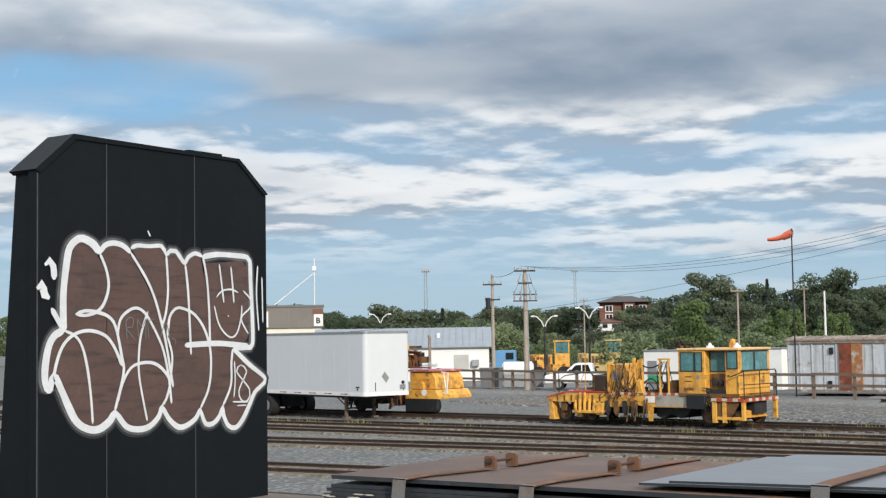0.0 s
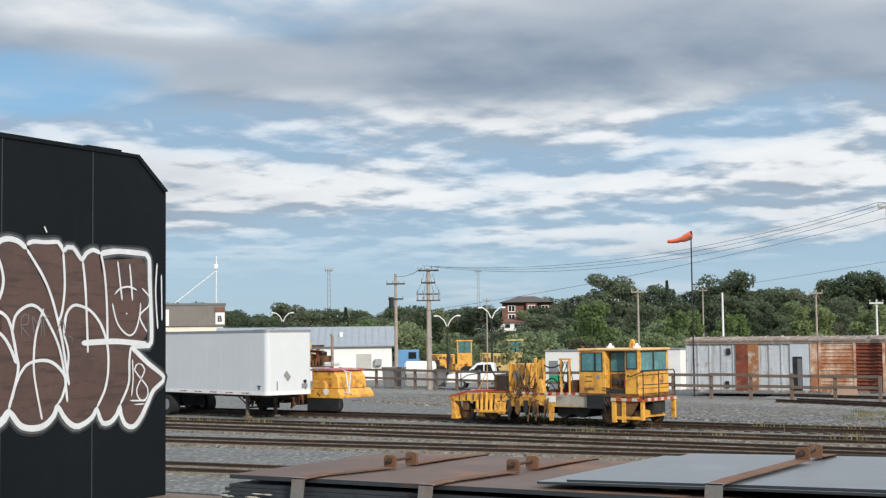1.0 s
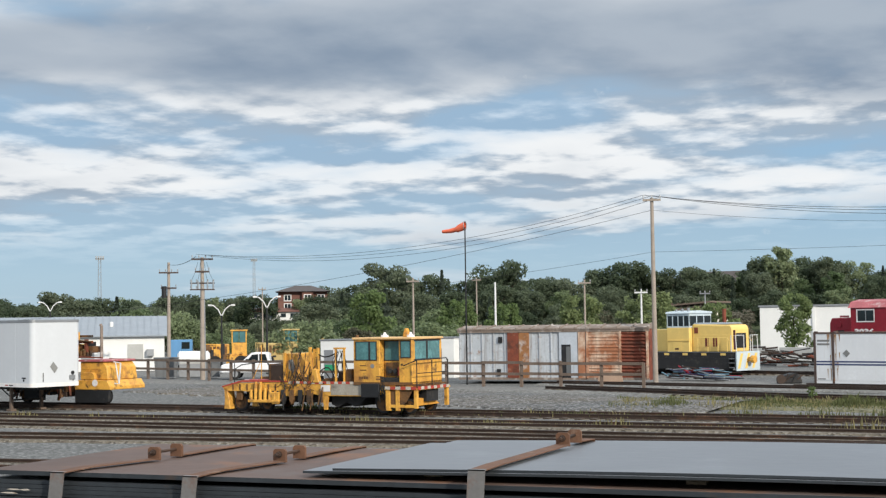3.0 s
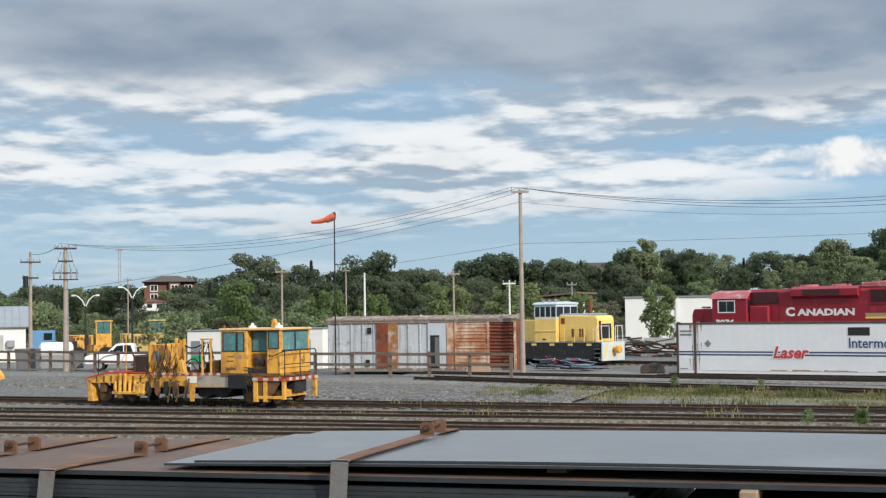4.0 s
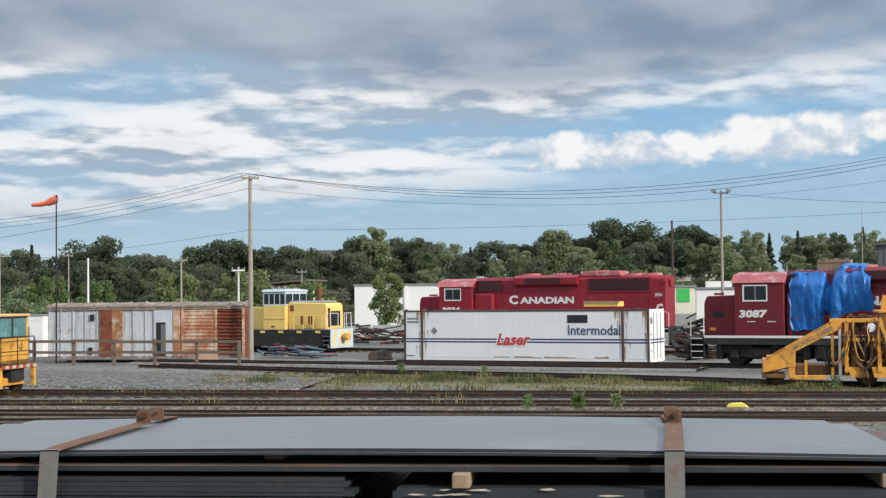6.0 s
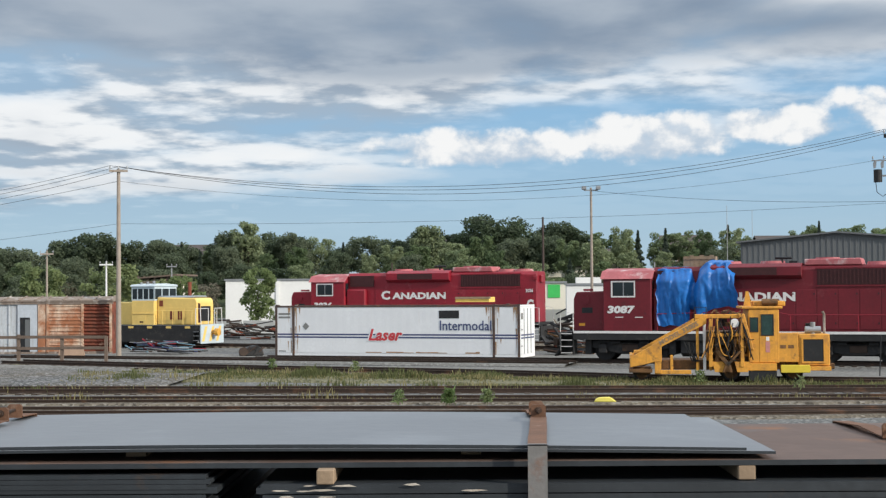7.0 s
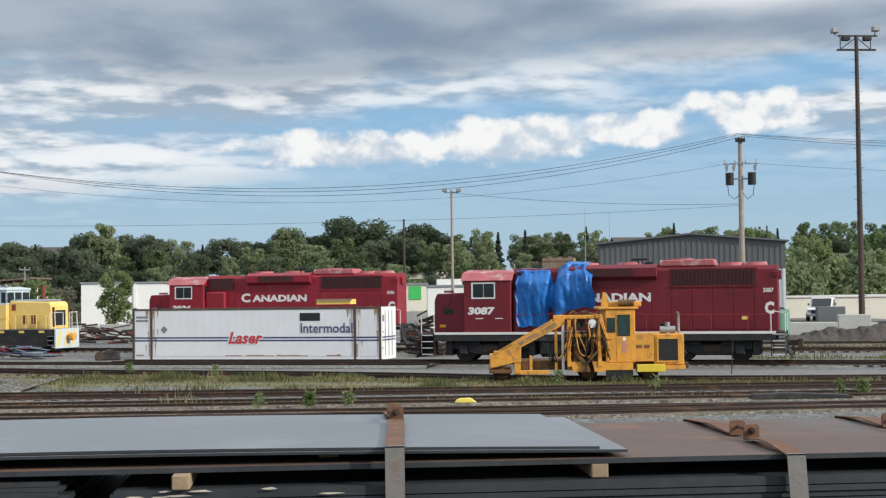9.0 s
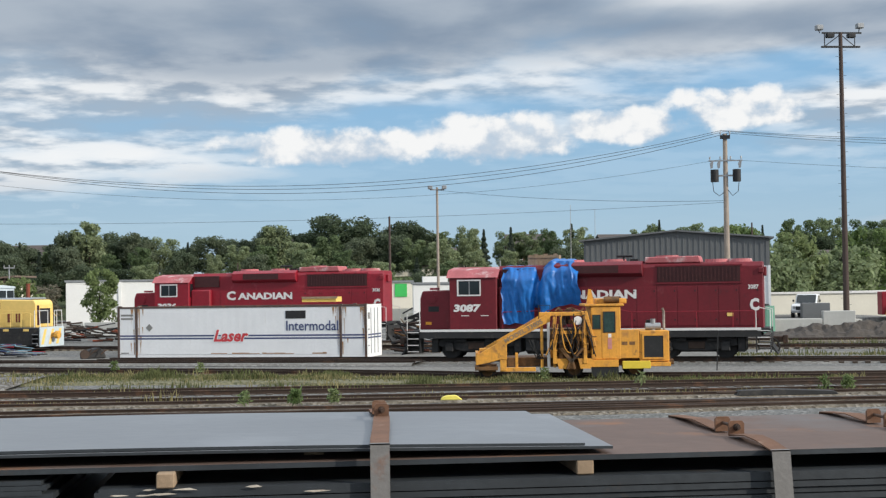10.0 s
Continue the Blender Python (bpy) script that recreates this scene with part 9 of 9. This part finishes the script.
def skyline(x):
    """Height of the wood's edge over the yard, along the hill."""
    pts = ((-200, 9.4), (-160, 9.6), (-135, 8.8), (-118, 9.6), (-104, 11.5), (-85, 12.6), (-70, 12.0), (-50, 12.6), (-35, 14.2), (-20, 12.4), (-5, 14.8), (8, 16.6), (20, 14.6), (35, 13.6), (50, 13.8), (75, 14.8), (110, 14.6))
    return float(np.interp(x, [p[0] for p in pts], [p[1] for p in pts]))


def wood(a):
    """The wood is darker in the west of the hill, of lighter kinds in the east."""
    dark, pale = BIG[0::2], BIG[1::2]
    return dark * 3 + pale if a < -12 else dark + pale if a < 2 else dark + pale * 3


rt = random.Random(17)
for row, (rng, drop, step) in enumerate(((254, 0.0, 3.9), (236, 2.2, 5.2), (218, 4.4, 5.6), (200, 6.2, 6.2))):
    a = -50.0
    while a < 27:
        r = rng + rt.uniform(-5, 5)
        x, y = r * math.sin(radians(a)), r * math.cos(radians(a))
        x250 = 250 * math.sin(radians(a))
        top = (skyline(x250) - 3.6) * r / 250 + 3.6 - drop + rt.uniform(-1.5, 1.1)
        if -30.7 < a < -26.6:  # an open slope before the brick house
            top = min(top, 3.6)
        g0 = ground_z(x, y)
        far_left = a < -32
        src = rt.choice(CON if (far_left and row == 0 and rt.random() < 0.12) or rt.random() < 0.07 else wood(a)) if row < 3 else rt.choice(wood(a) + LIGHT[1:])
        hh = max(2.6, top - g0)
        full = tallness(src)
        s = hh / full
        plant(src, x, y, max(0.45, min(1.6, s * (1.0 if src not in CON else 1.0))), 1.0)
        a += math.degrees(step * rt.uniform(0.75, 1.2) / r)
a = -52.0
while a < -24:
    r = rt.uniform(256, 275)
    x, y = r * math.sin(radians(a)), r * math.cos(radians(a))
    src = rt.choice(CON[1:] + BIG + BIG)
    plant(src, x, y, rt.uniform(8.2, 9.8) / tallness(src))
    a += rt.uniform(0.35, 0.75)
for x, y, top, k in ((-102, 228, 15.0, 0), (-84, 235, 15.0, 2), (-36.5, 247, 16.4, 3), (-63, 242, 14.4, 4), (-28, 248, 14.4, 0), (-5.0, 250, 15.6, 3), (7.0, 250, 17.6, 2), (19.5, 249, 15.2, 4), (29, 248, 15.0, 1), (-129, 250, 10.4, 0), (-98.0, 193, 7.4, 4)):
    src = BIG[k]
    full = tallness(src)
    plant(src, x, y, (top - ground_z(x, y)) / full)
for x, y, top in ((-93.5, 232, 13.4), (-48, 246, 12.8), (-20, 249, 12.6), (36.5, 247, 14.6), (47, 245, 15.0), (62, 242, 15.4)):
    full = tallness(CON[0])
    plant(CON[0], x, y, (top - ground_z(x, y)) / full)
plant(LIGHT[0], -21.4, 152, 1.0, 1.02)
for x, y, k, s in ((-19.2, 153, 1, 0.35), (-45.5, 128, 0, 0.9), (-38.5, 132, 0, 1.0), (-33.5, 136, 0, 1.05), (-30.0, 140, 1, 0.8), (-27.5, 138, 1, 0.8), (-24.9, 130, 0, 0.85), (-27.2, 132, 0, 0.8), (-50.5, 117, 2, 0.75), (-47.8, 118, 2, 0.8), (-59.0, 112.5, 2, 0.85), (-57.5, 113.5, 2, 0.7), (-55.0, 116, 3, 0.7), (-55, 140, 0, 1.0), (-60, 150, 2, 1.1), (-66, 142, 0, 1.2), (-72, 148, 2, 0.9), (-80, 150, 2, 0.45), (-88, 152, 2, 0.6),
                   (44, 150, 0, 1.48), (47.5, 152, 0, 1.63), (52, 155, 2, 1.70), (57, 158, 0, 1.55), (62, 160, 2, 1.63), (40.0, 160, 2, 1.41), (67, 163, 0, 1.63), (34.2, 104.5, 1, 0.35), (-4, 178, 1, 0.9), (4, 182, 3, 1.0), (12, 185, 2, 1.1), (20, 186, 3, 1.0), (28, 187, 2, 1.2), (-40, 175, 2, 1.1), (-48, 170, 3, 1.0), (2.0, 176, 3, 0.9), (30, 175, 2, 1.2), (-96, 160, 2, 0.6), (-105, 165, 2, 1.2), (-115, 168, 2, 1.3)):
    plant(LIGHT[k], x, y, s)
for t in ALLT:
    for o in (*t.children_recursive, t):
        bpy.data.objects.remove(o)

# ---- weeds ----


def blades(name, spots, hmin, hmax, material, seed, label, width=0.02):
    """Upright blades of grass; spots: (x, y, half-length, half-width, angle, count)."""
    rnd = np.random.RandomState(seed)
    vs, fs = [], []
    for x, y, a, b, ang, n in spots:
        c, s = math.cos(radians(ang)), math.sin(radians(ang))
        for i in range(n):
            u, v = rnd.uniform(-a, a), rnd.normal() * b * 0.6
            px, py = x + u * c - v * s, y + u * s + v * c
            clump = 0.25 + 2.2 * max(0, noise.noise((px * 0.55, py * 0.55, seed)))
            h = rnd.uniform(hmin, hmax) * clump
            t, lean = rnd.rand() * 6.28, rnd.uniform(0.05, 0.5) * h
            w = width * (0.6 + rnd.rand())
            dx, dy = math.cos(t) * w, math.sin(t) * w
            lx, ly = math.cos(t + 1.3) * lean, math.sin(t + 1.3) * lean
            o = len(vs)
            vs += [(px - dx, py - dy, -0.06), (px + dx, py + dy, -0.06), (px + dx * 0.6 + lx * 0.4, py + dy * 0.6 + ly * 0.4, h * 0.6), (px + lx, py + ly, h)]
            fs += [(o, o + 1, o + 2), (o, o + 2, o + 3)]
    ob = raw(name, vs, fs, material)
    return tagged(ob, label, "grass", kind="stuff")


strip_spots = [(-12, 61.2, 4.5, 1.6, 5, 4500), (-3, 60.0, 5, 1.3, -14, 3500), (5, 56.6, 5, 0.9, -25, 2500), (-27, 54.3, 4, 0.5, -5, 1200), (-20, 52.8, 8, 0.25, -5, 700), (-5, 53.2, 10, 0.5, -5, 1500), (8, 52.9, 8, 0.6, -5, 1700), (-14, 63.8, 3, 0.6, -8, 900), (14, 53.4, 7, 0.8, -10, 1800), (28, 70, 6, 1.0, -20, 700), (30, 82.0, 8, 1.2, -20, 900)]
blades("grass", strip_spots, 0.06, 0.30, "grass", 2, "uneven green weeds and grass between the tracks", 0.028)
blades("dry_grass", [(x, y, a * 1.05, b * 1.3, g, n // 2) for x, y, a, b, g, n in strip_spots] + [(-30, 48.2, 14, 0.4, -2, 700), (-4, 47.8, 14, 0.35, -2, 800), (14, 47.0, 10, 0.4, -3, 800)], 0.05, 0.26, "straw", 5, "dry straw-coloured grass along the rails", 0.026)
for x, y, n in ((-0.2, 45.0, 260), (1.0, 44.9, 160), (-1.8, 44.7, 90), (-8.6, 66.0, 160), (12.2, 50.2, 80), (18.4, 46.4, 170), (17.5, 46.2, 90), (9.3, 54.2, 80), (-4.5, 63.2, 90)):
    rnd = np.random.RandomState(int(n + x * 10))
    vs, fs = [], []
    for i in range(n):
        h = 0.42 * rnd.rand() ** 0.8
        a = rnd.rand() * 6.28
        r = 0.28 * rnd.rand() * (1.0 - h)
        p = np.array((r * math.cos(a), r * math.sin(a), h + 0.03))
        u = rnd.normal(size=3) * 0.055
        v = np.cross(u, rnd.normal(size=3))
        v *= 0.03 / (np.linalg.norm(v) + 1e-6)
        o = len(vs)
        vs += [tuple(p - u), tuple(p + v), tuple(p + u), tuple(p - v)]
        fs.append((o, o + 1, o + 2, o + 3))
    g = thing("weed", (x, y, 0.03), 0, "leafy green weed growing beside the rails", "weed", "weeds")
    raw("leaves", vs, fs, "leaf_light", g)
    part("stem", tube(tube(B(), (0, 0, -0.05), (0.04, 0, 0.38), 0.012, 0.005, n=5), (0, 0, 0.1), (-0.10, 0.05, 0.32), 0.008, 0.004, n=5), "leaf_mid", g)
